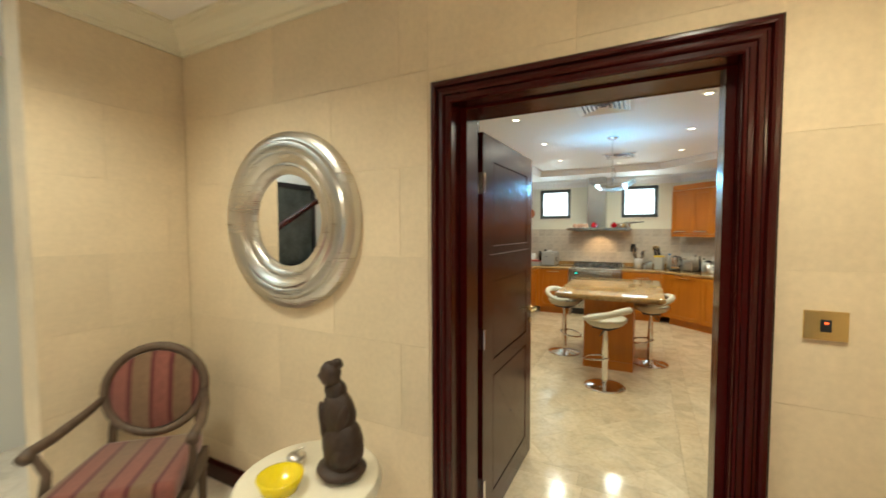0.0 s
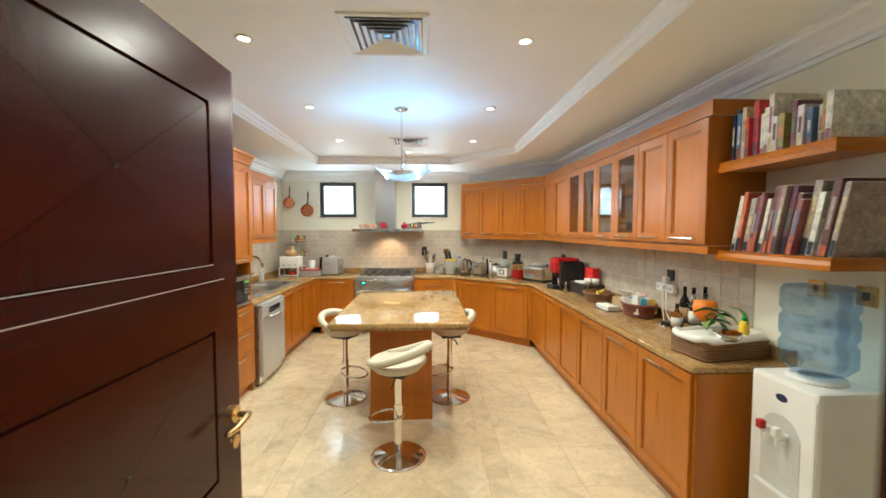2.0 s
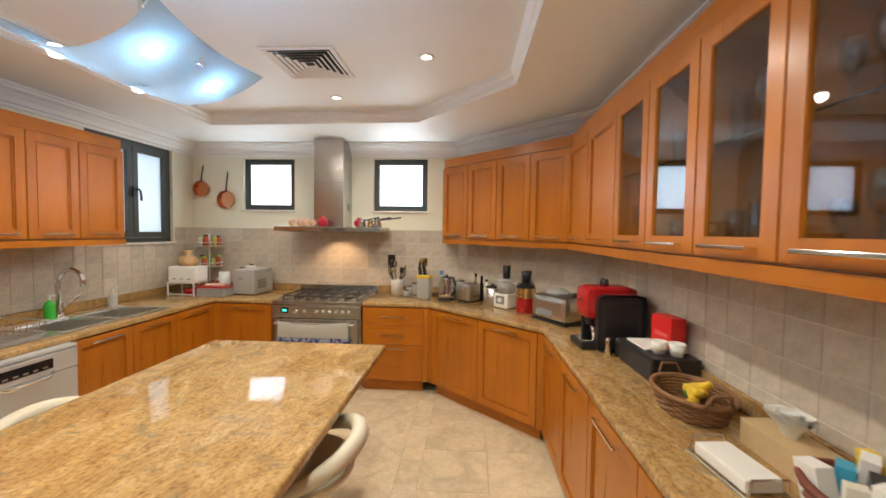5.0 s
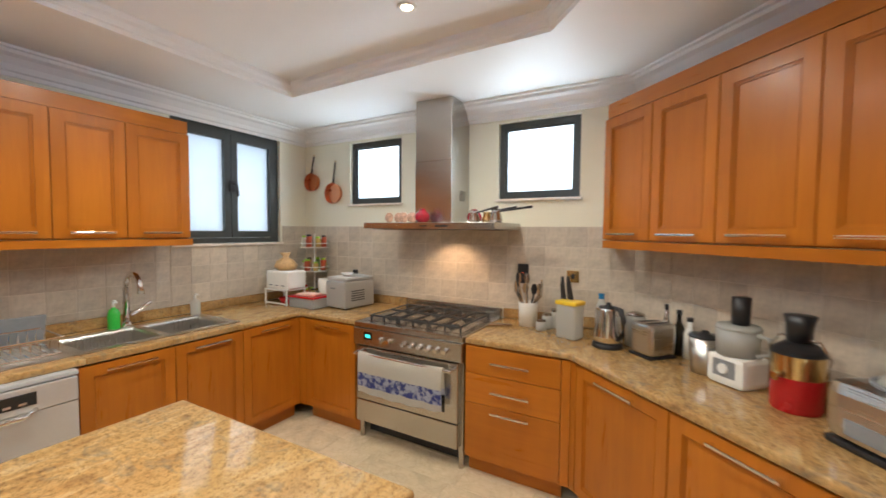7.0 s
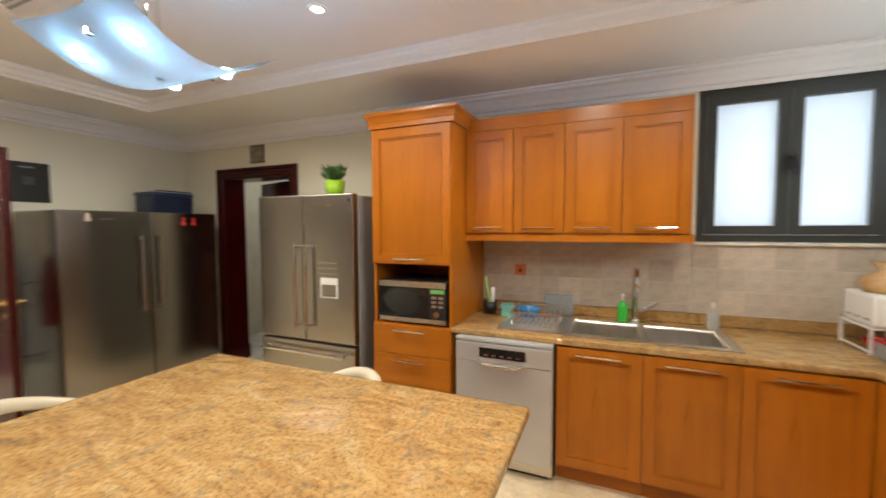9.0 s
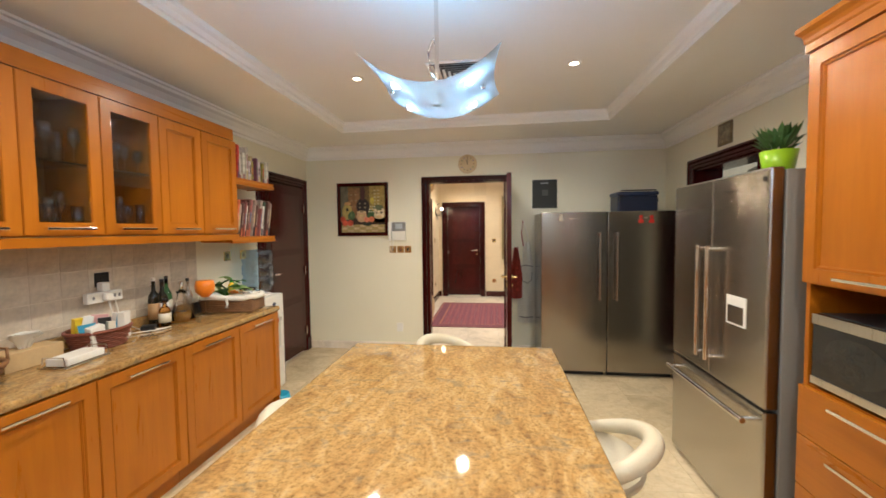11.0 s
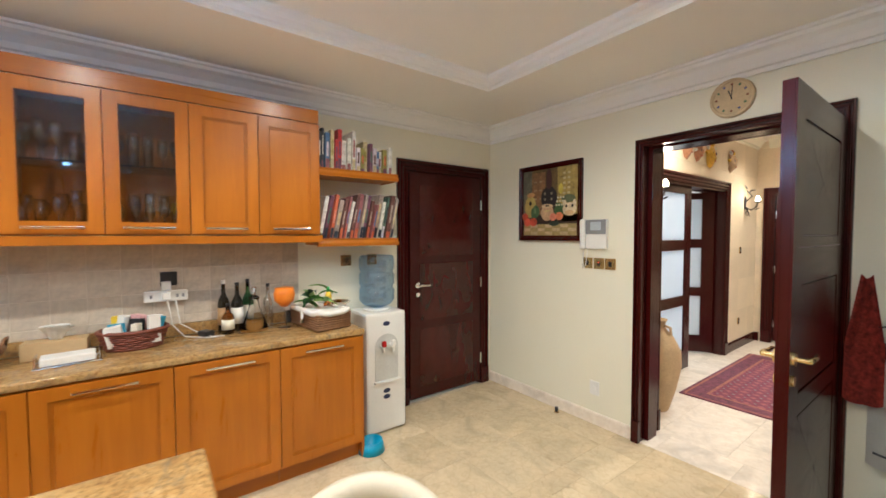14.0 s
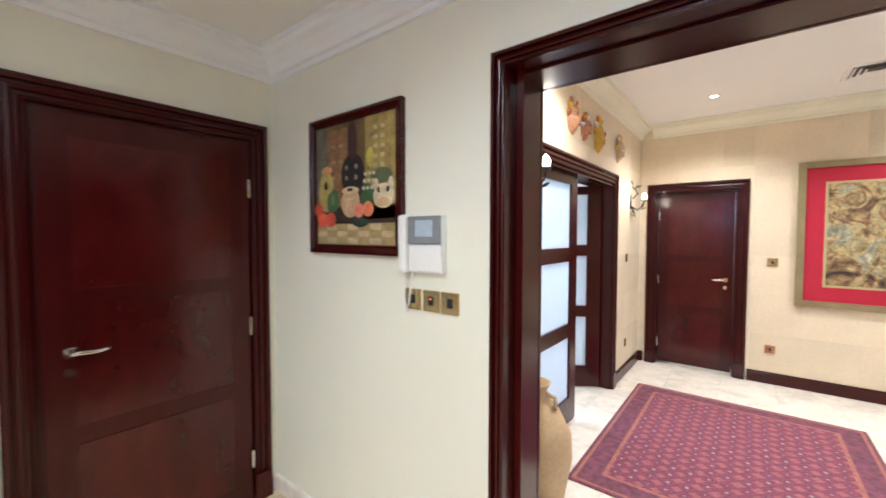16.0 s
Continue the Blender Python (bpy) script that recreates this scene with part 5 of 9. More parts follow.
for j in (1, 3):
    x0, x1, y0, y1 = xs[1], xs[2], ys[j], ys[j + 1]
    bm = nb()
    rings = []
    for ins, z in ((0, 0.004), (0.006, -0.01), (0.012, -0.13), (0.04, -0.16)):
        rings.append([bm.verts.new(p) for p in ((x0 + ins, y0 + ins, z), (x1 - ins, y0 + ins, z), (x1 - ins, y1 - ins, z), (x0 + ins, y1 - ins, z))])
    for a, b in zip(rings, rings[1:]):
        for k in range(4):
            bm.faces.new((a[k], a[(k + 1) % 4], b[(k + 1) % 4], b[k]))
    bm.faces.new(rings[-1])
    bw_ = part("bowl", bm, SILVER_H, sk)
    part("drain", lathe(nb(), [(0, -0.157), (0.04, -0.157), (0.045, -0.1595)], (x0 + x1) / 2, (y0 + y1) / 2, 0, 20), CHROME, bw_)
part("drainer", bx(-0.02, -0.42, 0.001, sw + 0.02, -0.022, 0.006, 0.002), SILVER_H, sk)
for k in range(8):
    part("drainer_rib", bx(0.03 + 0.05 * k, -0.39, 0.006, 0.045 + 0.05 * k, -0.06, 0.009, 0.001), SILVER_H, sk)

fc = thing("kitchen_tap", pose(-2.225, 7.03, CT) @ Matrix.Diagonal((1.2, 1.2, 1.22, 1)), "chrome swan-neck mixer tap behind the sink", "tap")
part("base", lathe(nb(), [(0, 0.03), (0.02, 0.03), (0.026, 0.012), (0.028, 0), (0, 0)]), CHROME, fc, smooth=True)
pts = [(0, 0, 0.02), (0, 0, 0.22)] + [(0.085 - 0.085 * math.cos(a), 0, 0.22 + 0.085 * math.sin(a)) for a in np.linspace(0.2, math.pi * 0.92, 12)] + [(0.172, 0, 0.20)]
part("spout", tube(nb(), pts, [0.017] + [0.014] * 12 + [0.016, 0.016]), CHROME, fc, smooth=True)
part("lever", tube(nb(), [(0.0, 0.02, 0.07), (0.0, 0.06, 0.085), (0.03, 0.11, 0.13)], [0.016, 0.013, 0.008]), CHROME, fc, smooth=True)


def pump_bottle(x, y, colour, label, h=0.17):
    o = thing("soap_bottle", pose(x, y, CT), label, "soap bottle")
    part("bottle", lathe(nb(), [(0, 0), (0.032, 0), (0.034, 0.01), (0.034, h * 0.62), (0.026, h * 0.78), (0.011, h * 0.83), (0.011, h * 0.88), (0, h * 0.88)]), colour, o, smooth=True)
    bm = rod(nb(), (0, 0, h * 0.881), (0, 0, h * 1.12), 0.008)
    tube(bm, [(0, 0, h * 1.12), (0.02, 0, h * 1.13), (0.045, 0, h * 1.08)], 0.006)
    part("pump", bm, PLASTIC if colour is not BLUE else BLUE, o, smooth=True)


pump_bottle(-2.215, 6.955, plain("green_soap", (0.05, 0.42, 0.05), 0.2), "green washing-up liquid bottle with a pump")
pump_bottle(-2.22, 7.48, CLEARPLASTIC, "clear soap bottle with a white pump", 0.15)

# washing-up corner
o = thing("brush_holder", pose(-2.16, 6.03, CT, 0, 0, 20), "black holder with a green-handled washing-up brush", "brush holder")
part("cup", lathe(nb(), [(0, 0), (0.05, 0), (0.055, 0.09), (0.05, 0.09), (0.046, 0.006), (0, 0.006)]), BLACK, o, smooth=True)
part("brush", tube(nb(), [(0, 0, 0.02), (0.0, -0.02, 0.16), (0.0, -0.04, 0.28)], [0.012, 0.009, 0.012]), plain("pale_green", (0.35, 0.55, 0.12), 0.5), o, smooth=True)
part("sponge_wand", tube(nb(), [(0.015, 0.01, 0.02), (0.02, 0.02, 0.2)], [0.014, 0.016]), PLASTIC, o, smooth=True)
o = thing("sponge_caddy", pose(-2.13, 6.17, CT, 0, 0, 12), "pale teal plastic sponge caddy", "caddy")
part("box", wall_mesh(nb(), "x", -0.055, 0.055, -0.04, 0.04, 0.0, 0.065), TEAL, o)
part("rim", sweep(nb(), [(0, 0), (0, 0.012), (-0.008, 0.012), (-0.008, 0)], [(-0.055, -0.04), (0.055, -0.04), (0.055, 0.04), (-0.055, 0.04)], z=0.066), TEAL, o)
solo("mixing_bowl", lathe(nb(), [(0, 0.006), (0.05, 0.006), (0.085, 0.07), (0.09, 0.07), (0.055, 0), (0, 0)], m=Matrix.Diagonal((1, 1, 0.9, 1))), BLUE, "blue plastic bowl beside the drainer", "bowl", smooth=True, at=pose(-2.13, 6.33, CT + 0.0055))
solo("baking_tray", bx(-0.10, -0.006, 0, 0.10, 0.006, 0.16, 0.003), GREYPL, "grey board leaning against the wall behind the drainer", "tray", at=pose(-2.255, 6.53, CT + 0.007, 14, 0, 90))
rk = thing("dish_rack", pose(-1.96, 6.42, CT + 0.009), "chrome wire dish rack on the drainer", "dish rack")
part("base_frame", tube(nb(), [(-0.16, -0.15, 0.006), (0.16, -0.15, 0.006), (0.16, 0.15, 0.006), (-0.16, 0.15, 0.006)], 0.004, closed=True), CHROME, rk)
part("top_frame", tube(nb(), [(-0.17, -0.16, 0.09), (0.17, -0.16, 0.09), (0.17, 0.16, 0.09), (-0.17, 0.16, 0.09)], 0.004, closed=True), CHROME, rk)
for i in range(9):
    q = -0.14 + 0.035 * i
    part("wire", tube(nb(), [(-0.17, q, 0.09), (-0.16, q, 0.006), (0.16, q, 0.006), (0.17, q, 0.09)], 0.0025, 6), CHROME, rk)
    part("divider", tube(nb(), [(-0.05, q, 0.006), (-0.05, q + 0.004, 0.075), (-0.03, q + 0.008, 0.006)], 0.0022, 6), CHROME, rk)

# sink corner: stand, basket, boxes, spices, ice maker
st = thing("storage_stand", pose(-2.06, 8.19, CT), "low white two-level storage stand", "storage stand")
for x in (-0.14, 0.14):
    for y in (-0.10, 0.10):
        part("leg", bx(x - 0.006, y - 0.006, 0, x + 0.006, y + 0.006, 0.13), PLASTIC, st)
part("shelf", bx(-0.15, -0.11, 0.13, 0.15, 0.11, 0.14, 0.003), PLASTIC, st)
part("front_bar", bx(-0.14, -0.106, 0.01, 0.14, -0.10, 0.02), PLASTIC, st)
bk = thing("bread_basket", pose(-2.05, 8.19, CT + 0.141), "white plastic basket with a bag of bread", "basket")
part("basket", prism(nb(), [(-0.15, -0.10), (0.15, -0.10), (0.15, 0.10), (-0.15, 0.10)], 0, 0.165, 0.02), PLASTIC, bk, smooth=True)
for k in range(3):
    part("grip_slot", bx(-0.10 + 0.08 * k, -0.1015, 0.03, -0.06 + 0.08 * k, -0.0995, 0.04), GREYPL, bk)
bm = lathe(nb(), [(0, 0), (0.08, 0.0), (0.10, 0.04), (0.08, 0.08), (0.03, 0.12), (0.045, 0.16), (0, 0.15)], 0, 0, 0.166, 14)
for v in bm.verts:
    v.co += Vector((noise.noise(v.co * 22), noise.noise(v.co * 22 + Vector((9, 0, 0))), 0)) * 0.03
part("bread_bag", bm, plain("bread_in_bag", (0.55, 0.34, 0.14), 0.35, var=0.3, scale=25), bk, smooth=True)
solo("red_bowl", lathe(nb(), [(0, 0.004), (0.03, 0.004), (0.065, 0.06), (0.07, 0.06), (0.035, 0), (0, 0)]), RED, "red bowl under the white stand", "bowl", smooth=True, at=pose(-2.02, 8.17, CT))
bx2 = thing("plastic_box", pose(-1.74, 8.19, CT), "clear plastic storage box with a red lid", "storage box")
part("box", bx(-0.15, -0.10, 0, 0.15, 0.10, 0.085, 0.01), CLEARPLASTIC, bx2)
part("lid", bx(-0.157, -0.107, 0.086, 0.157, 0.107, 0.102, 0.005), RED, bx2)
solo("folded_napkin", bx(-0.09, -0.06, 0, 0.09, 0.06, 0.018, 0.006), plain("pink_paper", (0.72, 0.45, 0.36), 0.8, var=0.2, scale=30), "pile of pinkish paper napkins on the red lid", "napkins", at=pose(-1.74, 8.18, CT + 0.1025, 0, 0, 8))
solo("paper_roll", lathe(nb(), [(0.02, 0), (0.055, 0), (0.055, 0.22), (0.02, 0.22)], seg=24), CLOTH, "white kitchen paper roll standing upright", "paper roll", smooth=True, at=pose(-1.80, 8.42, CT))
sp = thing("spice_rack", pose(-2.05, 8.53, CT), "three-tier white spice stand in the corner", "spice rack")
part("pole", rod(nb(), (0, 0, 0), (0, 0, 0.64), 0.008), PLASTIC, sp)
for z in (0.0, 0.27, 0.50):
    part("tier", lathe(nb(), [(0, 0.0), (0.135, 0.0), (0.138, 0.006), (0.0, 0.008)], 0, 0, z, 28), PLASTIC, sp)
    part("tier_rail", tube(nb(), [(0.135 * math.cos(a), 0.135 * math.sin(a), z + 0.045) for a in np.linspace(0, 2 * math.pi, 24, endpoint=False)], 0.004, 6, True), PLASTIC, sp)
rng = random.Random(4)
SPICE = [plain("spice_%d" % i, c, 0.4, var=0.2) for i, c in enumerate(((0.45, 0.08, 0.03), (0.5, 0.35, 0.1), (0.12, 0.2, 0.05), (0.35, 0.2, 0.1), (0.6, 0.55, 0.45)))]


def jar(x, y, z, r, h, m, lidm, label="small spice jar on the corner stand", group="spice jars"):
    o = thing("spice_jar", pose(x, y, z), label, "jar", group)
    part("glass", lathe(nb(), [(0, 0), (r, 0), (r, h * 0.78), (r * 0.8, h * 0.84), (0, h * 0.84)], seg=14), m, o, smooth=True)
    part("lid", rod(nb(), (0, 0, h * 0.842), (0, 0, h), r * 0.85, seg=14), lidm, o)


for z in (0.008, 0.278, 0.508):
    for k in range(7):
        a = 2 * math.pi * k / 7 + z
        jar(-2.05 + 0.095 * math.cos(a), 8.53 + 0.095 * math.sin(a), CT + z + 0.0005, 0.024 + 0.004 * (k % 2), rng.uniform(0.085, 0.13), SPICE[k % 5], (RED, BLACK, LIME, PLASTIC)[rng.randrange(4)])
for k, (x, y, h) in enumerate(((-1.60, 8.62, 0.30), (-1.70, 8.60, 0.26))):
    jar(x, y, CT, 0.03, h, DARKBOTTLE if k else SPICE[4], BLACK, "tall condiment bottle beside the ice maker", "condiments")
im = thing("ice_maker", pose(-1.45, 8.39, CT, 0, 0, -6), "silver countertop ice maker", "ice maker")
part("body", bx(-0.125, -0.17, 0.008, 0.125, 0.17, 0.24, 0.018), plain("silver_paint", (0.46, 0.46, 0.44), 0.32, 0.4, var=0.05), im, smooth=False)
part("lid", bx(-0.118, -0.165, 0.2405, 0.118, 0.165, 0.272, 0.014), plain("silver_lid", (0.55, 0.55, 0.53), 0.3, 0.3), im)
for k in range(5):
    part("vent_slot", bx(0.1252, -0.10, 0.07 + 0.02 * k, 0.1262, 0.05, 0.078 + 0.02 * k), BLACK, im)
part("badge", bx(-0.06, -0.172, 0.17, 0.0, -0.1702, 0.182), GREYPL, im)
for x in (-0.1, 0.1):
    for y in (-0.14, 0.14):
        part("foot", rod(nb(), (x, y, 0), (x, y, 0.0085), 0.012), BLACK, im)
solo("white_dish", lathe(nb(), [(0, 0.004), (0.03, 0.004), (0.05, 0.028), (0.054, 0.028), (0.034, 0), (0, 0)]), PLASTIC, "small white dish on the ice maker", "dish", smooth=True, at=pose(-1.46, 8.36, CT + 0.2725))

# hob wall: copper pans
for x, z, r, zt in ((-2.235, 2.055, 0.095, 2.33), (-1.935, 1.93, 0.105, 2.25)):
    o = thing("copper_pan", pose(x, YN, z), "round copper pan hanging on the cream wall", "pan", "copper pans")
    part("bowl", lathe(nb(), [(0, 0.001), (r * 0.9, 0.001), (r, 0.045), (r * 0.97, 0.045), (r * 0.86, 0.005), (0, 0.005)], m=pose(0, 0, 0, 90) @ pose(0, 0, -0.0, 0, 0, 0)), COPPER, o, smooth=True)
    part("handle", tube(nb(), [(0, -0.03, r * 0.95), (0.004, -0.028, r + 0.06), (0.012, -0.012, zt - z - 0.012)], [0.010, 0.007, 0.008]), IRON, o, smooth=True)
    part("hook", rod(nb(), (0.012, 0, zt - z), (0.012, -0.02, zt - z), 0.006), BRASS, o)

# right of the cooker
o = thing("utensil_crock", pose(0.125, 8.52, CT), "white crock full of cooking utensils", "utensil crock")
part("crock", lathe(nb(), [(0, 0.008), (0.058, 0.008), (0.062, 0.165), (0.068, 0.17), (0.068, 0.158), (0.065, 0.0), (0, 0)]), PLASTIC, o, smooth=True)
rng = random.Random(7)
for k in range(14):
    a, l = rng.uniform(0, 6.28), rng.uniform(0.26, 0.37)
    dx, dy = 0.055 * math.cos(a), 0.045 * math.sin(a)
    m = (BEECH, STEEL, BLACK)[k % 3]
    bm = tube(nb(), [(dx * 0.3, dy * 0.3, 0.012), (dx, dy, 0.17), (dx * 1.7, dy * 1.7, l - 0.05)], 0.006, 8)
    lathe(bm, [(0, 0), (0.016, 0.01), (0.024, 0.04), (0.016, 0.075), (0, 0.08)], m=Matrix.Translation((dx * 1.7, dy * 1.7, l - 0.06)) @ pose(0, 0, 0, 0, 0, math.degrees(a)) @ Matrix.Diagonal((0.35, 1, 1, 1)), seg=12)
    part("utensil", bm, m, o, smooth=True)
for x, y, h in ((0.265, 8.52, 0.10), (0.315, 8.56, 0.13), (0.245, 8.43, 0.07)):
    o = thing("glass_jar", pose(x, y, CT), "small glass jar beside the utensil crock", "jar", "glass jars by the cooker")
    part("jar", lathe(nb(), [(0, 0), (0.034, 0), (0.036, 0.006), (0.036, h * 0.8), (0.028, h * 0.86), (0, h * 0.86)]), CLEARPLASTIC, o, smooth=True)
    part("lid", rod(nb(), (0, 0, h * 0.862), (0, 0, h), 0.031), STEEL, o)
solo("spoon_rest", bx(-0.09, -0.016, 0, 0.09, 0.016, 0.018, 0.006), STEEL, "steel spoon rest beside the cooker", "spoon rest", at=pose(-0.04, 8.38, CT, 0, 0, 35))
o = thing("knife_tub", pose(0.455, 8.33, CT, 0, 0, -20) @ Matrix.Scale(1.12, 4), "cloudy plastic tub with a yellow rim holding knives", "knife tub")
part("tub", bx(-0.06, -0.05, 0, 0.06, 0.05, 0.19, 0.012), CLEARPLASTIC, o)
part("rim", bx(-0.066, -0.056, 0.1905, 0.066, 0.056, 0.214, 0.008), YELLOW, o)
for k in range(6):
    x, y = -0.045 + 0.02 * k, 0.03 - 0.012 * (k % 3)
    bm = box(nb(), x - 0.008, y - 0.006, 0.2145, x + 0.008, y + 0.006, 0.31 + 0.02 * (k % 3), 0.004, m=pose(0, 0, 0, -6 + 2 * k, -10, 0))
    part("knife", bm, BLACK, o)

kt = thing("kettle", pose(0.69, 8.25, CT, 0, 0, -40) @ Matrix.Diagonal((1.12, 1.12, 1.15, 1)), "steel and black cordless kettle", "kettle")
part("base", lathe(nb(), [(0, 0.022), (0.075, 0.02), (0.08, 0), (0, 0)]), BLACK, kt, smooth=True)
part("body", lathe(nb(), [(0, 0.0225), (0.072, 0.0225), (0.070, 0.06), (0.052, 0.19), (0.050, 0.20), (0, 0.20)]), CHROME, kt, smooth=True)
part("lid", lathe(nb(), [(0, 0.228), (0.012, 0.226), (0.014, 0.212), (0.045, 0.206), (0.05, 0.201), (0, 0.201)]), BLACK, kt, smooth=True)
part("handle", tube(nb(), [(0.045, 0, 0.205), (0.085, 0, 0.20), (0.105, 0, 0.15), (0.10, 0, 0.08), (0.07, 0, 0.05)], [0.012, 0.014, 0.013, 0.012, 0.010]), BLACK, kt, smooth=True)
part("spout", lathe(nb(), [(0, 0.0), (0.022, 0.0), (0.016, 0.04), (0, 0.04)], m=pose(-0.048, 0, 0.155, 0, -35, 0), seg=14), CHROME, kt, smooth=True)
o = thing("water_bottle", pose(0.62, 8.50, CT), "clear water bottle with a blue cap", "bottle")
part("bottle", lathe(nb(), [(0, 0), (0.035, 0), (0.037, 0.16), (0.03, 0.20), (0.014, 0.24), (0, 0.24)]), CLEARPLASTIC, o, smooth=True)
part("cap", rod(nb(), (0, 0, 0.241), (0, 0, 0.275), 0.018), BLUE, o)
o = thing("bread_bin_jar", pose(0.83, 8.36, CT), "glass storage jar with a steel lid behind the kettle", "jar")
part("jar", lathe(nb(), [(0, 0), (0.055, 0), (0.058, 0.16), (0.05, 0.18), (0, 0.18)]), CLEARPLASTIC, o, smooth=True)
part("lid", lathe(nb(), [(0, 0.20), (0.03, 0.20), (0.052, 0.19), (0.052, 0.181), (0, 0.181)]), STEEL, o, smooth=True)
o = thing("toaster", pose(0.925, 8.19, CT, 0, 0, -45), "upright brushed steel toaster", "toaster")
part("body", bx(-0.075, -0.085, 0.014, 0.075, 0.085, 0.185, 0.022), SILVER, o)
part("base", bx(-0.078, -0.088, 0.0, 0.078, 0.088, 0.0135, 0.004), BLACK, o)
for x in (-0.03, 0.03):
    part("slot", bx(x - 0.014, -0.065, 0.1852, x + 0.014, 0.065, 0.1862), BLACK, o)
for k, (x, y, h, r) in enumerate(((0.99, 8.32, 0.27, 0.022), (1.05, 8.28, 0.25, 0.026), (1.10, 8.24, 0.22, 0.03))):
    o = thing("condiment_bottle", pose(x, y, CT), "small dark bottle behind the toaster", "bottle", "bottles behind the toaster")
    part("bottle", lathe(nb(), [(0, 0), (r, 0), (r, h * 0.6), (r * 0.45, h * 0.75), (r * 0.45, h * 0.9), (0, h * 0.9)]), (CHROME, DARKBOTTLE, PLASTIC)[k], o, smooth=True)
    part("cap", rod(nb(), (0, 0, h * 0.902), (0, 0, h), r * 0.55), BLACK, o)
o = thing("steel_jug", pose(1.15, 8.03, CT), "steel jug with a dark lid", "jug")
part("jug", lathe(nb(), [(0, 0), (0.055, 0), (0.058, 0.03), (0.07, 0.17), (0.067, 0.17), (0, 0.165)]), SILVER, o, smooth=True)
part("lid", lathe(nb(), [(0, 0.205), (0.015, 0.203), (0.02, 0.188), (0.068, 0.182), (0.071, 0.171), (0, 0.171)]), BLACK, o, smooth=True)
part("handle", tube(nb(), [(0.05, -0.045, 0.16), (0.09, -0.06, 0.14), (0.08, -0.06, 0.07), (0.045, -0.04, 0.05)], 0.008), BLACK, o, smooth=True)
o = thing("food_processor", pose(1.262, 7.92, CT, 0, 0, -45), "white food processor with a clear bowl", "food processor")
part("base", bx(-0.085, -0.075, 0, 0.085, 0.085, 0.135, 0.022), PLASTIC, o)
part("control_plate", bx(-0.05, -0.078, 0.04, 0.05, -0.0755, 0.115, 0.001), GREYPL, o)
part("dial", rod(nb(), (0.0, -0.088, 0.078), (0.0, -0.0782, 0.078), 0.022), PLASTIC, o)
part("bowl", lathe(nb(), [(0.0, 0.136), (0.078, 0.136), (0.085, 0.25), (0.08, 0.25), (0, 0.244)]), CLEARPLASTIC, o, smooth=True)
part("lid", lathe(nb(), [(0, 0.272), (0.08, 0.268), (0.088, 0.251), (0, 0.251)]), CLEARPLASTIC, o, smooth=True)
part("feed_tube", lathe(nb(), [(0, 0.0), (0.034, 0.0), (0.036, 0.12), (0, 0.12)], 0.01, 0.0, 0.2725, 20), BLACK, o, smooth=True)
part("handle", tube(nb(), [(0.085, 0.0, 0.24), (0.13, 0.0, 0.235), (0.135, 0, 0.17), (0.085, 0, 0.15)], 0.009), CLEARPLASTIC, o, smooth=True)
o = thing("juicer", pose(1.425, 7.735, CT, 0, 0, -50), "red and steel juicer with a black feed chute", "juicer")
part("base", lathe(nb(), [(0, 0.0), (0.082, 0.0), (0.088, 0.012), (0.086, 0.13), (0, 0.13)], m=Matrix.Diagonal((0.93, 1.0, 1, 1))), RED, o, smooth=True)
part("band", lathe(nb(), [(0, 0.1305), (0.085, 0.1305), (0.084, 0.215), (0, 0.215)], m=Matrix.Diagonal((0.93, 1.0, 1, 1))), BRASS, o, smooth=True)
part("switch", rod(nb(), (0, -0.112, 0.135), (0, -0.098, 0.135), 0.016), CHROME, o)
part("lid", lathe(nb(), [(0, 0.262), (0.05, 0.258), (0.086, 0.232), (0.088, 0.2155), (0, 0.2155)], m=Matrix.Diagonal((0.93, 1.0, 1, 1))), BLACK, o, smooth=True)
part("feed_chute", lathe(nb(), [(0, 0), (0.040, 0), (0.042, 0.06), (0.05, 0.10), (0, 0.10)], 0, 0, 0.2625, 22), BLACK, o, smooth=True)
part("clamp_arm", tube(nb(), [(0.098, 0.0, 0.15), (0.11, 0.0, 0.22), (0.07, 0, 0.275), (-0.07, 0, 0.275), (-0.11, 0, 0.22), (-0.098, 0, 0.15)], 0.005), CHROME, o, smooth=True)
o = thing("ice_cream_maker", pose(1.645, 7.40, CT, 0, 0, -58), "silver ice cream maker with a clear lid", "ice cream maker")
part("body", bx(-0.19, -0.135, 0.022, 0.19, 0.135, 0.215, 0.045), SILVER, o)
part("base", bx(-0.186, -0.131, 0.0, 0.186, 0.131, 0.0215, 0.008), BLACK, o)
part("lid_ring", lathe(nb(), [(0.098, 0.2155), (0.108, 0.2155), (0.108, 0.226), (0.098, 0.226)], -0.03, 0, 0, 30), GREYPL, o, smooth=True)
part("lid", lathe(nb(), [(0, 0.262), (0.05, 0.258), (0.085, 0.240), (0.0975, 0.2155), (0, 0.2155)], -0.03, 0, 0, 30), CLEARPLASTIC, o, smooth=True)
part("knob", lathe(nb(), [(0, 0.03), (0.018, 0.028), (0.022, 0), (0, 0)], 0.145, 0.0, 0.2155, 18), BLACK, o, smooth=True)
part("control_panel", bx(-0.12, -0.138, 0.05, 0.05, -0.1355, 0.10, 0.001), GREYPL, o)

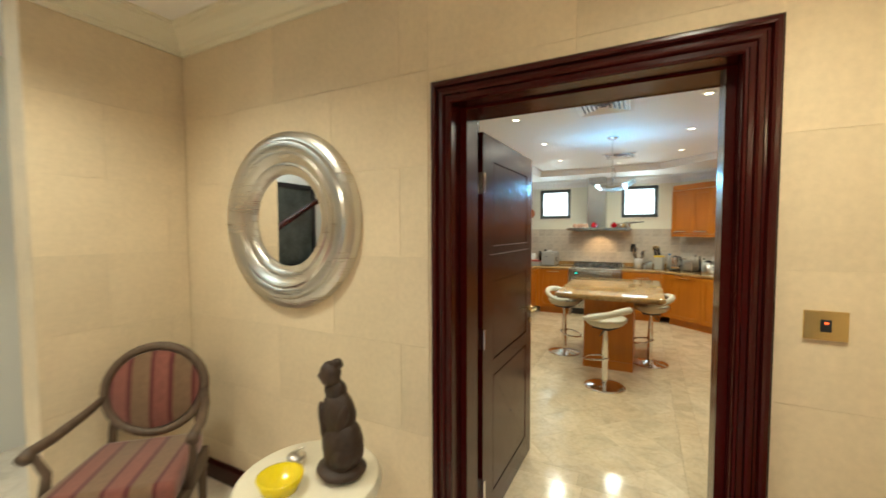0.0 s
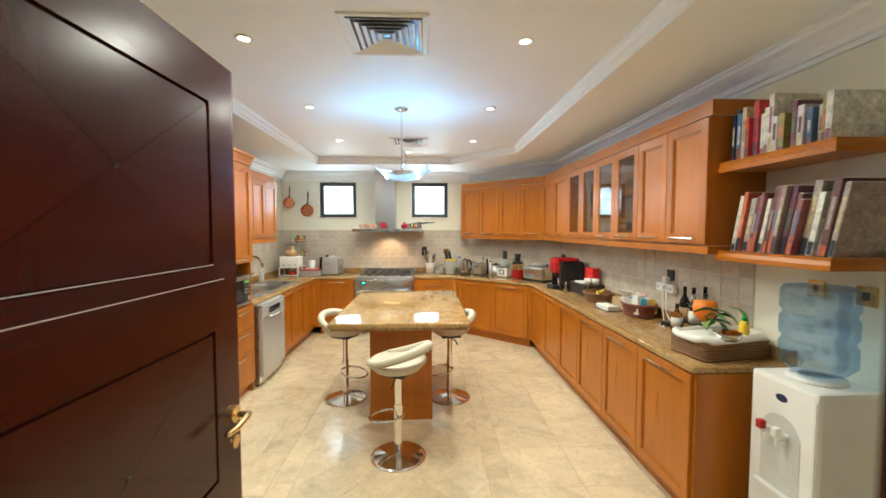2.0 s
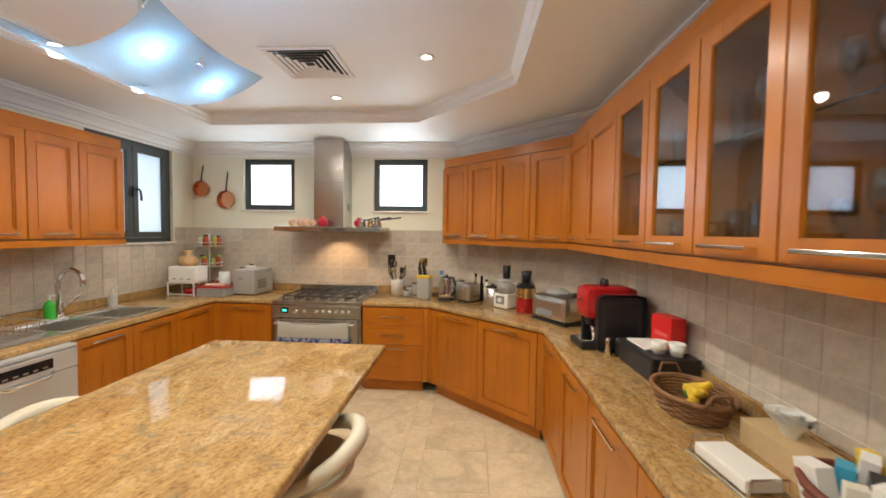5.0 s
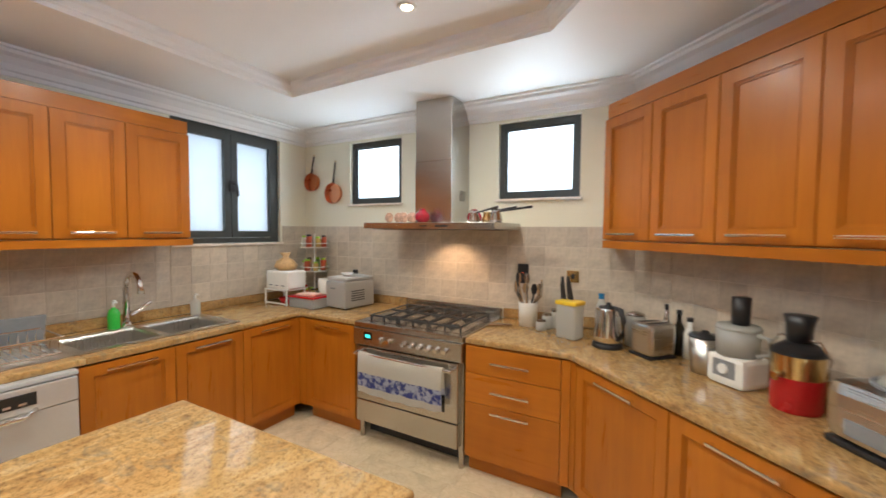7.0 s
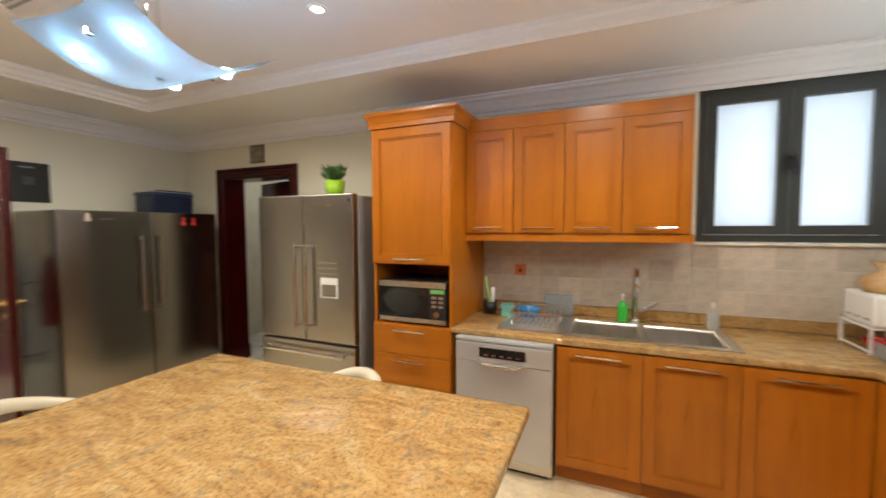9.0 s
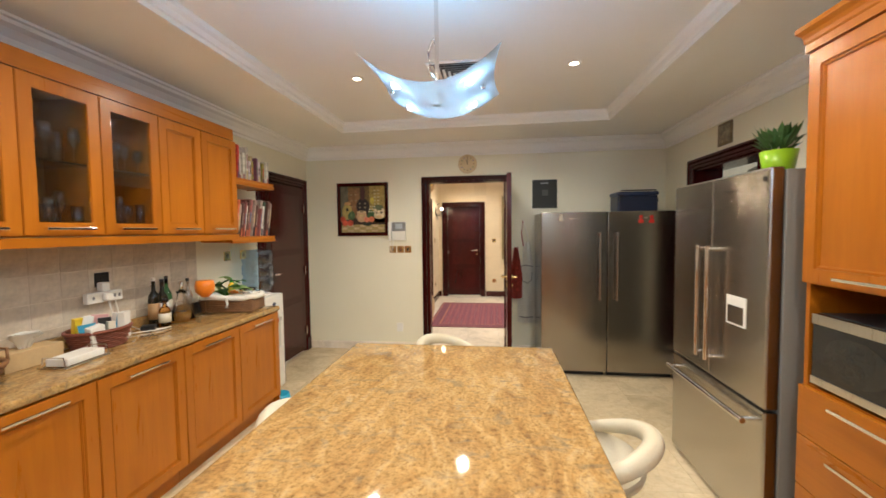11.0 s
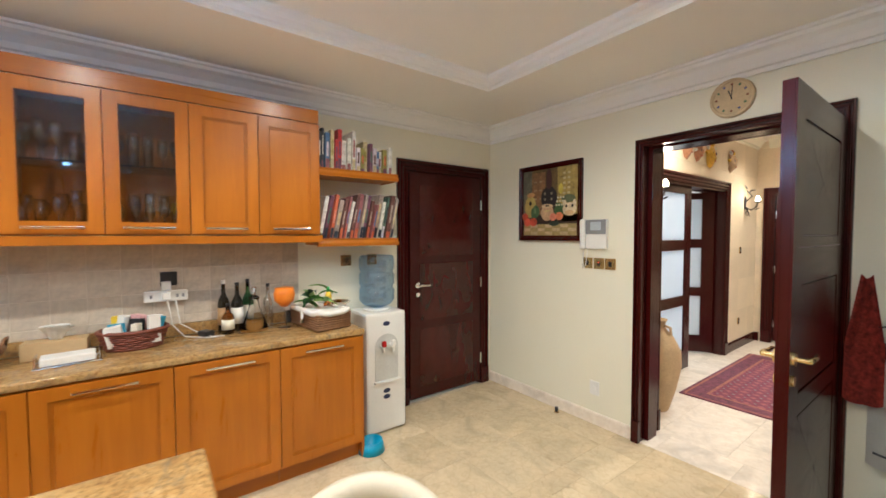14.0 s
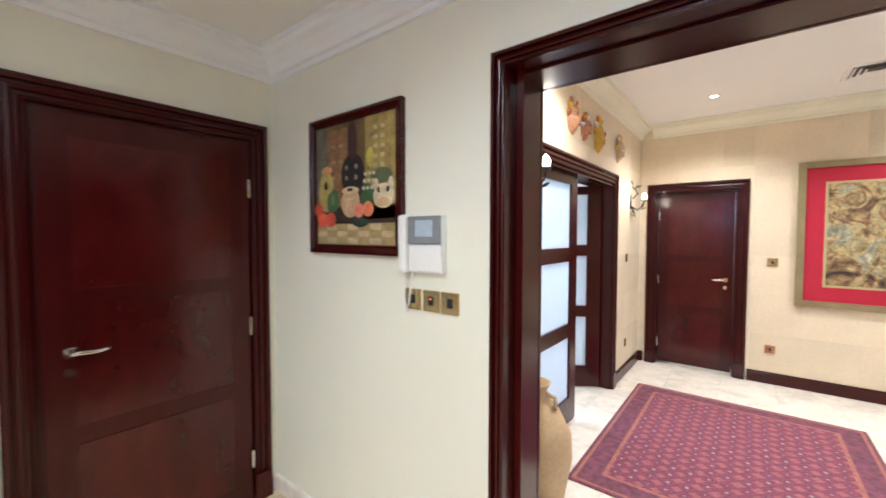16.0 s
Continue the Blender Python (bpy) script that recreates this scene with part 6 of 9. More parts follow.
cm = thing("coffee_machine", pose(1.77, 6.73, CT, 0, 0, -86) @ Matrix.Diagonal((1.1, 1.1, 1.2, 1)), "red and black pod coffee machine", "coffee machine")
part("base", bx(-0.10, -0.17, 0, 0.095, 0.14, 0.04, 0.016), BLACK, cm)
part("column", bx(-0.095, 0.01, 0.041, 0.09, 0.14, 0.148, 0.02), BLACK, cm)
part("housing", bx(-0.105, -0.145, 0.149, 0.095, 0.15, 0.315, 0.048), RED, cm, "glossy red rounded housing")
part("badge", bx(-0.02, -0.1465, 0.235, 0.02, -0.1445, 0.25, 0.0005), CHROME, cm)
part("side_panel", bx(0.0955, -0.095, 0.0, 0.130, 0.165, 0.282, 0.040), BLACK, cm)
part("side_panel", bx(-0.130, -0.095, 0.0, -0.1055, 0.165, 0.282, 0.012), BLACK, cm)
part("spout", rod(nb(), (0, -0.09, 0.115), (0, -0.09, 0.152), 0.020, 0.03), BLACK, cm, smooth=True)
for k in (-0.05, -0.01):
    part("top_knob", lathe(nb(), [(0, 0.034), (0.014, 0.032), (0.017, 0.0), (0, 0.0)], k, 0.0, 0.3152, 16), BLACK, cm, smooth=True)
part("drip_grid", bx(-0.07, -0.16, 0.0405, 0.07, -0.02, 0.046, 0.001), CHROME, cm)
solo("glass_cup", lathe(nb(), [(0, 0.004), (0.028, 0.004), (0.035, 0.075), (0.038, 0.075), (0.031, 0), (0, 0)]), CLEAR, "small glass cup on the coffee machine", "cup", smooth=True, at=pose(1.71, 6.70, CT + 0.056))
tr = thing("coffee_tray", pose(1.878, 6.29, CT, 0, 0, -88) @ Matrix.Diagonal((0.9, 0.85, 1, 1)), "black drawer tray for coffee pods", "tray")
part("case", bx(-0.21, -0.13, 0, 0.21, 0.13, 0.120, 0.006), BLACK, tr)
part("drawer_front", bx(-0.20, -0.136, 0.015, 0.20, -0.1305, 0.105, 0.002), BLACK, tr)
part("napkin_cloth", bx(-0.17, -0.10, 0.1205, 0.06, 0.09, 0.131, 0.004), CLOTH, tr)
rb = thing("red_box", pose(1.93, 6.29, CT + 0.1318, 0, 0, -80), "bright red cardboard box on the coffee tray", "box")
part("carton", bx(-0.075, -0.04, 0, 0.075, 0.04, 0.155, 0.002), plain("red_card", (0.62, 0.015, 0.015), 0.4), rb)
part("pale_print", bx(-0.05, -0.0415, 0.055, 0.05, -0.0405, 0.075), plain("faint_print", (0.66, 0.10, 0.08), 0.5), rb)
for x, y in ((1.845, 6.20), (1.91, 6.16)):
    o = thing("coffee_cup", pose(x, y, CT + 0.121), "small white coffee cup on the tray", "cup", "white cups")
    part("cup", lathe(nb(), [(0, 0.004), (0.025, 0.004), (0.034, 0.062), (0.037, 0.062), (0.029, 0), (0, 0)]), PLASTIC, o, smooth=True)
    part("handle", tube(nb(), [(0.032, 0, 0.05), (0.055, 0, 0.045), (0.05, 0, 0.02), (0.03, 0, 0.015)], 0.004), PLASTIC, o, smooth=True)
for k in range(3):
    solo("salt_mill", lathe(nb(), [(0, 0), (0.018, 0), (0.02, 0.01), (0.016, 0.06), (0.018, 0.09), (0.01, 0.105), (0, 0.107)], seg=16), CHROME if k != 1 else BLACK, "small steel mill beside the coffee tray", "mill", "mills", smooth=True, at=pose(1.72 + 0.055 * k, 6.53 - 0.01 * k, CT))


def woven(at, label, rx, ry, h, m, rows=7, flare=1.25, name="wicker_basket", handle=False):
    """A basket of wavy woven strands round upright stakes."""
    o = thing(name, at, label, "basket")
    nst = 26
    part("bottom", lathe(nb(), [(0, 0.0), (0.97, 0.0), (0.97, 0.008), (0, 0.008)], m=Matrix.Diagonal((rx, ry, 1, 1)), seg=26), m, o)
    for r in range(rows):
        z, k = 0.008 + (h - 0.012) * r / (rows - 1), 1 + (flare - 1) * r / (rows - 1)
        pts = [((rx * k + 0.004 * (-1) ** (i + r)) * math.cos(2 * math.pi * i / nst), (ry * k + 0.004 * (-1) ** (i + r)) * math.sin(2 * math.pi * i / nst), z) for i in range(nst)]
        part("strand", tube(nb(), pts, 0.55 * h / rows, 6, True), m, o, smooth=True)
    part("rim", tube(nb(), [(rx * flare * 1.03 * math.cos(a), ry * flare * 1.03 * math.sin(a), h + 0.002) for a in np.linspace(0, 2 * math.pi, 30, endpoint=False)], 0.010, 8, True), m, o, smooth=True)
    if handle:
        for s in (-1, 1):
            part("handle", tube(nb(), [(s * rx * flare, -0.05, h), (s * (rx * flare + 0.012), -0.03, h + 0.05), (s * (rx * flare + 0.012), 0.03, h + 0.05), (s * rx * flare, 0.05, h)], 0.006, 6), m, o, smooth=True)
    return o


woven(pose(1.80, 5.83, CT, 0, 0, 90), "round brown wicker fruit basket", 0.135, 0.105, 0.085, WICKER, handle=True)
for k in range(4):
    pts = [(0.10 * math.sin(a), 0.10 - 0.10 * math.cos(a) + 0.0, 0.0) for a in np.linspace(-0.8, 0.8, 8)]
    solo("banana", tube(nb(), pts, [0.006, 0.014, 0.018, 0.019, 0.019, 0.018, 0.013, 0.006], 8), BANANA, "ripe yellow banana in the fruit basket", "banana", "bananas", smooth=True, at=pose(1.80 + 0.03 * k - 0.03, 5.76 + 0.035 * k, CT + 0.075 + 0.012 * (k % 2), 25, 8 * k, 60 + 14 * k))
solo("lime", lathe(nb(), [(0, 0), (0.02, 0.006), (0.03, 0.03), (0.02, 0.055), (0, 0.06)], seg=16), plain("lime_skin", (0.18, 0.38, 0.06), 0.45, var=0.2, scale=40), "green lime in the fruit basket", "fruit", smooth=True, at=pose(1.85, 5.93, CT + 0.012))

o = thing("tissue_box", pose(1.90, 5.49, CT, 0, 0, -90), "plain cardboard tissue box", "tissue box")
part("carton", bx(-0.125, -0.06, 0, 0.125, 0.06, 0.085, 0.002), CARD, o)
bm = nb()
for k in range(9):
    a = k * 0.8
    lathe(bm, [(0.004, 0), (0.018, 0.03), (0.034 + 0.01 * (k % 3), 0.06 + 0.012 * (k % 2))], 0.02 * math.cos(a), 0.012 * math.sin(a), 0.0855, 7, m=None)
part("tissue", bm, CLOTH, o, smooth=True)
o = thing("wire_napkin_holder", pose(1.70, 5.42, CT, 0, 0, -84), "white napkin pack in a steel wire holder", "napkin holder")
part("napkin_pack", bx(-0.10, -0.055, 0.008, 0.10, 0.055, 0.045, 0.006), CLOTH, o)
part("wire_base", tube(nb(), [(-0.12, -0.065, 0.004), (0.12, -0.065, 0.004), (0.12, 0.065, 0.004), (-0.12, 0.065, 0.004)], 0.004, 6, True), CHROME, o)
for x in (-0.115, 0.115):
    part("wire_arm", tube(nb(), [(x, -0.06, 0.004), (x, -0.05, 0.055), (x, 0.05, 0.055), (x, 0.06, 0.004)], 0.003, 6), CHROME, o)
woven(pose(1.85, 5.17, CT, 0, 0, 90), "reddish wicker basket full of packets", 0.125, 0.10, 0.10, WICKER_RED, 8, 1.22)
rng = random.Random(11)
PACK = [PLASTIC, plain("pack_blue", (0.05, 0.35, 0.55), 0.5), PLASTIC, YELLOW, LABEL, BLACK, plain("pack_pink", (0.7, 0.4, 0.4), 0.5), PLASTIC]
for k in range(12):
    w, d, h = rng.uniform(0.04, 0.075), rng.uniform(0.03, 0.045), rng.uniform(0.11, 0.155)
    solo("medicine_pack", bx(-w / 2, -d / 2, 0, w / 2, d / 2, h, 0.002), PACK[k % 8], "small packet in the reddish basket", "packet", "packets in the basket", at=pose(1.785 + 0.042 * (k % 4), 5.08 + 0.08 * (k // 4), CT + 0.030, rng.uniform(-12, 12), rng.uniform(-12, 12), rng.uniform(0, 180)))


def socket(at, label, plate=BRASS, w=0.086, h=0.086, lit=False, name="wall_switch"):
    """Local frame: x along the wall, y out of the wall is negative, centred in z."""
    o = thing(name, at, label, "switch")
    part("plate", bx(-w / 2, -0.009, -h / 2, w / 2, -0.0005, h / 2, 0.002), plate, o)
    part("rocker", bx(-0.012, -0.0125, -0.018, 0.012, -0.0092, 0.018, 0.001), BLACK if plate is not PLASTIC else PLASTIC, o)
    if lit:
        part("neon", bx(-0.005, -0.0135, 0.006, 0.005, -0.0127, 0.011), glow("red_neon", (1.0, 0.12, 0.03), 2.5), o)
    return o


E_ = lambda y, z: pose(XE - 0.0075, y, z, 0, 0, -90)
socket(E_(5.0, 1.245), "dark square brass socket on the tiles", BLACK)
o = thing("power_adaptor", pose(XE - 0.017, 5.015, 1.145, 0, 0, -90), "white multi-way power adaptor plugged into the wall", "power adaptor")
part("block", bx(-0.11, -0.035, -0.035, 0.11, 0, 0.03, 0.008), PLASTIC, o)
part("plug_top", bx(-0.025, -0.04, 0.031, 0.025, 0, 0.085, 0.008), PLASTIC, o)
for k in (-0.075, 0.055, 0.085):
    part("socket_hole", bx(k - 0.006, -0.0365, -0.012, k + 0.006, -0.0352, 0.008), GREYPL, o)
part("plug", bx(-0.022, -0.065, -0.022, 0.022, -0.0355, 0.022, 0.006), PLASTIC, o)
for k, y in enumerate((4.99, 4.95)):
    solo("charging_cable", tube(nb(), [(1.955, y + 0.02, 1.115), (1.95, y + 0.01, 1.05), (1.945, y, 0.97), (1.92, y - 0.06 - 0.05 * k, CT + 0.006), (1.82, y - 0.16, CT + 0.005), (1.80, y - 0.22, CT + 0.005)], 0.0035, 6), PLASTIC, "thin white charging cable hanging from the adaptor", "cable", "cables", smooth=True)
solo("black_charger", bx(-0.04, -0.03, 0, 0.04, 0.03, 0.035, 0.008), BLACK, "black charger lying on the granite", "charger", at=pose(1.88, 4.82, CT, 0, 0, 30))

# bottles
def bottle(x, y, h, r, m, capm, label, band=None):
    o = thing("bottle", pose(x, y, CT), label, "bottle", "bottles on the counter")
    part("glass", lathe(nb(), [(0, 0), (r * 0.96, 0), (r, 0.008), (r, h * 0.55), (r * 0.85, h * 0.63), (r * 0.36, h * 0.74), (r * 0.33, h * 0.93), (0, h * 0.93)]), m, o, smooth=True)
    part("cap", rod(nb(), (0, 0, h * 0.932), (0, 0, h), r * 0.36, seg=16), capm, o, smooth=True)
    if band:
        part("label_band", lathe(nb(), [(r + 0.0006, h * 0.15), (r + 0.0012, h * 0.15), (r + 0.0012, h * 0.48), (r + 0.0006, h * 0.48)], seg=24), band, o, smooth=True)


bottle(1.935, 4.715, 0.335, 0.034, DARKBOTTLE, PLASTIC, "dark brown bottle with a pale foil neck", BEECH)
bottle(1.87, 4.70, 0.19, 0.036, AMBER, BLACK, "squat amber liqueur bottle", LABEL)
bottle(1.945, 4.635, 0.315, 0.036, DARKBOTTLE, BLACK, "dark bottle with a white label", PLASTIC)
bottle(1.975, 4.565, 0.33, 0.034, GREENGLASS, BLACK, "green glass bottle with a dark cap", LABEL)
bottle(1.90, 4.455, 0.30, 0.033, STEMWARE, BLACK, "clear glass bottle with a dark cap")
o = thing("decanter", pose(1.875, 4.545, CT) @ Matrix.Scale(1.15, 4), "conical glass decanter with a steel stopper", "decanter")
part("glass", lathe(nb(), [(0, 0), (0.07, 0), (0.074, 0.01), (0.03, 0.13), (0.022, 0.17), (0.03, 0.19), (0.026, 0.19), (0.018, 0.17), (0.027, 0.128), (0.069, 0.012), (0, 0.003)]), CLEAR, o, smooth=True)
part("amber_oil", lathe(nb(), [(0, 0.004), (0.064, 0.004), (0.066, 0.012), (0.054, 0.045), (0, 0.045)]), plain("oil", (0.45, 0.22, 0.05), 0.1, bump=0), o, smooth=True)
part("stopper", lathe(nb(), [(0, 0.25), (0.014, 0.245), (0.01, 0.21), (0.016, 0.191), (0, 0.191)], seg=16), CHROME, o, smooth=True)
o = thing("goblet", pose(1.83, 4.365, CT) @ Matrix.Scale(1.15, 4), "glass goblet filled with something orange", "goblet")
part("foot", lathe(nb(), [(0, 0.004), (0.036, 0.002), (0.038, 0), (0, 0)]), CLEAR, o, smooth=True)
part("stem", rod(nb(), (0, 0, 0.0045), (0, 0, 0.12), 0.005), CLEAR, o)
part("bowl", lathe(nb(), [(0, 0.121), (0.02, 0.124), (0.055, 0.16), (0.06, 0.20), (0.052, 0.235), (0, 0.235)]), ORANGE, o, smooth=True)
solo("desk_phone", bx(-0.05, -0.03, 0, 0.05, 0.03, 0.09, 0.01), BLACK, "small black device standing by the wall", "device", at=pose(1.95, 4.27, CT, -12, 0, -90))

# lined basket with vegetables
lb = thing("lined_basket", pose(1.755, 4.15, CT, 0, 0, -82), "rectangular wicker basket with a white cloth lining", "basket")
bm = prism(nb(), [(-0.115, -0.20), (0.115, -0.20), (0.115, 0.20), (-0.115, 0.20)], 0, 0.115, 0.012)
part("body", bm, WICKER, lb)
for k in range(7):
    z = 0.012 + 0.015 * k
    part("strand", tube(nb(), [(-0.118, -0.203, z), (0.118, -0.203, z), (0.118, 0.203, z), (-0.118, 0.203, z)], 0.0065, 6, True), WICKER, lb, smooth=True)
pts = []
for i in range(44):
    a = 2 * math.pi * i / 44
    cx, cy = math.copysign(abs(math.cos(a)) ** 0.35, math.cos(a)) * 0.122, math.copysign(abs(math.sin(a)) ** 0.35, math.sin(a)) * 0.208
    pts.append((cx, cy, 0.118 + 0.006 * math.sin(5 * a)))
part("cloth_lining", tube(nb(), pts, 0.020, 8, True), CLOTH, lb, "white cloth lining folded over the rim", smooth=True)
part("cloth_bow", tube(nb(), [(-0.135, -0.02, 0.115), (-0.142, -0.03, 0.07), (-0.140, -0.02, 0.045)], [0.012, 0.009, 0.014], 8), CLOTH, lb, smooth=True)
part("cloth_floor", bx(-0.10, -0.19, 0.1155, 0.10, 0.19, 0.12), CLOTH, lb)
rng = random.Random(5)
for k in range(9):
    bm = nb()
    L, W = rng.uniform(0.13, 0.20), rng.uniform(0.02, 0.035)
    vs = [[bm.verts.new((s * W * math.sin(math.pi * min(1, q + 0.08)), L * (q - 0.5), 0.03 * math.sin(math.pi * q) + 0.008 * abs(s))) for s in (-1, 0, 1)] for q in np.linspace(0, 1, 7)]
    for a, b in zip(vs, vs[1:]):
        for j in range(2):
            bm.faces.new((a[j], a[j + 1], b[j + 1], b[j]))
    bmesh.ops.solidify(bm, geom=bm.faces[:], thickness=0.003)
    solo("leafy_vegetable", bm, plain("veg_%d" % k, [(0.10, 0.28, 0.04), (0.03, 0.10, 0.03), (0.30, 0.45, 0.15)][k % 3], 0.5, var=0.3, scale=30), "green leaf vegetable heaped in the lined basket", "vegetable", "vegetables in the basket", smooth=True, at=pose(1.745 + rng.uniform(-0.06, 0.09), 4.16 + rng.uniform(-0.05, 0.07), CT + 0.135 + 0.012 * k, rng.uniform(-25, 40), rng.uniform(-30, 30), rng.uniform(0, 180)))
o = thing("squeeze_bottle", pose(1.83, 4.06, CT + 0.1205), "yellow squeeze bottle with a green cap", "bottle")
part("bottle", lathe(nb(), [(0, 0), (0.022, 0), (0.026, 0.03), (0.024, 0.07), (0.012, 0.095), (0, 0.095)]), YELLOW, o, smooth=True)
part("cap", lathe(nb(), [(0, 0.135), (0.008, 0.13), (0.014, 0.0955), (0, 0.0955)]), plain("green_cap", (0.02, 0.4, 0.05), 0.4), o, smooth=True)
solo("glass_bowl", lathe(nb(), [(0, 0.004), (0.04, 0.004), (0.07, 0.04), (0.073, 0.04), (0.044, 0), (0, 0)]), CLEAR, "shallow glass bowl in the lined basket", "bowl", smooth=True, at=pose(1.71, 4.02, CT + 0.121))
solo("carrot", tube(nb(), [(0, -0.05, 0), (0, 0, 0.002), (0, 0.06, 0)], [0.018, 0.014, 0.005], 10), ORANGE, "orange carrot in the lined basket", "vegetable", smooth=True, at=pose(1.77, 4.10, CT + 0.14, 0, 0, 60))


# ---- bookshelves, water cooler and the door wall ----
for z in (1.955, 1.462):
    o = thing("wall_shelf", pose(XE - 0.002, 4.163, z, 0, 0, -90), "thick cherry wood wall shelf full of books", "shelf", "bookshelves")
    part("board", bx(0, -0.27, -0.022, 0.625, 0, 0.022, 0.004), CHERRY_H, o)
    part("front_moulding", sweep(nb(), [(0, -0.030), (0.014, -0.030), (0.016, -0.008), (0.008, 0.012), (0.014, 0.026), (0, 0.026)], [(0.0, -0.2705), (0.625, -0.2705), (0.625, -0.01)][::-1], closed=False), CHERRY_H, o)
BOOKS = [plain("book_%d" % i, c, 0.42, var=0.5, scale=22) for i, c in enumerate(((0.02, 0.03, 0.05), (0.08, 0.16, 0.30), (0.55, 0.45, 0.25), (0.50, 0.03, 0.03), (0.70, 0.67, 0.60), (0.62, 0.55, 0.60), (0.30, 0.26, 0.06), (0.16, 0.06, 0.10), (0.66, 0.63, 0.58), (0.12, 0.05, 0.04), (0.52, 0.12, 0.05), (0.08, 0.14, 0.10), (0.28, 0.10, 0.10), (0.35, 0.28, 0.24), (0.75, 0.30, 0.22)))]
rng = random.Random(3)
order = [[0, 0, 1, 2, 3, 3, 4, 4, 8, 5, 6, 2, 7, 5, 1, 8, 6, 4, 2, 13, 4, 5, 3, 8, 14], [4, 7, 10, 13, 9, 12, 4, 9, 12, 13, 7, 9, 12, 13, 4, 11, 9, 13, 7, 9, 12, 10]]
for row, (z, tilt) in enumerate(((1.9785, 1.5), (1.4855, 13.0))):
    y = 4.14
    for k in order[row]:
        w = rng.uniform(0.018, 0.036)
        h, d = rng.uniform(0.21, 0.30) if row == 0 else rng.uniform(0.26, 0.345), rng.uniform(0.20, 0.245)
        if row == 0 and y < 3.87:
            h *= 0.78
        if y - w < 3.55:
            break
        lean = rng.uniform(0.82, 1.0) * tilt
        o = thing("book", Matrix.Translation((XE - 0.02 - d, y, z + w * math.sin(radians(lean)))) @ pose(0, 0, 0, lean), "upright book on the cherry wood shelf" if row == 0 else "book leaning on the cherry wood shelf", "book", "books on the upper shelf" if row == 0 else "books on the lower shelf")
        part("cover", bx(0, -w, 0, d, 0, h, 0.0025), BOOKS[k], o)
        part("page_block", bx(0.004, -w + 0.003, h + 0.0002, d - 0.003, -0.003, h + 0.0012), LABEL, o)
        part("spine_title", bx(-0.0012, -w * 0.72, h * 0.35, -0.0003, -w * 0.28, h * (0.62 + 0.2 * rng.random())), BOOKS[(k + 4) % 15], o)
        cut = h * rng.uniform(0.12, 0.3)
        part("spine_band", bx(-0.0009, -w + 0.0026, 0.004, -0.0002, -0.0026, cut), BOOKS[(k * 5 + row * 3 + 7) % 15], o)
        y -= w + 0.0035 + (0.003 if row else 0)

wc = thing("water_cooler", pose(1.685, 3.832, 0, 0, 0, -90), "white water dispenser with a blue plastic bottle", "water dispenser")
ww, wd, wh = 0.335, 0.31, 0.925
part("cabinet", bx(0, 0.0, 0.012, ww, wd, wh, 0.02), PLASTIC, wc)
for x in (0.04, ww - 0.04):
    part("foot", rod(nb(), (x, 0.05, 0), (x, 0.05, 0.013), 0.016), BLACK, wc)
# flat plates mark the tap recess; its shade is put in the greyer white
part("tap_recess", bx(0.07, -0.003, 0.41, ww - 0.07, 0.001, 0.665, 0.001), plain("shaded_white_plastic", (0.58, 0.58, 0.54), 0.4), wc)
part("recess_arch", lathe(nb(), [(0, -0.0032), (ww / 2 - 0.07, -0.0032), (ww / 2 - 0.07, 0.0), (0, 0)], m=Matrix.Translation((ww / 2, -0.001, 0.665)) @ pose(0, 0, 0, 90), seg=30), plain("shaded_white_plastic_arch", (0.58, 0.58, 0.54), 0.4), wc)
for x, m in ((0.12, RED), (0.20, BLUE)):
    t = part("tap", rod(nb(), (x, -0.05, 0.675), (x, 0.0, 0.675), 0.014), PLASTIC, wc, smooth=True)
    part("tap_lever", bx(x - 0.014, -0.066, 0.68, x + 0.014, -0.035, 0.72, 0.004), m if m is RED else PLASTIC, t)
    part("tap_nozzle", rod(nb(), (x, -0.045, 0.635), (x, -0.045, 0.665), 0.008), PLASTIC, t)
part("drip_tray", bx(0.06, -0.03, 0.395, ww - 0.06, 0.0, 0.412, 0.003), PLASTIC, wc)
for z in (0.84, 0.325, 0.28):
    part("oval_badge", lathe(nb(), [(0, -0.002), (0.028, -0.002), (0.03, 0), (0, 0)], m=Matrix.Translation((ww / 2, -0.0005, z)) @ pose(0, 0, 0, 90) @ Matrix.Diagonal((1, 0.6, 1, 1)), seg=24), plain("navy_badge", (0.02, 0.03, 0.08), 0.4), wc)
part("side_groove", bx(ww - 0.008, -0.0012, 0.03, ww - 0.005, -0.0002, wh - 0.04), GREYPL, wc)
part("collar", lathe(nb(), [(0.05, 0), (0.11, 0), (0.105, 0.018), (0.06, 0.02)], ww / 2, wd / 2, wh, 28), PLASTIC, wc, smooth=True)
part("bottle", lathe(nb(), [(0, 0.018), (0.05, 0.02), (0.11, 0.04), (0.145, 0.075), (0.145, 0.15), (0.134, 0.162), (0.134, 0.18), (0.145, 0.192), (0.145, 0.262), (0.134, 0.274), (0.134, 0.292), (0.145, 0.304), (0.145, 0.375), (0.132, 0.398), (0.05, 0.405), (0, 0.405)], ww / 2, wd / 2, wh, 36), WATER, wc, "ribbed pale blue plastic bottle", smooth=True)
solo("pet_bowl", lathe(nb(), [(0, 0.012), (0.06, 0.012), (0.075, 0.075), (0.08, 0.075), (0.095, 0.0), (0, 0.0)]), plain("turquoise_plastic", (0.01, 0.33, 0.55), 0.35), "turquoise plastic bowl on the floor by the cabinet", "bowl", smooth=True, at=pose(1.53, 3.875, 0))
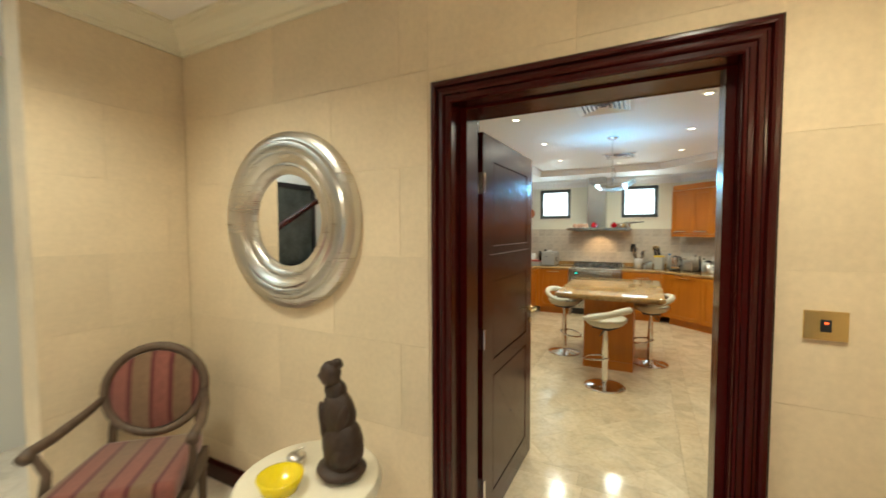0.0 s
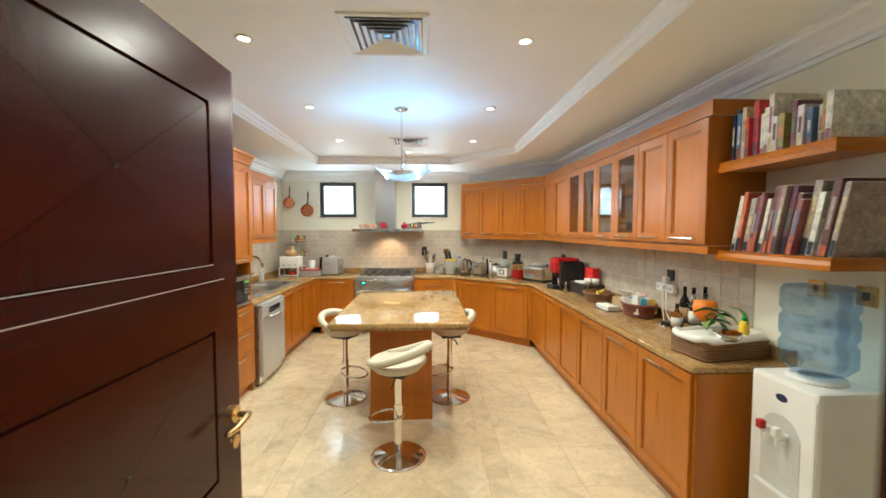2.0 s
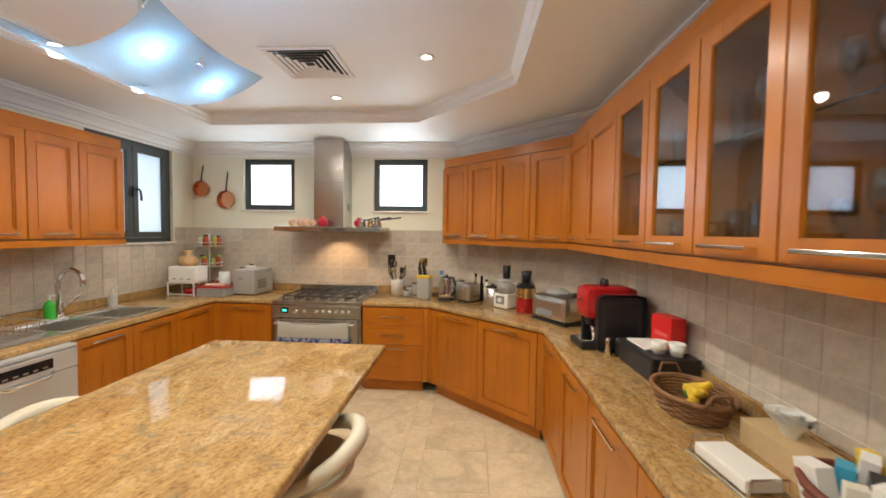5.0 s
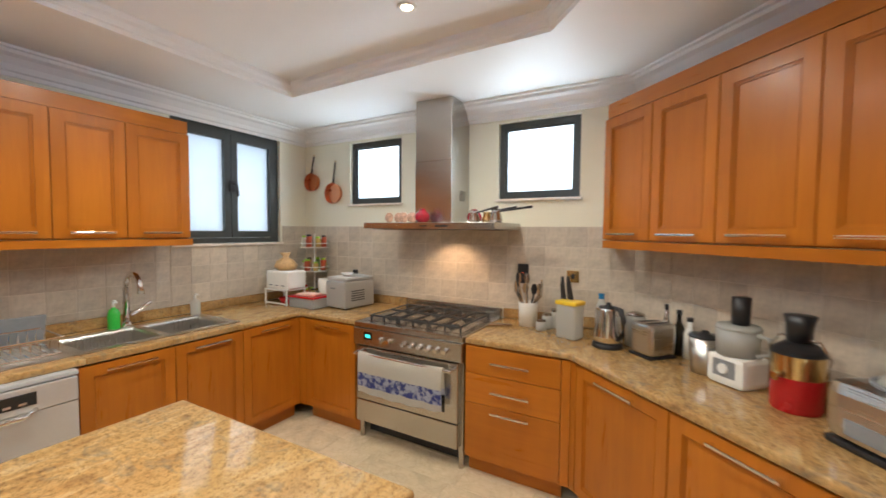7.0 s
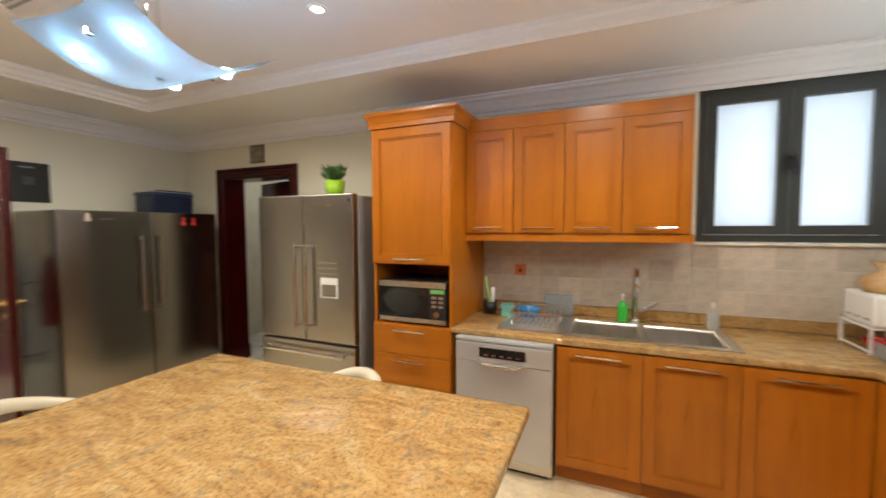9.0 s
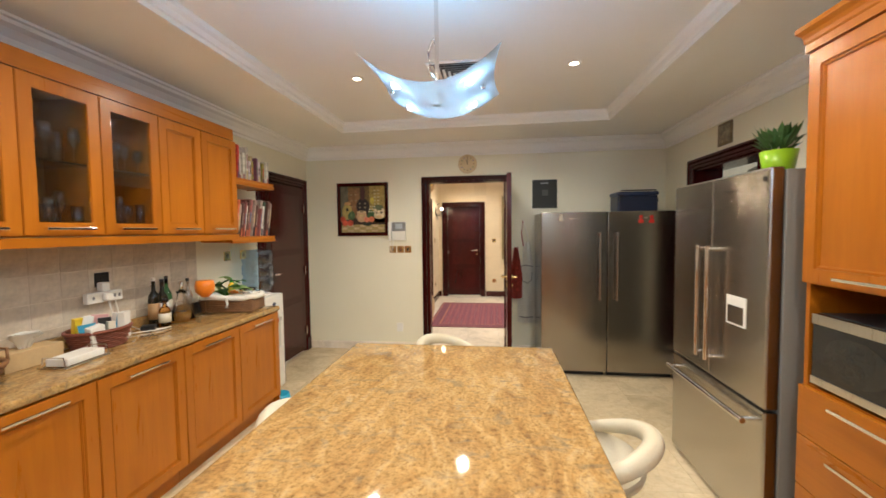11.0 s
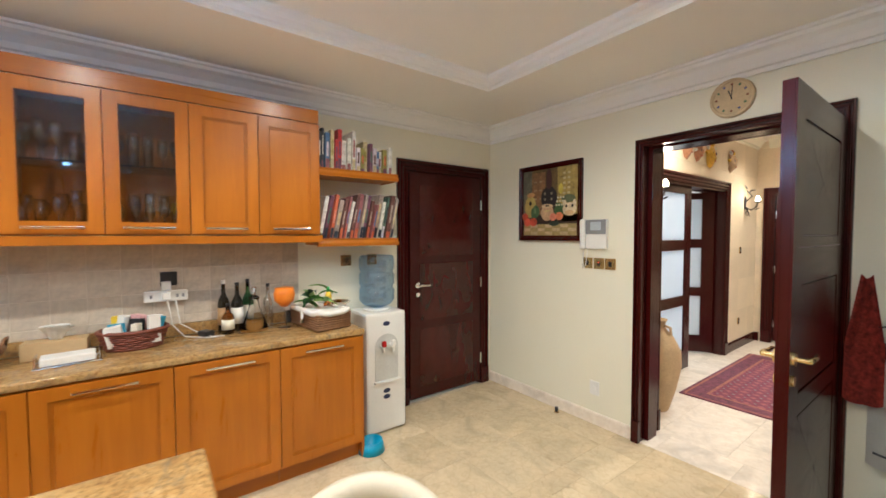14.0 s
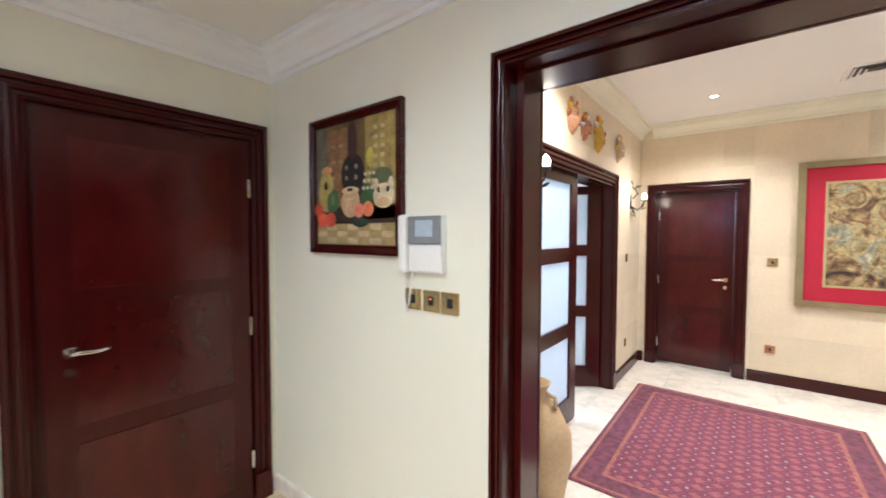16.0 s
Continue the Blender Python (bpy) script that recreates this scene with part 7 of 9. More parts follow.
for ob in wc.children:
    if ob.name.startswith("bottle"):
        hub = Matrix.Translation((ww / 2, wd / 2, wh))
        ob.data.transform(hub @ Matrix.Diagonal((0.94, 0.94, 1.07, 1)) @ hub.inverted())
cord = tube(nb(), [(1.985, 3.99, 0.925), (1.985, 3.965, 0.965), (1.985, 3.91, 0.972), (1.985, 3.872, 0.93), (1.985, 3.885, 0.888), (1.985, 3.935, 0.880), (1.985, 3.90, 0.79), (1.985, 3.86, 0.664), (1.985, 3.85, 0.40), (1.985, 3.853, 0.10), (1.985, 3.87, 0.0075)], 0.0065, 8)
bmesh.ops.transform(cord, matrix=pose(1.685, 3.832, 0, 0, 0, -90).inverted(), verts=cord.verts[:])
part("power_cord", cord, GREYPL, wc, "grey power cord", smooth=True)
socket(pose(XE - 0.001, 3.845, 1.31, 0, 0, -90), "bronze wall switch above the water cooler", BRASS)
socket(pose(XE - 0.001, 3.62, 1.31, 0, 0, -90), "bronze wall socket above the water cooler", BRASS)

S_ = lambda x, z: pose(x, YS + 0.001, z, 0, 0, 180)
for x, lit in ((0.885, False), (0.785, True), (0.69, False)):
    socket(S_(x, 1.285), "square brass switch plate beside the doorway", BRASS, lit=lit)
socket(S_(0.81, 0.29), "white blank plate low on the wall", PLASTIC, 0.08, 0.11)
ic = thing("intercom", S_(0.785, 1.515), "grey and white wall intercom with a handset", "intercom")
part("body", bx(-0.10, -0.035, -0.115, 0.075, 0, 0.115, 0.008), PLASTIC, ic)
part("screen_bezel", bx(-0.098, -0.042, 0.0, 0.073, -0.0355, 0.112, 0.003), GREYPL, ic)
part("screen", bx(-0.055, -0.044, 0.03, 0.035, -0.0425, 0.095, 0.001), plain("pale_screen", (0.45, 0.52, 0.58), 0.1, bump=0), ic)
part("handset", bx(-0.15, -0.05, -0.12, -0.104, -0.002, 0.12, 0.014), PLASTIC, ic)
part("cord", tube(nb(), [(-0.127, -0.02, -0.12), (-0.125, -0.03, -0.22), (-0.115, -0.03, -0.28), (-0.10, -0.03, -0.24), (-0.09, -0.02, -0.112)], 0.004, 6), PLASTIC, ic, smooth=True)

clock = thing("wall_clock", S_(-0.07, 2.325), "round beige stone wall clock above the door", "clock")
CLOCK = plain("clock_stone", (0.60, 0.46, 0.27), 0.7, var=0.15, scale=12, bump=0.2)
part("face", lathe(nb(), [(0, 0.02), (0.092, 0.02), (0.098, 0.026), (0.112, 0.024), (0.115, 0.0), (0, 0)], m=pose(0, 0, 0, 90), seg=40), CLOCK, clock, smooth=True)
for k in range(12):
    a = 2 * math.pi * k / 12
    part("hour_mark", lathe(nb(), [(0, 0.003), (0.006, 0.002), (0.007, 0), (0, 0)], m=Matrix.Translation((0.078 * math.sin(a), -0.0205, 0.078 * math.cos(a))) @ pose(0, 0, 0, 90), seg=10), plain("mark_%d" % k, ((0.25, 0.1, 0.05), (0.1, 0.2, 0.1), (0.1, 0.12, 0.3))[k % 3], 0.6), clock)
part("hour_hand", bx(-0.003, -0.0255, -0.01, 0.003, -0.0240, 0.048, m=pose(0, 0, 0, 0, -20, 0)), BLACK, clock)
part("minute_hand", bx(-0.002, -0.0275, -0.01, 0.002, -0.0262, 0.07, m=pose(0, 0, 0, 0, 4, 0)), BLACK, clock)

# still life in a dark frame
pw, ph = 0.665, 0.67
pt = thing("still_life_painting", S_(1.266, 1.795), "still life painting of jugs and fruit in a dark frame", "painting")
part("frame", sweep(nb(), [(0, 0.0), (0, 0.028), (0.012, 0.03), (0.03, 0.018), (0.042, 0.016), (0.042, 0)], [(-pw / 2, -ph / 2), (pw / 2, -ph / 2), (pw / 2, ph / 2), (-pw / 2, ph / 2)]), MAHOGANY, pt)
bpy.data.objects[pt.children[0].name].matrix_local = pose(0, 0, 0, 90)
pan = lambda n, bm, m: part(n, bm, m, pt)
art = lambda n, c, v=0.35, s=16: plain("art_" + n, c, 0.6, var=v, scale=s, bump=0.15, bscale=70)
pan("canvas", bx(-pw / 2 + 0.035, -0.010, -ph / 2 + 0.035, pw / 2 - 0.035, -0.001, ph / 2 - 0.035), art("ground", (0.13, 0.085, 0.03), 0.6, 5))
pan("tablecloth", bx(-0.28, -0.0115, -0.29, 0.28, -0.0103, -0.19), art("cloth", (0.34, 0.26, 0.10), 0.3, 20))
for r in range(3):
    for k in range(7):
        if (k + r) % 2:
            pan("check", bx(-0.28 + 0.08 * k, -0.0125, -0.285 + 0.032 * r, -0.205 + 0.08 * k, -0.0117, -0.258 + 0.032 * r), art("check%d%d" % (r, k), (0.50, 0.38, 0.22)))


def blob(n, x, z, rx, rz, c, lift=0.0125):
    bm = lathe(nb(), [(0, 0.0022), (0.6, 0.002), (1.0, 0.0), (0, 0)], m=Matrix.Translation((x, -lift, z)) @ pose(0, 0, 0, 90) @ Matrix.Diagonal((rx, rz, 1, 1)), seg=22)
    pan(n, bm, art("%s_%.2f_%.2f" % (n, x, z), c))


# painted hangings behind the jugs, then bottle, jugs, fruit and leaves
for n, x0, x1, z0, z1, c in (("painted_curtain", -0.295, -0.19, -0.17, 0.295, (0.13, 0.125, 0.085)), ("painted_hanging", -0.19, -0.04, -0.10, 0.27, (0.23, 0.12, 0.05)), ("painted_hanging", 0.09, 0.295, -0.17, 0.295, (0.34, 0.25, 0.07)), ("painted_table", -0.295, 0.295, -0.20, -0.11, (0.035, 0.018, 0.012))):
    pan(n, bx(x0, -0.0114, z0, x1, -0.0102, z1), art("%s_%.2f" % (n, x0), c, 0.5, 22))
for k in range(10):
    pan("lattice_mark", bx(0.145 + 0.045 * (k % 2), -0.0124, 0.06 + 0.042 * (k // 2), 0.172 + 0.045 * (k % 2), -0.0112, 0.078 + 0.042 * (k // 2)), art("lattice_%d" % k, (0.50, 0.42, 0.22)))
    if k < 6:
        pan("hanging_mark", bx(-0.165 + 0.06 * (k % 2), -0.0124, 0.03 + 0.075 * (k // 2), -0.135 + 0.06 * (k % 2), -0.0112, 0.045 + 0.075 * (k // 2)), art("hanging_mark_%d" % k, (0.32, 0.22, 0.12)))
STILL = [("bottle_neck", 0.0, 0.19, 0.032, 0.11, (0.06, 0.022, 0.022)), ("bottle", 0.0, 0.04, 0.085, 0.10, (0.018, 0.013, 0.014)), ("bottle_foot", 0.02, -0.06, 0.11, 0.05, (0.03, 0.018, 0.012)),
         ("leaves", 0.10, -0.07, 0.06, 0.06, (0.05, 0.11, 0.035)), ("leaves", 0.20, 0.02, 0.07, 0.035, (0.10, 0.12, 0.06)), ("corn", 0.125, 0.11, 0.023, 0.045, (0.55, 0.45, 0.07)),
         ("jug", -0.205, -0.03, 0.065, 0.10, (0.42, 0.33, 0.10)), ("jug_rim", -0.20, 0.075, 0.045, 0.022, (0.55, 0.30, 0.12)), ("jug_mouth", -0.205, 0.0, 0.024, 0.030, (0.012, 0.010, 0.010)), ("squash", -0.155, -0.075, 0.055, 0.060, (0.06, 0.12, 0.05)), ("squash_stripe", -0.15, -0.07, 0.020, 0.045, (0.12, 0.20, 0.09)),
         ("pot", -0.015, -0.09, 0.070, 0.072, (0.55, 0.36, 0.20)), ("pot_rim", -0.015, -0.035, 0.062, 0.020, (0.62, 0.46, 0.26)), ("pot_mouth", -0.015, -0.03, 0.035, 0.012, (0.02, 0.014, 0.01)), ("pot_band", -0.015, -0.075, 0.05, 0.008, (0.60, 0.50, 0.20)),
         ("vase", 0.215, -0.07, 0.068, 0.055, (0.72, 0.60, 0.38)), ("vase_ear", 0.165, -0.02, 0.018, 0.03, (0.66, 0.55, 0.36)), ("vase_ear", 0.262, -0.02, 0.018, 0.03, (0.66, 0.55, 0.36)), ("vase_eye", 0.185, -0.045, 0.012, 0.016, (0.015, 0.012, 0.01)), ("vase_eye", 0.243, -0.045, 0.012, 0.016, (0.015, 0.012, 0.01)), ("vase_muzzle", 0.213, -0.095, 0.045, 0.022, (0.62, 0.42, 0.22)),
         ("apple", -0.265, -0.12, 0.036, 0.034, (0.50, 0.07, 0.03)), ("apple", -0.235, -0.17, 0.040, 0.038, (0.62, 0.10, 0.05)), ("apple", -0.165, -0.17, 0.040, 0.038, (0.55, 0.08, 0.04)), ("peach", 0.05, -0.13, 0.036, 0.034, (0.68, 0.22, 0.13)), ("peach", 0.115, -0.125, 0.037, 0.035, (0.65, 0.20, 0.09)), ("pepper", 0.06, -0.185, 0.055, 0.022, (0.025, 0.04, 0.025))]
for k in range(9):
    STILL.append(("blossom", 0.085 + 0.028 * (k % 3) + 0.008 * (k // 3), -0.03 + 0.032 * (k // 3), 0.010, 0.009, (0.55, 0.52, 0.36)))
for k in range(4):
    STILL.append(("bottle_mark", -0.035 + 0.07 * (k % 2), 0.075 - 0.05 * (k // 2), 0.011, 0.012, (0.26, 0.22, 0.15)))
for k, (n, x, z, rx, rz, c) in enumerate(STILL):
    blob(n, x, z, rx, rz, c, 0.0125 + 0.00022 * k)

# apron on a hook between the door and the freezer
ap = thing("apron", pose(-0.735, YS + 0.002, 1.62, 0, 0, 180), "white apron and red cloth hanging from a wall hook", "apron")
part("hook", rod(nb(), (0, 0, 0), (0, -0.05, 0.015), 0.006), CHROME, ap)


def cloth(w0, w1, h, z0, m, name, x0=0.0, wave=0.012, y0=-0.03):
    bm = nb()
    rows = []
    for i, q in enumerate(np.linspace(0, 1, 16)):
        w = w0 + (w1 - w0) * min(1, q * 1.8)
        rows.append([bm.verts.new((x0 + w * (s - 0.5), y0 + wave * math.sin(9 * s + 3 * q) - 0.01 * q, z0 - h * q - 0.02 * math.sin(3.1 * s))) for s in np.linspace(0, 1, 14)])
    for a, b in zip(rows, rows[1:]):
        for j in range(13):
            bm.faces.new((a[j], a[j + 1], b[j + 1], b[j]))
    bmesh.ops.solidify(bm, geom=bm.faces[:], thickness=0.003)
    return part(name, bm, m, ap, smooth=True)


cloth(0.06, 0.23, 0.98, -0.24, CLOTH, "apron_skirt", 0.045)
part("neck_strap", tube(nb(), [(0.0, -0.04, 0.01), (-0.02, -0.036, -0.15), (0.0, -0.034, -0.30)], 0.006, 6), RED, ap)
part("neck_strap", tube(nb(), [(0.0, -0.04, 0.01), (0.045, -0.036, -0.15), (0.07, -0.034, -0.30)], 0.006, 6), CLOTH, ap)
cloth(0.04, 0.14, 0.62, -0.30, plain("red_print_cloth", (0.40, 0.05, 0.035), 0.9, var=0.6, scale=30), "red_cloth", -0.085, 0.016, -0.05)
part("pocket_edge", tube(nb(), [(-0.02, -0.055, -0.62), (-0.01, -0.058, -0.72), (0.05, -0.06, -0.75), (0.10, -0.058, -0.70), (0.10, -0.055, -0.62)], 0.004, 6), BLACK, ap)
part("apron_string", tube(nb(), [(-0.04, -0.052, -0.55), (0.03, -0.056, -0.53), (0.11, -0.052, -0.55)], 0.004, 6), BLACK, ap)
part("hem", tube(nb(), [(-0.045, -0.06, -1.155), (0.03, -0.064, -1.165), (0.12, -0.06, -1.155)], 0.005, 6), BLACK, ap)
for x, y in ((1.12, 2.345), (-0.62, 2.55)):
    o = thing("door_stop", pose(x, y, 0), "small dark rubber door stop on the floor", "door stop", "door stops")
    part("base", lathe(nb(), [(0, 0.008), (0.02, 0.008), (0.022, 0), (0, 0)], seg=16), BRASS, o)
    part("bumper", lathe(nb(), [(0, 0.045), (0.012, 0.044), (0.016, 0.03), (0.012, 0.0085), (0, 0.0085)], seg=16), BLACK, o, smooth=True)
o = thing("wall_poster", S_(-0.99, 1.94), "black card hanging on the wall above the freezer", "poster")
part("card", bx(-0.145, -0.012, -0.17, 0.145, -0.001, 0.17, 0.003), plain("black_card", (0.012, 0.014, 0.013), 0.5), o)
part("pale_mark", bx(-0.05, -0.0135, 0.12, 0.04, -0.0122, 0.135), GREYPL, o)
part("pale_mark", bx(-0.03, -0.0135, -0.02, 0.04, -0.0122, 0.05), plain("dark_print", (0.06, 0.06, 0.055), 0.5), o)
cb = thing("cool_bag", pose(-1.87, 2.66, 1.6905), "navy blue cool box on top of the fridge", "cool box")
part("box", bx(-0.20, -0.14, 0, 0.20, 0.14, 0.17, 0.02), plain("navy_plastic", (0.012, 0.02, 0.05), 0.4), cb)
part("lid", bx(-0.205, -0.145, 0.171, 0.205, 0.145, 0.21, 0.012), plain("blue_lid", (0.02, 0.04, 0.10), 0.4), cb)
part("handle", tube(nb(), [(-0.19, 0.146, 0.10), (-0.17, 0.155, 0.22), (0.17, 0.155, 0.22), (0.19, 0.146, 0.10)], 0.007), BLACK, cb, smooth=True)

# plant on the refrigerator
pl = thing("potted_plant", pose(-1.87, 4.81, 1.7785), "small leafy plant in a lime green pot on the refrigerator", "plant")
part("pot", lathe(nb(), [(0, 0.006), (0.055, 0.006), (0.078, 0.14), (0.083, 0.14), (0.060, 0), (0, 0)]), LIME, pl, smooth=True)
part("soil", lathe(nb(), [(0, 0.125), (0.074, 0.125), (0.07, 0.12), (0, 0.12)]), plain("soil", (0.03, 0.02, 0.012), 0.9, var=0.4, scale=60), pl)
rng = random.Random(9)
bm = nb()
for k in range(90):
    a, e, r = rng.uniform(0, 6.283), rng.uniform(0.15, 1.35), rng.uniform(0.05, 0.14)
    base = Vector((0.5 * r * math.cos(a), 0.5 * r * math.sin(a), 0.13 + 0.05 * math.sin(e)))
    tip = Vector((r * math.cos(a) * math.cos(e * 0.6) * 1.1, r * math.sin(a) * math.cos(e * 0.6) * 1.1, 0.15 + 0.11 * math.sin(e) + rng.uniform(0, 0.03)))
    side = (tip - base).cross(Vector((0, 0, 1)))
    side = side.normalized() * 0.016 if side.length > 1e-4 else Vector((0.016, 0, 0))
    mid = (base + tip) / 2 + Vector((0, 0, 0.012))
    b0, m0, m1, t0 = bm.verts.new(base), bm.verts.new(mid + side), bm.verts.new(mid - side), bm.verts.new(tip)
    bm.faces.new((b0, m0, t0, m1))
foliage = part("foliage", bm, LEAF, pl, "dense small green leaves")

o = thing("small_wall_picture", pose(XW + 0.001, 3.43, 2.32, 0, 0, 90), "small brownish picture above the pantry door", "picture")
part("board", bx(-0.10, -0.014, -0.095, 0.10, -0.001, 0.095, 0.003), plain("mottled_board", (0.20, 0.15, 0.09), 0.6, var=0.6, scale=18), o)
part("inner_print", bx(-0.075, -0.0165, -0.07, 0.075, -0.0145, 0.07), plain("mottled_print", (0.26, 0.22, 0.15), 0.6, var=0.7, scale=24), o)
W_ = lambda y, z: pose(XW + 0.0085, y, z, 0, 0, 90)
socket(W_(6.22, 1.21), "copper socket with a red neon on the sink tiles", COPPER, lit=True)
socket(pose(0.03, YN - 0.0075, 1.24), "dark socket with a red neon beside the hood", BLACK, 0.086, 0.15, lit=True)
socket(pose(0.40, YN - 0.0075, 1.24), "brass socket above the knife tub", BRASS)

# pantry shelf unit glimpsed through the ajar door
ps = thing("pantry_shelving", pose(-3.85, 2.6, 0, 0, 0, 90), "white pantry shelving with stored goods", "shelving")
part("back", bx(0, -0.01, 0, 1.6, 0.0, 2.1), WHITE, ps)
for k in range(5):
    part("shelf", bx(0, -0.36, 0.35 + 0.4 * k, 1.6, -0.011, 0.37 + 0.4 * k), WHITE, ps)
for x in (0.0, 1.58):
    part("upright", bx(x, -0.36, 0, x + 0.02, -0.011, 2.1), WHITE, ps)
rng = random.Random(2)
for k in range(4):
    for q in range(7):
        w, h = rng.uniform(0.10, 0.18), rng.uniform(0.12, 0.28)
        solo("storage_carton", bx(-w / 2, -0.1, 0, w / 2, 0.1, h, 0.004), (CARD, PLASTIC, BLUE, RED, GREYPL)[rng.randrange(5)], "packet of dry goods on the pantry shelf", "carton", "pantry goods", at=pose(-3.63, 2.74 + 0.21 * q, 0.371 + 0.4 * k, 0, 0, 90))
lamp("pantry_lamp", "POINT", (-3.2, 3.2, 2.45), (0, 0, 0), 9, (0.85, 0.93, 1.0), 0.06)
o = thing("pantry_ceiling_lamp", pose(-3.2, 3.2, 2.599), "small round pantry ceiling lamp, lit", "ceiling lamp")
part("base", lathe(nb(), [(0, 0), (0.09, 0), (0.09, -0.02), (0, -0.02)]), WHITE, o)
part("cover", lathe(nb(), [(0, -0.075), (0.05, -0.065), (0.085, -0.0205), (0, -0.0205)]), COOLBULB, o, smooth=True)

# glassware behind the glass doors
rng = random.Random(6)
for c0, c1 in zip((6.37, 5.995, 5.63, 5.265), (5.995, 5.63, 5.265, 4.90)):
    for z in (1.5315, 1.513 + 0.3685):
        for k in range(10):
            y, x = c1 + 0.05 + (c0 - c1 - 0.10) * (k % 5) / 4, UX + 0.085 + 0.12 * (k // 5) + 0.02 * (k % 2)
            h, r = rng.uniform(0.14, 0.215), rng.uniform(0.024, 0.031)
            if rng.random() < 0.65:
                bm = lathe(nb(), [(0, 0.003), (r * 0.95, 0.0), (r, 0.004), (r * 0.14, 0.012), (r * 0.12, h * 0.45), (r * 0.8, h * 0.58), (r, h * 0.78), (r * 0.85, h), (r * 0.80, h), (r * 0.92, h * 0.78), (r * 0.7, h * 0.60), (0, h * 0.5)], seg=16)
            else:
                bm = lathe(nb(), [(0, 0.0), (r * 0.85, 0.0), (r, h * 0.8), (r * 0.92, h * 0.8), (r * 0.78, 0.008), (0, 0.008)], seg=16)
            solo("drinking_glass", bm, STEMWARE, "clear drinking glass in the glazed cabinet", "glass", "glassware", smooth=True, at=pose(x, y, z + 0.001))

# ---- hall ----
mr = thing("round_mirror", pose(-1.517, HY - 0.002, 1.648) @ Matrix.Diagonal((0.955, 1, 0.935, 1)), "large round mirror in a fluted silver frame", "mirror")
prof = [(0.262, 0.012), (0.268, 0.03), (0.29, 0.045), (0.315, 0.05), (0.325, 0.042), (0.345, 0.058), (0.375, 0.068), (0.39, 0.058), (0.41, 0.068), (0.44, 0.066), (0.452, 0.052), (0.475, 0.052), (0.50, 0.036), (0.51, 0.0), (0.262, 0.0)]
part("frame", lathe(nb(), prof, m=pose(0, 0, 0, 90), seg=72), SILVER, mr, smooth=True)
part("mirror_glass", lathe(nb(), [(0, 0.014), (0.2615, 0.014), (0.2615, 0.001), (0, 0.001)], m=pose(0, 0, 0, 90), seg=60), MIRROR, mr)


def stripes():
    m, nt, b = nodes_of("striped_velvet")
    sep = nt.nodes.new("ShaderNodeSeparateXYZ")
    nt.links.new(coords(nt), sep.inputs[0])
    w = nt.nodes.new("ShaderNodeMath")
    w.operation = "FRACT"
    sc = nt.nodes.new("ShaderNodeMath")
    sc.operation = "MULTIPLY"
    sc.inputs[1].default_value = 5.2
    nt.links.new(sep.outputs["X"], sc.inputs[0])
    nt.links.new(sc.outputs[0], w.inputs[0])
    col = ramp(nt, w.outputs[0], [(0.0, (0.20, 0.06, 0.045)), (0.34, (0.22, 0.07, 0.05)), (0.36, (0.10, 0.01, 0.012)), (0.46, (0.10, 0.01, 0.012)), (0.48, (0.17, 0.10, 0.05)), (0.90, (0.19, 0.11, 0.06)), (0.92, (0.10, 0.01, 0.012)), (1.0, (0.10, 0.01, 0.012))])
    col = mixed(nt, col, ramp(nt, noise_tex(nt, coords(nt), 40, 4), [(0.3, (0.8, 0.8, 0.8)), (0.7, (1.1, 1.1, 1.1))]), 0.8, "MULTIPLY")
    nt.links.new(col, b.inputs["Base Color"])
    b.inputs["Roughness"].default_value = 0.8
    b.inputs["Sheen Weight"].default_value = 0.4
    return m


VELVET = stripes()
ANTIQUE = wood("antique_grey_wood", (0.07, 0.045, 0.03), (0.16, 0.11, 0.075), 0.5)
ac = thing("armchair", pose(-1.985, 1.44, 0, 0, 0, 42), "antique oval-backed armchair in striped velvet", "armchair")
seat = prism(nb(), [(-0.26, -0.28), (0.26, -0.28), (0.23, 0.20), (-0.23, 0.20)], 0.40, 0.50, 0.035)
part("seat", seat, VELVET, ac, "striped velvet seat cushion", smooth=True)
part("seat_rail", prism(nb(), [(-0.28, -0.30), (0.28, -0.30), (0.25, 0.22), (-0.25, 0.22)], 0.33, 0.405, 0.012), ANTIQUE, ac)
for x, y in ((-0.25, -0.27), (0.25, -0.27), (-0.22, 0.19), (0.22, 0.19)):
    part("leg", lathe(nb(), [(0, 0), (0.014, 0), (0.016, 0.02), (0.024, 0.28), (0.030, 0.30), (0.022, 0.315), (0.03, 0.335), (0, 0.335)], x, y, 0, 14), ANTIQUE, ac, smooth=True)
M_ = Matrix.Translation((0, 0.235, 0.745)) @ pose(0, 0, 0, 80)
part("backrest", lathe(nb(), [(0, 0.035), (0.15, 0.03), (0.20, 0.012), (0.205, -0.01), (0, -0.012)], m=M_ @ Matrix.Diagonal((1.05, 1.0, 1, 1)), seg=36), VELVET, ac, "striped velvet oval back", smooth=True)
part("back_frame", tube(nb(), [M_ @ Vector((0.235 * math.cos(a), 0.225 * math.sin(a), 0)) for a in np.linspace(0, 2 * math.pi, 36, endpoint=False)], 0.022, 10, True), ANTIQUE, ac, smooth=True)
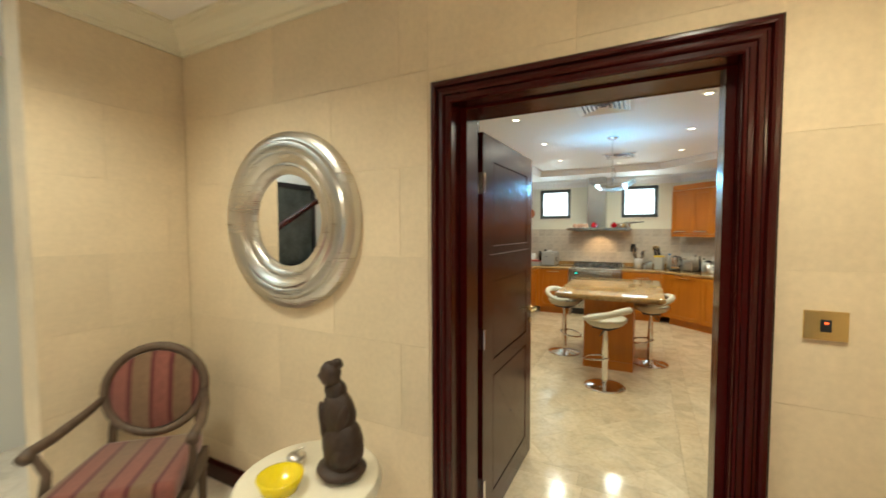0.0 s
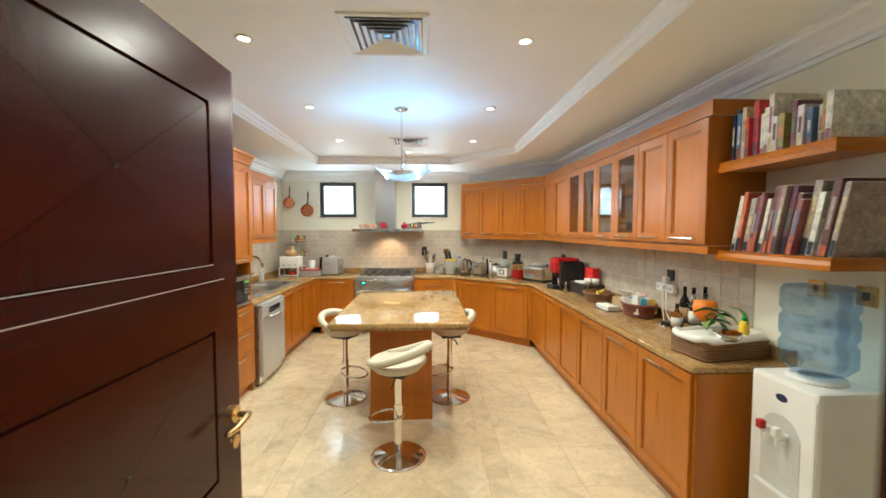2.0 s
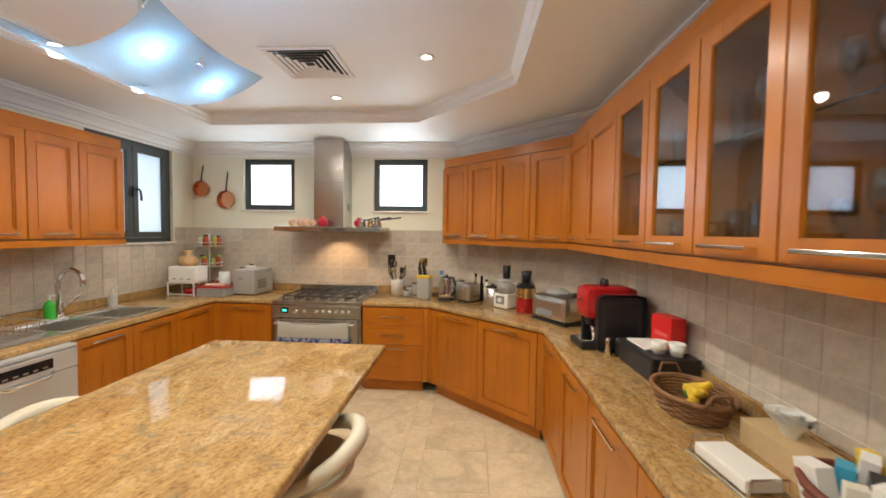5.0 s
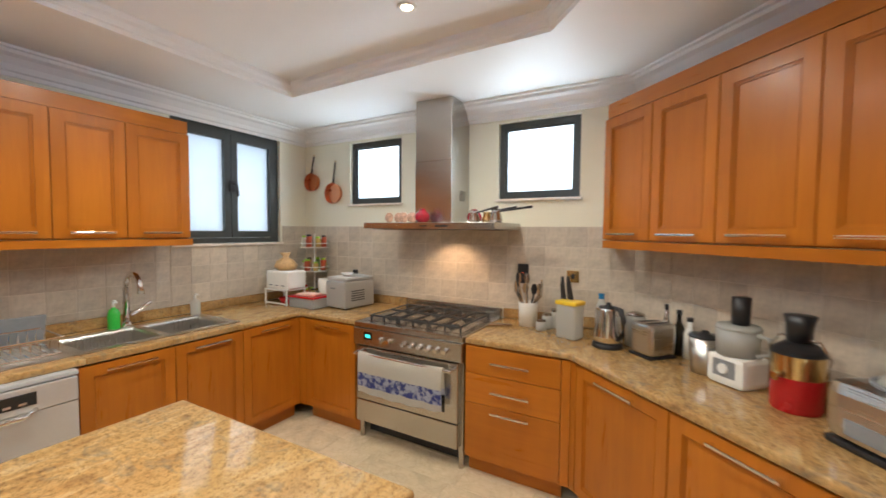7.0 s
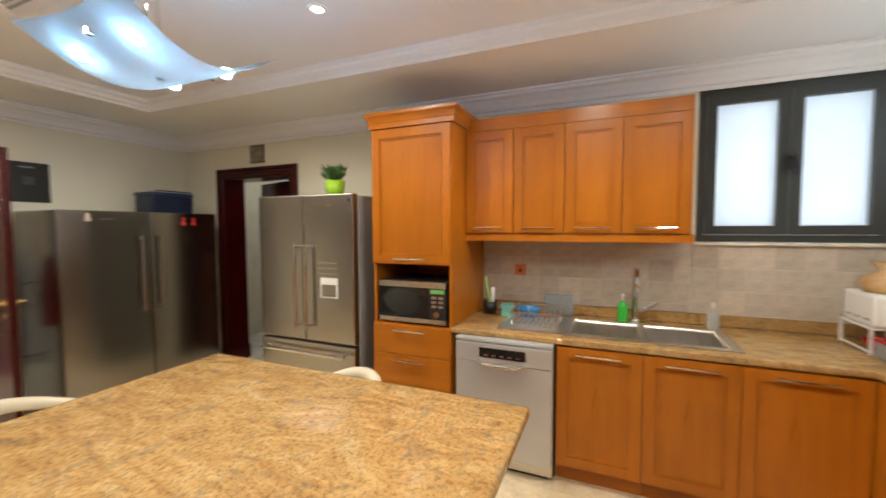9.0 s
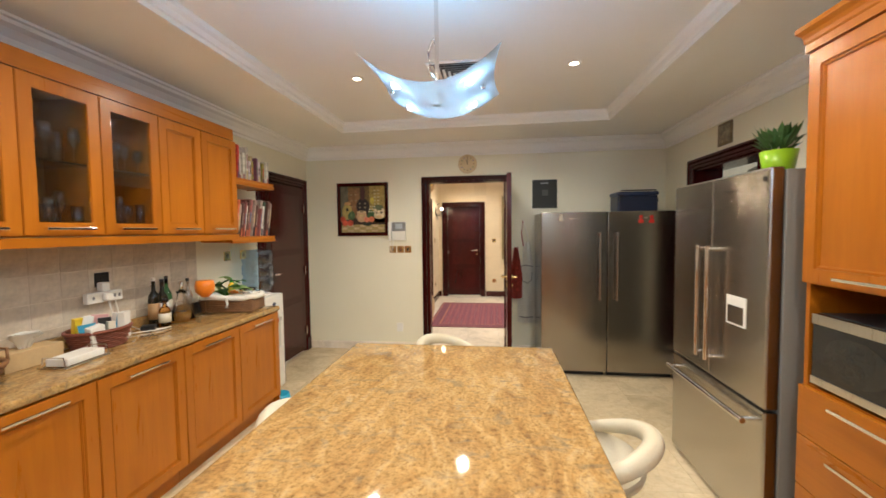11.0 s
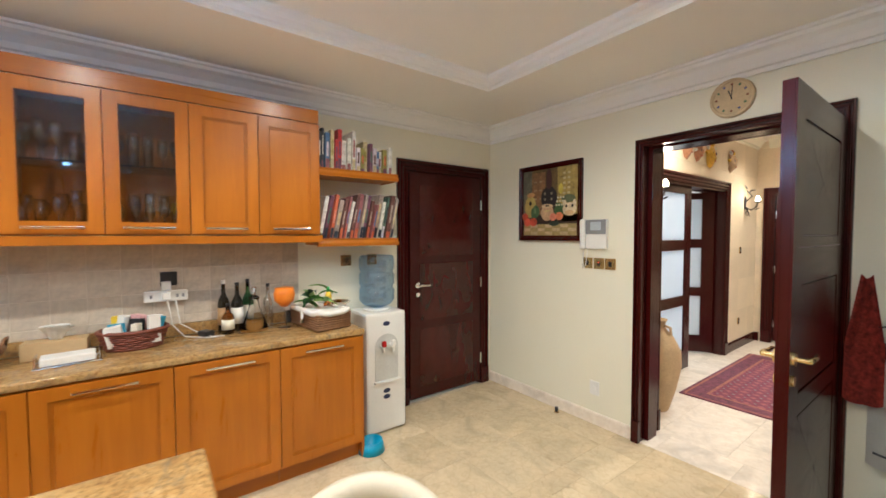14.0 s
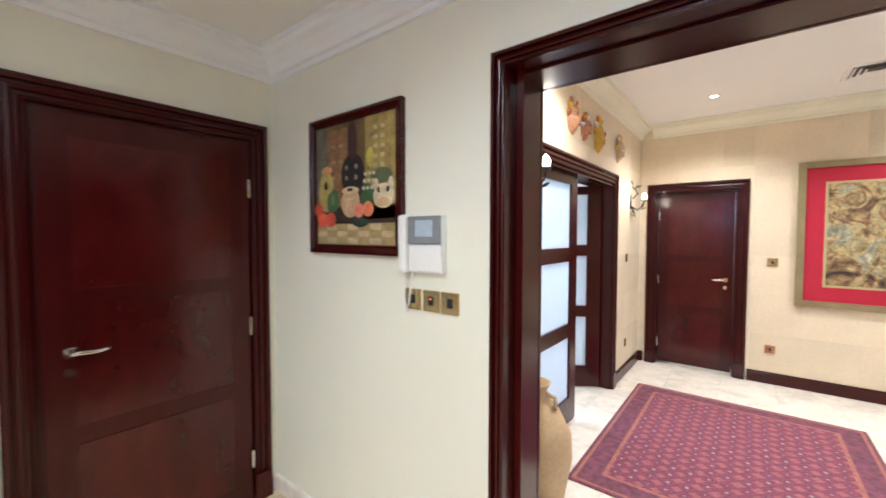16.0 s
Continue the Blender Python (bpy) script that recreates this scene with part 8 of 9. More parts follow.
for s in (-1, 1):
    part("back_post", tube(nb(), [(s * 0.20, 0.20, 0.38), (s * 0.20, 0.225, 0.56), (s * 0.19, 0.235, 0.63)], [0.022, 0.018, 0.018], 8), ANTIQUE, ac, smooth=True)
    part("arm", tube(nb(), [(s * 0.235, 0.23, 0.72), (s * 0.27, 0.12, 0.68), (s * 0.30, -0.05, 0.655), (s * 0.31, -0.17, 0.66), (s * 0.31, -0.21, 0.645)], [0.018, 0.022, 0.024, 0.024, 0.028], 10), ANTIQUE, ac, smooth=True)
    part("arm_support", tube(nb(), [(s * 0.30, -0.17, 0.65), (s * 0.285, -0.12, 0.53), (s * 0.275, -0.17, 0.40)], [0.018, 0.020, 0.024], 8), ANTIQUE, ac, smooth=True)
tb = thing("side_table", pose(-0.97, 1.57, 0), "small round cream pedestal table", "table")
TABLE = plain("cream_lacquer", (0.78, 0.72, 0.58), 0.3, var=0.06)
part("tabletop", lathe(nb(), [(0, 0.625), (0.265, 0.625), (0.275, 0.618), (0.272, 0.605), (0.285, 0.595), (0.278, 0.58), (0, 0.578)], seg=48), TABLE, tb, smooth=True)
part("pedestal", lathe(nb(), [(0, 0), (0.17, 0), (0.175, 0.02), (0.06, 0.06), (0.035, 0.14), (0.05, 0.22), (0.03, 0.36), (0.045, 0.50), (0.10, 0.5775), (0, 0.5775)], seg=32), TABLE, tb, smooth=True)
bm = nb()
for cx, cy, cz, rx, ry, rz, tilt in ((0, 0, 0.03, 0.10, 0.09, 0.035, 0), (0.01, 0, 0.12, 0.085, 0.075, 0.12, 4), (0.03, -0.01, 0.10, 0.06, 0.07, 0.07, 25), (-0.005, 0, 0.24, 0.068, 0.06, 0.11, -6), (0.03, -0.03, 0.22, 0.022, 0.024, 0.09, 18), (-0.05, -0.03, 0.21, 0.022, 0.024, 0.09, -14), (-0.02, 0, 0.335, 0.045, 0.042, 0.05, -8), (-0.035, -0.012, 0.405, 0.042, 0.040, 0.052, -20), (-0.068, -0.02, 0.398, 0.022, 0.02, 0.018, -10), (-0.015, 0.0, 0.445, 0.026, 0.02, 0.022, 0)):
    bmesh.ops.create_icosphere(bm, subdivisions=3, radius=1.0, matrix=pose(cx, cy, cz, 0, tilt, 0) @ Matrix.Diagonal((rx, ry, rz, 1)))
for v in bm.verts:
    v.co += Vector((noise.noise(v.co * 26), noise.noise(v.co * 26 + Vector((5, 0, 0))), 0)) * 0.008
    v.co.z = max(0.0, v.co.z)
solo("carved_statuette", bm, plain("dark_carved_wood", (0.035, 0.018, 0.011), 0.5, var=0.4, scale=24, bump=0.5, bscale=50), "dark carved wooden statuette on the side table", "statuette", smooth=True, at=pose(-0.86, 1.63, 0.6255))
solo("glass_ashtray", lathe(nb(), [(0, 0.012), (0.05, 0.012), (0.075, 0.055), (0.085, 0.055), (0.065, 0.0), (0, 0)], seg=24), plain("yellow_glass", (0.75, 0.58, 0.01), 0.08, var=0.1, bump=0), "thick yellow glass bowl on the side table", "bowl", smooth=True, at=pose(-1.005, 1.46, 0.6255))
o = thing("silver_trinket", pose(-1.075, 1.60, 0.6255), "small silver lidded trinket on the side table", "trinket")
part("body", lathe(nb(), [(0, 0), (0.02, 0), (0.035, 0.02), (0.038, 0.035), (0.03, 0.045), (0, 0.05)], seg=20), SILVER, o, smooth=True)
part("finial", tube(nb(), [(0, 0, 0.049), (0.02, 0, 0.07), (0.04, 0.01, 0.078)], 0.005, 8), SILVER, o, smooth=True)
socket(pose(0.666, HY - 0.001, 1.312, 0, 0, 0), "polished brass switch plate with a red neon", BRASS, 0.10, 0.086, lit=True)
# seen in the mirror: framed picture and sloping handrail on the passage wall
o = thing("framed_picture", pose(-3.899, -0.15, 1.65, 0, 0, 90), "dark landscape picture in a black and gilt frame", "picture")
part("frame", wall_mesh(nb(), "x", -0.42, 0.42, -0.03, -0.001, -0.55, 0.55, [(-0.36, 0.36, -0.49, 0.49)]), BLACK, o)
part("print", bx(-0.36, -0.012, -0.49, 0.36, -0.002, 0.49), plain("dark_landscape", (0.07, 0.08, 0.075), 0.5, var=0.8, scale=5), o)
solo("stair_handrail", tube(nb(), [(-3.55, -1.7, 2.75), (-3.55, 1.2, 1.15)], 0.035, 12), MAHOGANY, "dark sloping wooden stair handrail", "handrail", smooth=True)
solo("stair_wall", prism(nb(), [(-1.7, 0), (1.2, 0), (1.2, 0.45), (-1.7, 2.05)], 0, 0.10), WHITE, "white sloping stair wall under the handrail", "wall", kind=S, at=pose(-3.50, 0, 0, 90, 0, 90))
socket(pose(-3.895, 1.45, 1.30, 0, 0, 90), "grey switch on the white passage wall", GREYPL)


def rug_mat():
    m, nt, b = nodes_of("persian_rug")
    v = coords(nt)
    mag = nt.nodes.new("ShaderNodeTexVoronoi")
    mag.distance = "MANHATTAN"
    mag.inputs["Scale"].default_value, mag.inputs["Randomness"].default_value = 11, 0.12
    nt.links.new(v, mag.inputs["Vector"])
    col = ramp(nt, mag.outputs["Distance"], [(0.10, (0.40, 0.30, 0.29)), (0.24, (0.09, 0.035, 0.07)), (0.36, (0.28, 0.06, 0.095)), (0.60, (0.15, 0.05, 0.085)), (0.75, (0.33, 0.11, 0.12))])
    fine = noise_tex(nt, v, 60, 5, 0.7)
    col = mixed(nt, col, ramp(nt, fine, [(0.3, (0.6, 0.6, 0.65)), (0.7, (1.25, 1.2, 1.2))]), 0.9, "MULTIPLY")
    nt.links.new(col, b.inputs["Base Color"])
    b.inputs["Roughness"].default_value = 0.95
    bumped(nt, b, noise_tex(nt, v, 260, 3), 0.3, 0.003)
    return m


rg = thing("persian_rug", pose(-0.152, 0.07, 0) @ Matrix.Diagonal((1.075, 1.03, 1, 1)), "red and navy patterned oriental rug", "rug")
RUGB = plain("rug_border", (0.17, 0.055, 0.085), 0.95, var=0.6, scale=22, bump=0.3, bscale=220)
RUGL = plain("rug_line", (0.34, 0.13, 0.10), 0.95, var=0.4, scale=40, bump=0.3, bscale=220)
part("field", bx(-0.58, -0.80, 0.0, 0.58, 0.80, 0.010), rug_mat(), rg)
for nm, a, b, m in (("inner_line", 0.58, 0.605, RUGL), ("border", 0.605, 0.72, RUGB), ("outer_line", 0.72, 0.74, RUGL), ("edge", 0.74, 0.76, RUGB)):
    k = 0.22
    bm = wall_mesh(nb(), "x", -b, b, 0, 0.010, -b - k, b + k, [(-a, a, -a - k, a + k)])
    bmesh.ops.transform(bm, matrix=pose(0, 0, 0, 90) @ pose(0, 0, 0), verts=bm.verts[:])
    bmesh.ops.translate(bm, vec=(0, 0, 0.0), verts=bm.verts[:])
    part(nm, bm, m, rg)
vs = thing("tall_vase", pose(0.66, 1.58, 0), "tall terracotta floor vase by the doorway", "vase")
VASE = plain("pale_terracotta", (0.50, 0.35, 0.19), 0.6, var=0.2, scale=5, bump=0.15)
part("body", lathe(nb(), [(0, 0), (0.10, 0), (0.11, 0.02), (0.16, 0.20), (0.195, 0.40), (0.19, 0.52), (0.13, 0.64), (0.075, 0.70), (0.065, 0.74), (0.085, 0.78), (0.075, 0.78), (0.055, 0.74), (0, 0.70)], seg=40), VASE, vs, smooth=True)
for s in (-1, 1):
    part("lug", tube(nb(), [(s * 0.07, 0, 0.73), (s * 0.115, 0, 0.72), (s * 0.12, 0, 0.66)], 0.012, 8), VASE, vs, smooth=True)

# art and fittings on the far hall walls
hp = thing("figure_painting", pose(-1.105, HS + 0.002, 1.555, 0, 0, 180), "abstract painting with a crimson mat in a gilt frame", "painting")
w, h = 1.06, 1.42
part("frame", wall_mesh(nb(), "x", -w / 2, w / 2, -0.035, -0.001, -h / 2, h / 2, [(-w / 2 + 0.06, w / 2 - 0.06, -h / 2 + 0.06, h / 2 - 0.06)]), plain("aged_gilt", (0.28, 0.22, 0.11), 0.45, 0.3, var=0.2), hp)
part("mat", wall_mesh(nb(), "x", -w / 2 + 0.06, w / 2 - 0.06, -0.014, -0.002, -h / 2 + 0.06, h / 2 - 0.06, [(-w / 2 + 0.20, w / 2 - 0.20, -h / 2 + 0.20, h / 2 - 0.20)]), plain("crimson_mat", (0.42, 0.006, 0.03), 0.7, var=0.08), hp)
part("inner_slip", wall_mesh(nb(), "x", -w / 2 + 0.20, w / 2 - 0.20, -0.016, -0.002, -h / 2 + 0.20, h / 2 - 0.20, [(-w / 2 + 0.22, w / 2 - 0.22, -h / 2 + 0.22, h / 2 - 0.22)]), plain("slip_gold", (0.45, 0.36, 0.18), 0.5), hp)
m, nt, b = nodes_of("abstract_canvas")
big, small = noise_tex(nt, coords(nt), 4.5, 3, 0.6, 1.5), noise_tex(nt, coords(nt), 16, 4, 0.7, 0.8)
c1 = ramp(nt, big, [(0.30, (0.04, 0.03, 0.02)), (0.42, (0.22, 0.13, 0.06)), (0.52, (0.48, 0.37, 0.16)), (0.60, (0.26, 0.28, 0.22)), (0.72, (0.62, 0.52, 0.34))])
nt.links.new(mixed(nt, c1, ramp(nt, small, [(0.35, (0.3, 0.3, 0.3)), (0.65, (1.3, 1.25, 1.2))]), 0.8, "MULTIPLY"), b.inputs["Base Color"])
b.inputs["Roughness"].default_value = 0.6
part("canvas", bx(-w / 2 + 0.22, -0.010, -h / 2 + 0.22, w / 2 - 0.22, -0.002, h / 2 - 0.22), m, hp)
socket(pose(-0.40, HS + 0.001, 1.27, 0, 0, 180), "brass switch on the far hall wall", BRASS)
socket(pose(-0.40, HS + 0.001, 0.36, 0, 0, 180), "brass socket low on the far hall wall", BRASS)
socket(pose(HE - 0.001, -1.15, 1.30, 0, 0, -90), "bronze switch beside the glazed doors", BRASS, 0.06)
socket(pose(HE - 0.001, -1.15, 0.36, 0, 0, -90), "bronze socket beside the glazed doors", BRASS, 0.06)
for y in SCONCES:
    sc = thing("wall_sconce", pose(HE - 0.001, y, 1.93, 0, 0, -90), "leafy wrought iron wall sconce with a bare glowing bulb", "wall lamp")
    part("back_plate", lathe(nb(), [(0, 0.012), (0.03, 0.010), (0.038, 0), (0, 0)], m=pose(0, 0, 0, 90) @ Matrix.Diagonal((0.8, 2.6, 1, 1)), seg=20), IRON, sc, smooth=True)
    part("arm", tube(nb(), [(0, -0.01, -0.06), (0, -0.07, -0.10), (0, -0.13, -0.06), (0, -0.14, 0.0)], 0.008, 8), IRON, sc, smooth=True)
    part("scroll", tube(nb(), [(0.0, -0.02, 0.10 + 0.06), (0.02, -0.05, 0.12), (0.0, -0.08, 0.08), (-0.02, -0.05, 0.05), (0, -0.02, 0.02)], 0.006, 8), IRON, sc, smooth=True)
    part("candle_cup", lathe(nb(), [(0.006, -0.012), (0.030, 0.0), (0.036, 0.012), (0.031, 0.012), (0.024, 0.003), (0.006, -0.004)], 0, -0.14, 0.0, 20), IRON, sc, smooth=True)
    part("tail", tube(nb(), [(0, -0.012, -0.06), (0.012, -0.03, -0.11), (0.0, -0.05, -0.15), (-0.012, -0.03, -0.17), (0, -0.015, -0.15)], [0.008, 0.007, 0.006, 0.005, 0.003], 8), IRON, sc, smooth=True)
    for k, (lx, ly, lz, tilt) in enumerate(((0.02, -0.03, -0.14, 150), (-0.02, -0.03, -0.10, 200), (0.018, -0.10, -0.10, 60), (-0.018, -0.115, -0.075, 20), (0.015, -0.04, 0.13, 30), (-0.015, -0.03, 0.18, -20), (0.0, -0.06, 0.15, 70))):
        part("iron_leaf", lathe(nb(), [(0, 0), (0.010, 0.012), (0.016, 0.030), (0.010, 0.048), (0, 0.062)], m=Matrix.Translation((lx, ly, lz)) @ pose(0, 0, 0, tilt, 25 - 50 * (k % 2)) @ Matrix.Diagonal((1, 0.28, 1, 1)), seg=8), IRON, sc, smooth=True)
    part("bulb", lathe(nb(), [(0, 0.005), (0.022, 0.02), (0.028, 0.042), (0.014, 0.075), (0, 0.088)], 0, -0.14, 0.0, 16), BULB, sc, smooth=True)
for k, (y, z, s, c) in enumerate(((0.55, 2.42, 1.0, (0.50, 0.24, 0.12)), (0.28, 2.40, 0.8, (0.45, 0.20, 0.10)), (-0.07, 2.40, 1.15, (0.62, 0.38, 0.03)), (-0.74, 2.39, 1.0, (0.48, 0.33, 0.18)))):
    mk = thing("wall_mask", pose(HE - 0.001, y, z, 0, 0, -90), "decorative painted mask above the glazed doors", "mask", "wall masks")
    paint = plain("painted_mask_%d" % k, c, 0.5, var=0.5, scale=16)
    bm = lathe(nb(), [(0, 0.06), (0.05, 0.052), (0.085, 0.025), (0.10, 0.0), (0, 0)], m=pose(0, 0, 0, 90) @ Matrix.Diagonal((0.85 * s, 1.2 * s, 1, 1)), seg=24)
    for v in bm.verts:
        v.co += Vector((0, noise.noise(v.co * 18 + Vector((k * 7, 0, 0))) * 0.025, 0))
    part("face", bm, paint, mk, smooth=True)
    for e in (-1, 1):
        part("eye_hole", lathe(nb(), [(0, 0.004), (0.014 * s, 0.003), (0.016 * s, 0), (0, 0)], m=Matrix.Translation((e * 0.032 * s, -0.056, 0.025 * s)) @ pose(0, 0, 0, 90), seg=12), BLACK, mk)
    part("mouth", bx(-0.022 * s, -0.058, -0.055 * s, 0.022 * s, -0.048, -0.042 * s, 0.003), RED, mk)
    for q in range(7):
        a = radians(12 + 26 * q)
        part("plume", tube(nb(), [(0.07 * s * math.cos(a), -0.01, 0.10 * s * math.sin(a)), (0.10 * s * math.cos(a), -0.02, 0.14 * s * math.sin(a)), (0.13 * s * math.cos(a), -0.012, 0.17 * s * math.sin(a))], [0.010, 0.018, 0.006], 6), (paint, YELLOW, COPPER, PLASTIC)[(q + k) % 4], mk, smooth=True)


# ---- wall tiles, stone blocks and floor tiles, piece by piece ----
def chamfered(w, h, t, c, material, key, store={}):
    """A slab w x h standing in the x-z plane, face towards -y, with a chamfered edge; kept by size."""
    k = (key, round(w, 3), round(h, 3))
    if k not in store:
        bm = nb()
        back = [bm.verts.new(p) for p in ((0, 0, 0), (w, 0, 0), (w, 0, h), (0, 0, h))]
        mid = [bm.verts.new(p) for p in ((0, -t + c, 0), (w, -t + c, 0), (w, -t + c, h), (0, -t + c, h))]
        face = [bm.verts.new(p) for p in ((c, -t, c), (w - c, -t, c), (w - c, -t, h - c), (c, -t, h - c))]
        for a, b in ((back, mid), (mid, face)):
            for i in range(4):
                bm.faces.new((a[i], a[(i + 1) % 4], b[(i + 1) % 4], b[i]))
        bm.faces.new(face)
        bmesh.ops.recalc_face_normals(bm, faces=bm.faces[:])
        store[k] = meshed(key, bm, material)
    return store[k]


def piece(name, me, parent, m):
    ob = new(name, me)
    ob.parent = parent
    ob.matrix_local = m
    return ob


def clad(wall, at, length, z0, z1, pw, ph, gap, t, c, material, name, top=True, bond=0.0, skip=()):
    """Courses of pieces over a stretch of wall; at: the pose of its lower left corner, x along the wall, -y out of it."""
    z, row = z1, 0
    while z > z0 + 0.012:
        lo = max(z0, z - ph)
        x = -bond * (row % 2)
        while x < length - 0.008:
            a, b = max(0, x), min(length, x + pw)
            if b - a > 0.02 and not any(s0 < (a + b) / 2 < s1 and lo < zz for s0, s1, zz in skip):
                piece(name, chamfered(b - a - gap, z - lo - gap, t, c, material, name), wall, at @ Matrix.Translation((a + gap / 2, 0, lo + gap / 2)))
            x += pw
        z, row = lo, row + 1


TT = 0.15
bed = lambda nm, bm: solo(nm, bm, TILE_GROUT, "pale grout bed behind the wall tiles", "grout", kind=S)
zb = TOPZ + UP + 0.001
ln = math.hypot(XE - DG[0], YN - DG[1])
dgm = Matrix.Translation((DG[0], YN, 0)) @ pose(0, 0, 0, 0, 0, math.degrees(math.atan2(DG[1] - YN, XE - DG[0])))
bed("tile_bed_north", bx(XW + 0.004, YN - 0.0035, zb, DG[0], YN - 0.0005, 1.60))
bed("tile_bed_east", bx(XE - 0.0035, 4.215, zb, XE - 0.0005, DG[1], 1.47))
bed("tile_bed_west", bx(XW + 0.0005, 5.914, zb, XW + 0.0035, 7.37, 1.47))
bed("tile_bed_window", bx(XW + 0.0005, 7.372, zb, XW + 0.0035, YN - 0.004, 1.42))
bed("tile_bed_corner", bx(XW + 0.0005, 8.40, 1.421, XW + 0.0035, YN - 0.004, 1.60))
bed("tile_bed_slant", bx(0, -0.0035, zb, ln, -0.0005, 1.47, m=dgm))
clad(wall_north, pose(XW + 0.006, YN - 0.003, 0), DG[0] - XW - 0.01, zb, 1.60, TT, TT, 0.004, 0.0030, 0.0010, TILE, "tile")
clad(wall_east, pose(XE - 0.003, DG[1] - 0.003, 0, 0, 0, -90), DG[1] - 4.22, zb, 1.46, TT, TT, 0.004, 0.0030, 0.0010, TILE, "tile")
clad(wall_corner, dgm @ Matrix.Translation((0.003, -0.003, 0)), ln - 0.006, zb, 1.46, TT, TT, 0.004, 0.0030, 0.0010, TILE, "tile")
clad(wall_west, pose(XW + 0.003, 5.916, 0, 0, 0, 90), 7.37 - 5.916, zb, 1.46, TT, TT, 0.004, 0.0030, 0.0010, TILE, "tile")
clad(wall_west, pose(XW + 0.003, 7.374, 0, 0, 0, 90), YN - 7.38, zb, 1.415, TT, TT, 0.004, 0.0030, 0.0010, TILE, "tile")
clad(wall_west, pose(XW + 0.003, 8.40, 0, 0, 0, 90), YN - 8.405, 1.42, 1.60, TT, TT, 0.004, 0.0030, 0.0010, TILE, "tile")

# stone cladding of the hall
BH = 0.41
clad(wall_hall_north, pose(HW, HY + 0.004, 0), -0.66 - HW, 0.0, 2.70, 0.82, BH, 0.0014, 0.0025, 0.0003, STONE, "stone_block", bond=0.41)
clad(wall_hall_north, pose(-0.66, HY + 0.004, 0), 1.21, 2.215, 2.70, 0.62, BH, 0.0014, 0.0025, 0.0003, STONE, "stone_block")
clad(wall_hall_north, pose(0.55, HY + 0.004, 0), 0.31, 0.0, 2.70, 0.82, BH, 0.0014, 0.0025, 0.0003, STONE, "stone_block")
clad(wall_hall_west, pose(HW - 0.006, 1.25, 0, 0, 0, 90), HY - 1.25, 0.0, 2.70, 0.62, BH, 0.0014, 0.0025, 0.0003, STONE, "stone_block", bond=0.31)
for wl, m, L, z0 in ((wall_hall_south, pose(-0.23, HS - 0.004, 0, 0, 0, 180), 3.6, 0.0), (wall_hall_south, pose(HE, HS - 0.004, 0, 0, 0, 180), 1.09, 2.16), (wall_hall_east, pose(HE + 0.004, HY, 0, 0, 0, -90), 3.79, 2.16), (wall_hall_east, pose(HE + 0.004, -0.72, 0, 0, 0, -90), 1.08, 0.0)):
    clad(wl, m, L, z0, 2.15 if z0 == 0 else 2.70, 0.82, BH, 0.0014, 0.0025, 0.0003, STONE, "stone_block", bond=0.41)
clad(wall_hall_south, pose(-0.23, HS - 0.004, 0, 0, 0, 180), 3.6, 2.152, 2.70, 0.82, BH, 0.0014, 0.0025, 0.0003, STONE, "stone_block")

# floor tiles
FT = 0.45


def lay(x0, x1, y0, y1, material, name, ox=0.0, oy=0.0):
    store = {}
    y = y0 - oy
    while y < y1 - 0.01:
        x = x0 - ox
        while x < x1 - 0.01:
            a, b, c, d = max(x, x0), min(x + FT, x1), max(y, y0), min(y + FT, y1)
            if b - a > 0.015 and d - c > 0.015:
                k = (round(b - a, 3), round(d - c, 3))
                if k not in store:
                    w, h, q = b - a - 0.0011, d - c - 0.0011, 0.0008
                    bm = nb()
                    lo = [bm.verts.new(p) for p in ((0, 0, -0.006), (w, 0, -0.006), (w, h, -0.006), (0, h, -0.006))]
                    md = [bm.verts.new(p) for p in ((0, 0, -q), (w, 0, -q), (w, h, -q), (0, h, -q))]
                    hi = [bm.verts.new(p) for p in ((q, q, 0), (w - q, q, 0), (w - q, h - q, 0), (q, h - q, 0))]
                    for r, s in ((lo, md), (md, hi)):
                        for i in range(4):
                            bm.faces.new((r[i], r[(i + 1) % 4], s[(i + 1) % 4], s[i]))
                    bm.faces.new(hi)
                    store[k] = meshed(name, bm, material)
                piece(name, store[k], floor, Matrix.Translation((a, c, 0)))
            x += FT
        y += FT


def slab(name, pts, material):
    """A marble piece with its outline in plan, eased along the upper edge."""
    cx, cy = sum(p[0] for p in pts) / len(pts), sum(p[1] for p in pts) / len(pts)
    bm = nb()
    rings = []
    for inset, z in ((0.0006, -0.006), (0.0006, -0.0006), (0.0012, 0.0)):
        rings.append([bm.verts.new((x - cx - (inset if x > cx else -inset), y - cy - (inset if y > cy else -inset), z)) for x, y in pts])
    k = len(pts)
    for r, q in zip(rings, rings[1:]):
        for j in range(k):
            bm.faces.new((r[j], r[(j + 1) % k], q[(j + 1) % k], q[j]))
    bm.faces.new(rings[-1])
    piece(name, meshed(name, bm, material), floor, Matrix.Translation((cx, cy, 0)))


def clipped(pts, axis, value, sign):
    out = []
    for p, q in zip(pts, pts[1:] + pts[:1]):
        dp, dq = sign * (p[axis] - value), sign * (q[axis] - value)
        if dp >= 0:
            out.append(p)
        if dp * dq < 0:
            f = dp / (dp - dq)
            out.append((p[0] + f * (q[0] - p[0]), p[1] + f * (q[1] - p[1])))
    return out


